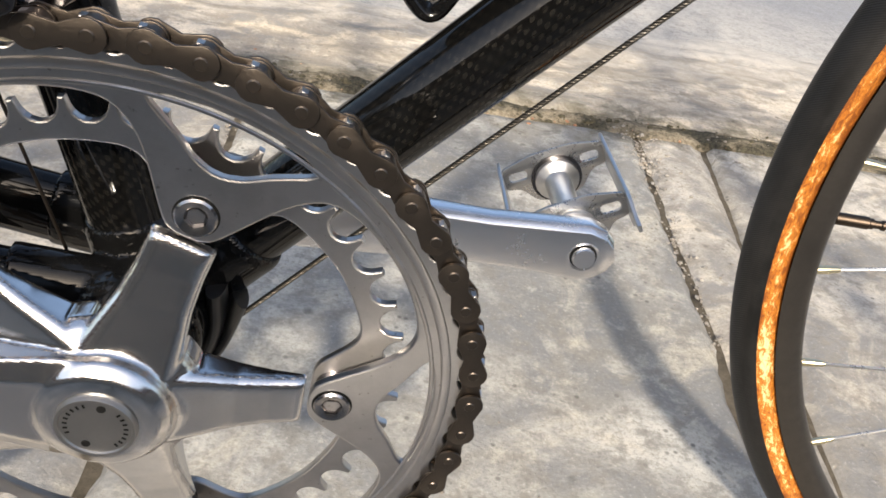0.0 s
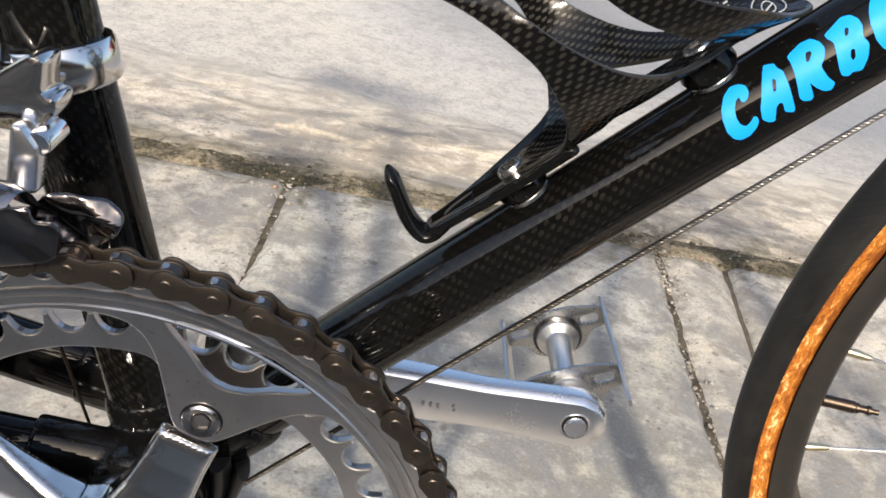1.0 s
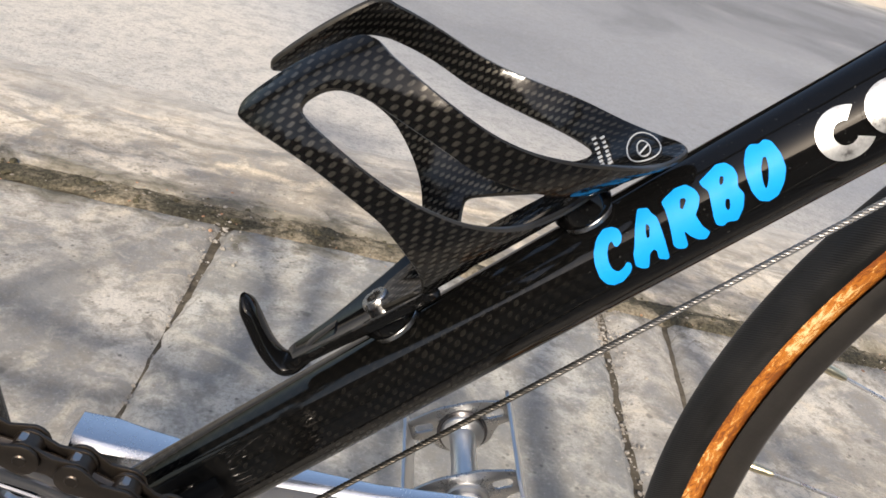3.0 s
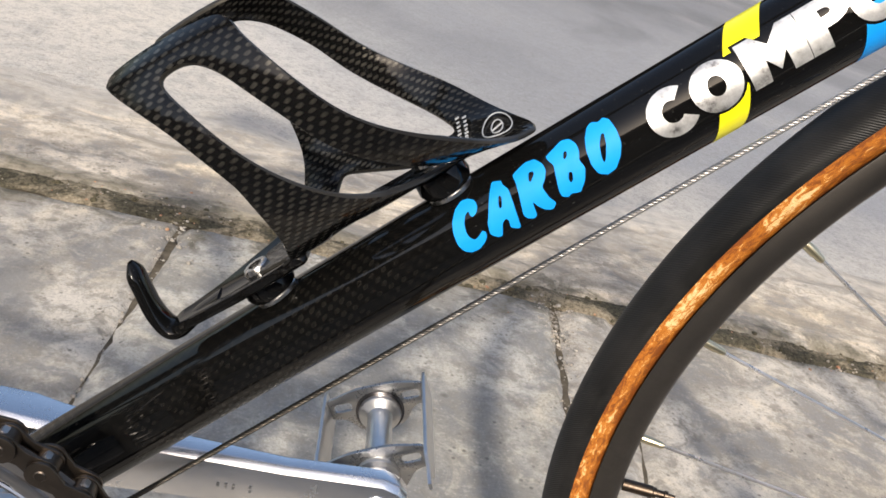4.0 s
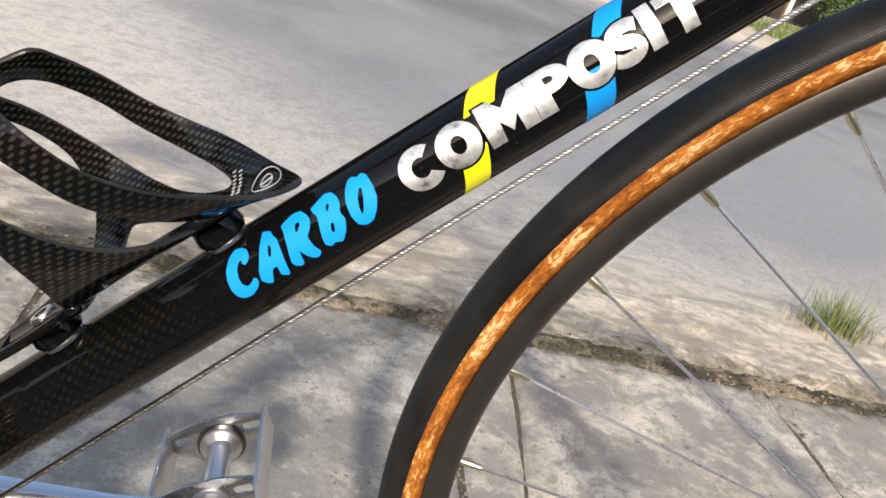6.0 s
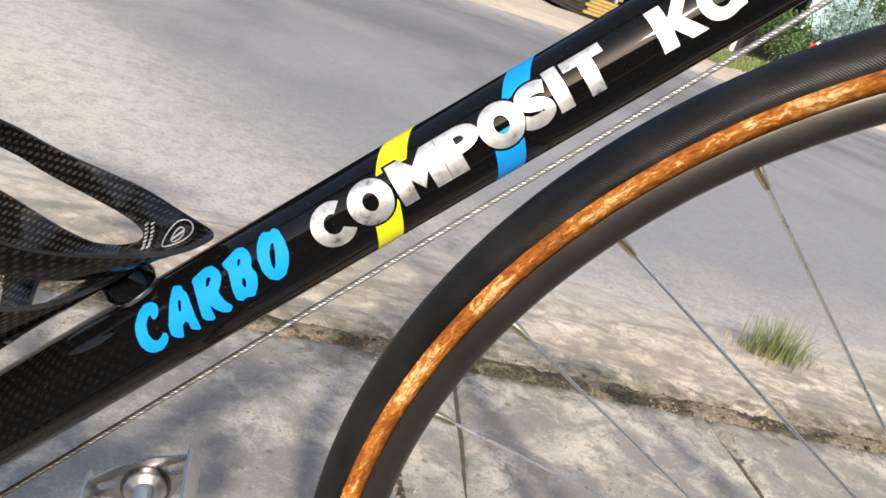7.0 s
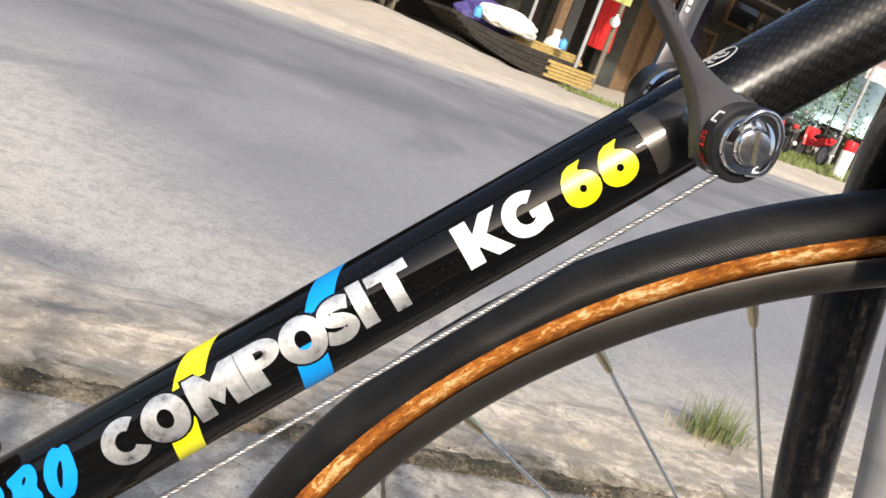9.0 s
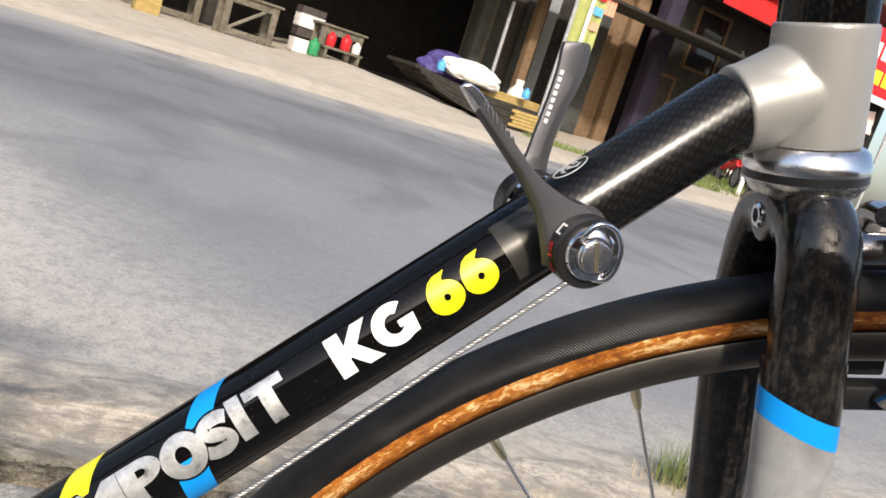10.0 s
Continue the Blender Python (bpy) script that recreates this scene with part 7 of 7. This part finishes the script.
def table(x, c, length, depth, height, label, mat, stretcher=True):
    t = thing("market_table", label, "table", group="tables on the verge")
    t.matrix_basis = street(x, c)
    part("tabletop", block(0, length, 0, depth, height - 0.05, height, 0.012), mat, t, "planked grey top")
    for k in range(4):
        lx, ly = (0.06 if k % 2 == 0 else length - 0.20), (0.05 if k < 2 else depth - 0.16)
        part("leg", block(lx, lx + 0.13, ly, ly + 0.11, -0.05, height - 0.05, 0.012), OLD_WOOD, t)
    part("apron", block(0.1, length - 0.1, 0.06, 0.10, height - 0.20, height - 0.052, 0.008), mat, t)
    if stretcher:
        part("stretcher", block(0.1, length - 0.1, 0.07, 0.14, 0.06, 0.16, 0.008), OLD_WOOD, t)
        part("brace", sweep([(0.2, 0.08, 0.15), (0.72 * length, 0.08, height - 0.2)], (0.035, 0.02), 8), OLD_WOOD, t)
    return t


table(0.36, 17.0, 1.22, 0.75, 0.86, "weathered grey-green wooden market table with braced legs", OLD_WOOD)
table(2.36, 17.0, 1.10, 0.7, 0.74, "weathered wooden stall table loaded with goods", OLD_WOOD, False)
table(-1.5, 18.2, 1.6, 0.8, 0.80, "dark wooden market table under the eaves", BROWN_WOOD)


def crate(x, c, z, sx, sy, sz, mat, label, name="crate", cat="crate", group=""):
    k = tagged(part(name, join(block(0, sx, 0, sy, 0, sz, 0.015), *[block(-0.006, sx + 0.006, -0.006, sy + 0.006, sz * f, sz * f + 0.03, 0.004) for f in (0.08, 0.48, 0.86)]), mat), label, cat, group=group)
    k.matrix_basis = street(x, c, z)
    return k


for z, mat in ((0.0, WHITE_SACK), (0.34, BROWN_WOOD), (0.55, WHITE_SACK), (0.80, BROWN_WOOD)):
    crate(1.95, 17.6, verge_z(1.95, 17.6) + 0.01 + z, 0.55, 0.4, 0.30 if mat is WHITE_SACK else 0.18, mat, "pale ribbed crate in a pile on the verge" if mat is WHITE_SACK else "brown ribbed crate in a pile on the verge", group="piled crates")
crate(-1.05, 15.6, None, 0.42, 0.35, 0.38, YELLOW_WOOD, "pale yellow box standing on the sand", "box", "box")


def bottle(x, c, z, r, h, mat, label, name, cat):
    b = part(name, lathe([(0.0, 0.0), (r * 0.92, 0.0), (r, r * 0.12), (r, h * 0.68), (r * 0.86, h * 0.76), (r * 0.42, h * 0.86), (r * 0.38, h * 0.9), (r * 0.46, h * 0.9), (r * 0.46, h), (0.0, h)], 20), mat)
    tagged(b, label, cat)
    b.matrix_basis = street(x, c, z)
    return b


tz = verge_z(2.36, 17.0)
for x, r, h, mat, lab in ((2.62, 0.10, 0.30, RED_PAINT, "red enamelled can under the stall table"), (2.95, 0.11, 0.34, RED_PAINT, "red enamelled can under the stall table"), (2.30, 0.12, 0.36, GREEN_PLASTIC, "green plastic jug beside the stall table"), (3.2, 0.09, 0.24, WHITE_SACK, "white plastic jug under the stall table")):
    bottle(x, 16.85, tz + 0.012 if mat is GREEN_PLASTIC else tz + 0.30, r, h, mat, lab, "can" if mat is RED_PAINT else "jug", "can" if mat is RED_PAINT else "jug")
low_shelf = tagged(part("low_bench", join(block(0, 0.9, 0, 0.3, 0.24, 0.29, 0.01), block(0.04, 0.10, 0.02, 0.28, 0, 0.24, 0.01), block(0.80, 0.86, 0.02, 0.28, 0, 0.24, 0.01)), OLD_WOOD), "low wooden bench under the stall table", "bench")
low_shelf.matrix_basis = street(2.5, 16.75, tz + 0.005)

# The long stack of planks, dark with an upturned end, and yellow boards on its other half.
raft = thing("plank_stack", "long stack of tarred planks topped with yellow boards", "plank stack")
raft.matrix_basis = street(5.0, 17.0, 0.0)


def bent_plank(x0, x1, y0, y1, z, rise, thick, n=14):
    pts, up = [], (0, 0, 1)
    for i in range(n + 1):
        x = x0 + (x1 - x0) * i / n
        lift = rise * max(0.0, 1 - (x - x0) / 2.6) ** 2
        pts.append((x, (y0 + y1) / 2, z + lift))
    bm = bmesh.new()
    rings = [[bm.verts.new(Vector(p) + Vector((0, sy * (y1 - y0) / 2, sz * thick / 2))) for sy, sz in ((-1, -1), (1, -1), (1, 1), (-1, 1))] for p in pts]
    for a, b in zip(rings, rings[1:]):
        for k in range(4):
            bm.faces.new((a[k], a[(k + 1) % 4], b[(k + 1) % 4], b[k]))
    bm.faces.new(rings[0][::-1]), bm.faces.new(rings[-1])
    return bm


for k in range(7):
    part("plank", bent_plank(-0.35 + 0.10 * (6 - k) + 0.05 * (k % 2), 3.3 + 0.14 * (k % 3), -0.02 * (k % 2), 1.5, 0.13 + 0.085 * k, 0.42 - 0.035 * k, 0.075), BLACK_WOOD, raft)
part("skid", block(0.5, 4.4, 0.1, 1.3, 0.05, 0.10, 0.01), BLACK_WOOD, raft)
for k in range(5):
    part("yellow_board", block(2.55 + 0.10 * (k % 2), 3.95 + 0.06 * ((k * 2) % 3), -0.06 - 0.02 * (k % 2), 0.62, 0.16 + 0.085 * k, 0.235 + 0.085 * k, 0.008), YELLOW_WOOD, raft, "yellow sawn board")
for k in range(3):
    part("yellow_board", block(1.75 + 0.07 * k, 4.0 - 0.05 * k, 0.55 + 0.02 * k, 1.5, 0.66 + 0.075 * k, 0.73 + 0.075 * k, 0.008), YELLOW_WOOD, raft, "yellow sawn board")


def lumpy(length, depth, tall, seed, n=26):
    """A slumped sack or bundled cloth."""
    bm = bmesh.new()
    bmesh.ops.create_icosphere(bm, subdivisions=4, radius=1.0)
    for v in bm.verts:
        p = v.co.copy()
        k = 1 + 0.22 * noise.noise(p * 1.5 + Vector((seed, 0, 0))) + 0.08 * noise.noise(p * 4 + Vector((seed, 0, 0)))
        v.co = Vector((p.x * length / 2 * k, p.y * depth / 2 * k, max(p.z, -0.72) * tall / 2 * k + tall * 0.34))
    return bm


sack = tagged(part("sack", lumpy(1.75, 0.75, 0.58, 3.0), WHITE_SACK, sharp=0), "bulging white woven sack lying on the plank stack", "sack")
sack.matrix_basis = street(6.25, 17.45, 0.86, 0) @ pose(0, 0, 0, 0, 4, 0)
tarp = tagged(part("tarpaulin", lumpy(1.9, 1.1, 0.80, 9.0), PURPLE, sharp=0), "crumpled violet tarpaulin behind the white sack", "tarpaulin")
tarp.matrix_basis = street(5.95, 18.15, 0.74)
for x, c, z in ((5.35, 17.2, 0.90), (7.85, 17.3, 0.90)):
    bottle(x, c, z, 0.10, 0.26, SKY_BLUE, "sky-blue plastic canister on the plank stack", "canister", "canister")
bottle(8.25, 18.9, 0.1, 0.26, 1.25, WHITE_SACK, "white plastic drum standing by the posts", "drum", "drum")


def post(x, c, r, tall, mat, label, square=False):
    sh = block(-r, r, -r, r, -0.1, tall, 0.01) if square else sweep([(0, 0, -0.1), (0.01, 0, tall * 0.5), (0.0, 0, tall)], r, 16)
    p = tagged(part("post", sh, mat), label, "post", group="posts along the shop front")
    p.matrix_basis = street(x, c)


post(8.5, 19.7, 0.13, 3.9, OCHRE_WOOD, "rough ochre timber post before the shop", True)
post(7.35, 19.0, 0.05, 3.1, GREY_METAL, "slim pale grey metal post")
post(8.50, 17.45, 0.050, 6.0, GREY_METAL, "slim pale grey metal post")
post(9.75, 18.6, 0.07, 3.7, OLD_WOOD, "weathered grey timber post")
lamp = tagged(part("lamp_globe", lathe([(0.0, -0.15), (0.08, -0.13), (0.14, -0.05), (0.15, 0.02), (0.10, 0.11), (0.04, 0.14), (0.04, 0.20), (0.0, 0.20)], 24), WHITE), "white lamp globe fixed to a post", "lamp")
lamp.matrix_basis = street(9.65, 18.48, 2.05)


def cloth(w, h, sag, fold, nx=20, ny=12, thick=0.006):
    vs, fs = [], []
    for s in (0, 1):
        for j in range(ny + 1):
            for i in range(nx + 1):
                u, v = i / nx, j / ny
                vs.append((w * u, fold * math.sin(u * 17) * v + 0.5 * fold * noise.noise((u * 6, v * 5, 1)) + thick * s, -h * v - sag * math.sin(math.pi * u) * (1 - v)))
    k, half_n = nx + 1, (nx + 1) * (ny + 1)
    for j in range(ny):
        for i in range(nx):
            a = j * k + i
            fs.append((a, a + 1, a + k + 1, a + k))
            fs.append((half_n + a, half_n + a + k, half_n + a + k + 1, half_n + a + 1))
    edge = [i for i in range(nx + 1)] + [j * k + nx for j in range(1, ny + 1)] + [ny * k + i for i in range(nx - 1, -1, -1)] + [j * k for j in range(ny - 1, 0, -1)]
    for a, b in zip(edge, edge[1:] + edge[:1]):
        fs.append((a, a + half_n, b + half_n, b))
    me = bpy.data.meshes.new("cloth")
    me.from_pydata(vs, [], fs)
    return me


banner = tagged(part("banner", cloth(0.87, 3.1, 0, 0.03), LIME, m=street(8.57, 17.52, 5.55)), "tall lime banner with coloured blocks and a salmon edge", "banner")
part("banner_edge", cloth(0.33, 2.0, 0, 0.02), SALMON, banner, "salmon edge strip", Matrix.Translation((0.88, 0, 0)))
part("banner_stripe", block(0.37, 0.48, -0.05, -0.04, -2.9, -0.2, 0.0), WHITE, banner, "white stripe")
for k in range(6):
    part("banner_bar", block(0.53, 0.82, -0.05, -0.04, -2.5 + 0.38 * k, -2.30 + 0.38 * k, 0.0), (SALMON, SKY_BLUE, RED_PAINT)[k % 3], banner, "printed bar")
hung = tagged(part("hanging_cloth", cloth(0.8, 1.9, 0.02, 0.06), RED_CLOTH, m=street(9.9, 20.2, 3.2)), "dull red cloth hanging in the shade", "cloth")
post(14.5, 20.2, 0.08, 1.5, WHITE_SACK, "short white post by the plum pillar")
ball = tagged(part("paper_lantern", lathe([(0.0, -0.2), (0.10, -0.19), (0.19, -0.1), (0.21, 0.0), (0.19, 0.1), (0.10, 0.19), (0.0, 0.2)], 24), PINK), "round pink paper lantern on a short post", "lantern")
ball.matrix_basis = street(14.5, 20.2, verge_z(14.5, 20.2) + 1.69)

# Red awning and a sign over the next shop.
awning = thing("awning", "bright red cloth awning over the next shop", "awning")
awning.matrix_basis = street(14.2, 18.9, 5.60)
part("awning_cloth", box(13, 2.4, 0.05, Matrix.Translation((6.5, 1.05, 0.75)) @ pose(0, 0, 0, 30, 0, 0), 0.01), RED_CLOTH, awning)
part("valance", cloth(13, 0.34, 0.0, 0.02, 60, 4), RED_CLOTH, awning, "red hanging valance", Matrix.Translation((0, -0.02, 0.18)))
sign = thing("shop_sign", "red sign board with yellow bars and a pale lower edge", "sign")
sign.matrix_basis = street(17.6, 16.0, 3.1)
part("sign_board", block(0, 3.6, 0, 0.1, 1.15, 3.0, 0.01), RED_PAINT, sign)
part("sign_edge", block(0, 3.6, -0.02, 0.1, 0.95, 1.145, 0.01), WHITE, sign, "pale lower edge")
for k in range(6):
    part("sign_bar", block(0.35 + 0.5 * k, 0.72 + 0.5 * k, -0.012, -0.002, 1.45, 1.85, 0.0), YELLOW, sign, "yellow bar")
    part("sign_bar", block(0.35 + 0.5 * k, 0.70 + 0.5 * k, -0.012, -0.002, 2.15, 2.6, 0.0), WHITE, sign, "white bar")
for x in (0.1, 3.4):
    part("sign_post", sweep([(x, 0.16, -2.75), (x, 0.16, 3.0)], 0.05, 12), GREY_METAL, sign)
part("parasol_cloth", cloth(2.6, 0.75, 0.15, 0.10), PINK, None, "", street(17.9, 16.6, 3.95))
tagged(bpy.data.objects["parasol_cloth"], "pale pink cloth sheet hung under the sign", "cloth")
screen = thing("tarpaulin_screen", "pale blue tarpaulin screen stretched between dark poles", "tarpaulin")
screen.matrix_basis = street(15.3, 18.4, 0.0)
for k in range(3):
    part("screen_sheet", cloth(1.9, 2.4, 0.05, 0.07), PALE_BLUE, screen, "", Matrix.Translation((2.0 * k + 0.05, 0, 4.05)))
for k in range(4):
    part("screen_pole", sweep([(2.0 * k, -0.03, 0.2), (2.0 * k, -0.03, 4.3)], 0.045, 12), BLACK_WOOD, screen)

# Parked motorbikes.


def motorbike(x, c, turn, paint_mat, label):
    b = thing("motorbike", label, "motorbike", group="parked motorbikes")
    b.matrix_basis = street(x, c, None, turn)
    ax = Matrix(((1, 0, 0, 0), (0, 0, 1, 0), (0, -1, 0, 0), (0, 0, 0, 1)))
    for wx in (-0.60, 0.62):
        w = part("wheel", lathe([(0.21 + 0.05 + 0.045 * math.cos(t), 0.045 * math.sin(t)) for t in np.linspace(0, 2 * math.pi, 13)[:-1]], 28, Matrix.Translation((wx, 0, 0.305)) @ ax, loop=True), BLACK_PLASTIC, b, "black tyre")
        part("rim", lathe([(0.0, -0.04), (0.05, -0.04), (0.05, -0.01), (0.19, -0.012), (0.215, -0.02), (0.215, 0.02), (0.19, 0.012), (0.05, 0.01), (0.05, 0.04), (0.0, 0.04)], 24, Matrix.Translation((wx, 0, 0.305)) @ ax), GREY_METAL, w)
    part("body", sweep(smooth_path([(-0.62, 0, 0.66), (-0.3, 0, 0.62), (0.0, 0, 0.48), (0.22, 0, 0.46), (0.38, 0, 0.66), (0.46, 0, 0.86)], 5), [(0.10 + 0.03 * math.sin(i * 0.4), 0.12) for i in range(26)], 16, (0, 1, 0)), paint_mat, b)
    part("leg_shield", sweep(smooth_path([(0.42, 0, 0.90), (0.40, 0, 0.66), (0.30, 0, 0.40)], 5), [(0.03, 0.20)] * 11, 14, (0, 1, 0)), paint_mat, b)
    part("engine", block(-0.15, 0.18, -0.11, 0.11, 0.24, 0.46, 0.04), DARK_CHROME, b)
    part("seat", sweep(smooth_path([(-0.62, 0, 0.78), (-0.35, 0, 0.77), (-0.05, 0, 0.74), (0.05, 0, 0.68)], 5), [(0.05, 0.12)] * 16, 14, (0, 1, 0)), BLACK_PLASTIC, b, "black padded seat")
    for s in (-1, 1):
        part("fork_tube", sweep([(0.62, s * 0.07, 0.30), (0.47, s * 0.07, 0.86)], 0.022, 10), GREY_METAL, b)
        part("mirror", lathe([(0.0, 0.0), (0.05, 0.0), (0.055, 0.01), (0.05, 0.022), (0.0, 0.026)], 16, Matrix.Translation((0.38, s * 0.30, 1.20)) @ pose(0, 0, 0, 0, 80, 0)), CHROME, b)
        part("mirror_stalk", sweep([(0.42, s * 0.24, 1.0), (0.38, s * 0.30, 1.18)], 0.007, 8), BLACK_PLASTIC, b)
    part("front_mudguard", lathe([(0.30, -0.06), (0.33, -0.05), (0.34, 0.0), (0.33, 0.05), (0.30, 0.06)], 20, Matrix.Translation((0.62, 0, 0.305)) @ ax @ pose(0, 0, 0, 0, 0, -160), 130.0), paint_mat, b)
    part("handlebar", sweep(smooth_path([(0.34, -0.33, 1.0), (0.42, -0.2, 1.0), (0.45, 0, 0.96), (0.42, 0.2, 1.0), (0.34, 0.33, 1.0)], 5), 0.016, 10, (0, 0, 1)), BLACK_PLASTIC, b)
    part("headlight", lathe([(0.0, 0.05), (0.06, 0.045), (0.085, 0.02), (0.09, -0.03), (0.06, -0.08), (0.0, -0.09)], 20, Matrix.Translation((0.50, 0, 0.93)) @ pose(0, 0, 0, 0, 80, 0)), CHROME, b)
    part("exhaust", sweep([(-0.70, -0.14, 0.34), (-0.1, -0.14, 0.27)], [0.045, 0.03], 12), CHROME, b)
    part("tail_light", block(-0.72, -0.64, -0.06, 0.06, 0.68, 0.78, 0.015), RED_PAINT, b)


motorbike(13.3, 14.6, 60, RED_PAINT, "small red motorbike parked on the grass verge")
motorbike(14.3, 14.9, 50, BLACK_PLASTIC, "small black motorbike parked on the grass verge")
motorbike(15.4, 14.8, 65, RED_PAINT, "small red motorbike parked on the grass verge")
motorbike(16.8, 15.6, 40, BLACK_PLASTIC, "small black motorbike parked on the grass verge")


def bollard(x, c, r, tall, label, cap_mat):
    b = part("bollard", lathe([(0.0, -0.1), (r, -0.1), (r, tall * 0.72), (r * 0.98, tall * 0.74), (0.0, tall * 0.74)], 20), WHITE_SACK, None)
    part("bollard_cap", lathe([(r * 0.99, tall * 0.73), (r * 1.02, tall * 0.75), (r, tall * 0.94), (r * 0.8, tall), (0.0, tall)], 20), cap_mat, b)
    tagged(b, label, "bollard")
    b.matrix_basis = street(x, c)


bollard(15.35, 13.5, 0.16, 1.0, "white concrete bollard with a red top", RED_PAINT)
bollard(12.9, 13.5, 0.055, 0.40, "short pale marker post on the grass", WHITE_SACK)


def field(x0, x1, c0, c1, n, tall, seed, z_off=0.0):
    r = random.Random(seed)
    vs, fs = [], []
    for k in range(n):
        x, c = r.uniform(x0, x1), r.uniform(c0, c1)
        if noise.noise((x * 1.4, c * 2, 5)) < -0.22:
            continue
        y, z = c + 0.25 * x, verge_z(x, c) - 0.01
        h, a, w = tall * r.uniform(0.4, 1.1), r.uniform(0, 6.283), r.uniform(0.006, 0.014)
        lean = h * r.uniform(0.1, 0.7)
        b = len(vs)
        px, py = math.cos(a) * w, math.sin(a) * w
        lx, ly = math.cos(a + 1.3) * lean, math.sin(a + 1.3) * lean
        vs += [(x - px, y - py, z), (x + px, y + py, z), (x + lx * 0.5 + px * 0.7, y + ly * 0.5 + py * 0.7, z + h * 0.6), (x + lx * 0.5 - px * 0.7, y + ly * 0.5 - py * 0.7, z + h * 0.6), (x + lx, y + ly, z + h)]
        fs += [(b, b + 1, b + 2, b + 3), (b + 3, b + 2, b + 4)]
    me = bpy.data.meshes.new("grass")
    me.from_pydata(vs, [], fs)
    return me


tagged(part("grass", field(9.6, 19.5, 13.2, 15.6, 9000, 0.20, 5), GRASS, sharp=0), "rough green grass on the far verge", "grass", kind="stuff")
tagged(part("weeds", field(7.3, 9.6, 14.6, 15.6, 900, 0.16, 6), GRASS, sharp=0), "thin weeds at the end of the plank stack", "grass", kind="stuff")


def shrub(x, c, tall, wide, mat, label, seed, n=1400):
    r = random.Random(seed)
    s = thing("shrub", label, "shrub", group="shrubs on the verge")
    s.matrix_basis = street(x, c)
    part("stem", join(*[sweep(smooth_path([(0, 0, -0.05), (0.15 * math.cos(a), 0.15 * math.sin(a), tall * 0.35), (0.4 * wide * math.cos(a), 0.4 * wide * math.sin(a), tall * 0.8)], 4), [0.03 - 0.0028 * i for i in range(9)], 6, (1, 0, 0)) for a in (0.3, 1.7, 3.1, 4.4, 5.5)]), BROWN_WOOD, s, "brown branching stem")
    vs, fs = [], []
    hubs = [(r.gauss(0, wide * 0.32), r.gauss(0, wide * 0.32), tall * r.uniform(0.3, 0.95)) for k in range(16)]
    for k in range(n):
        h = r.choice(hubs)
        p = Vector((h[0] + r.gauss(0, wide * 0.13), h[1] + r.gauss(0, wide * 0.13), h[2] + r.gauss(0, tall * 0.09)))
        d = Vector((r.gauss(0, 1), r.gauss(0, 1), r.gauss(0.2, 0.6))).normalized()
        e = d.cross(Vector((r.gauss(0, 1), r.gauss(0, 1), r.gauss(0, 1)))).normalized()
        ln, w = r.uniform(0.07, 0.15), r.uniform(0.02, 0.04)
        b = len(vs)
        vs += [tuple(p), tuple(p + d * ln * 0.5 + e * w), tuple(p + d * ln), tuple(p + d * ln * 0.5 - e * w)]
        fs.append((b, b + 1, b + 2, b + 3))
    me = bpy.data.meshes.new("crown")
    me.from_pydata(vs, [], fs)
    part("crown", me, mat, s, "loose crown of small leaves", sharp=0)


shrub(13.1, 16.2, 1.5, 1.2, LEAF, "green leafy shrub behind the motorbikes", 3)
shrub(15.2, 16.6, 2.1, 1.6, TEAL_LEAF, "grey-green feathery shrub behind the motorbikes", 4, 1800)
shrub(17.2, 17.6, 3.6, 1.8, LEAF, "tall green shrub beside the blue tarpaulin", 6, 1800)
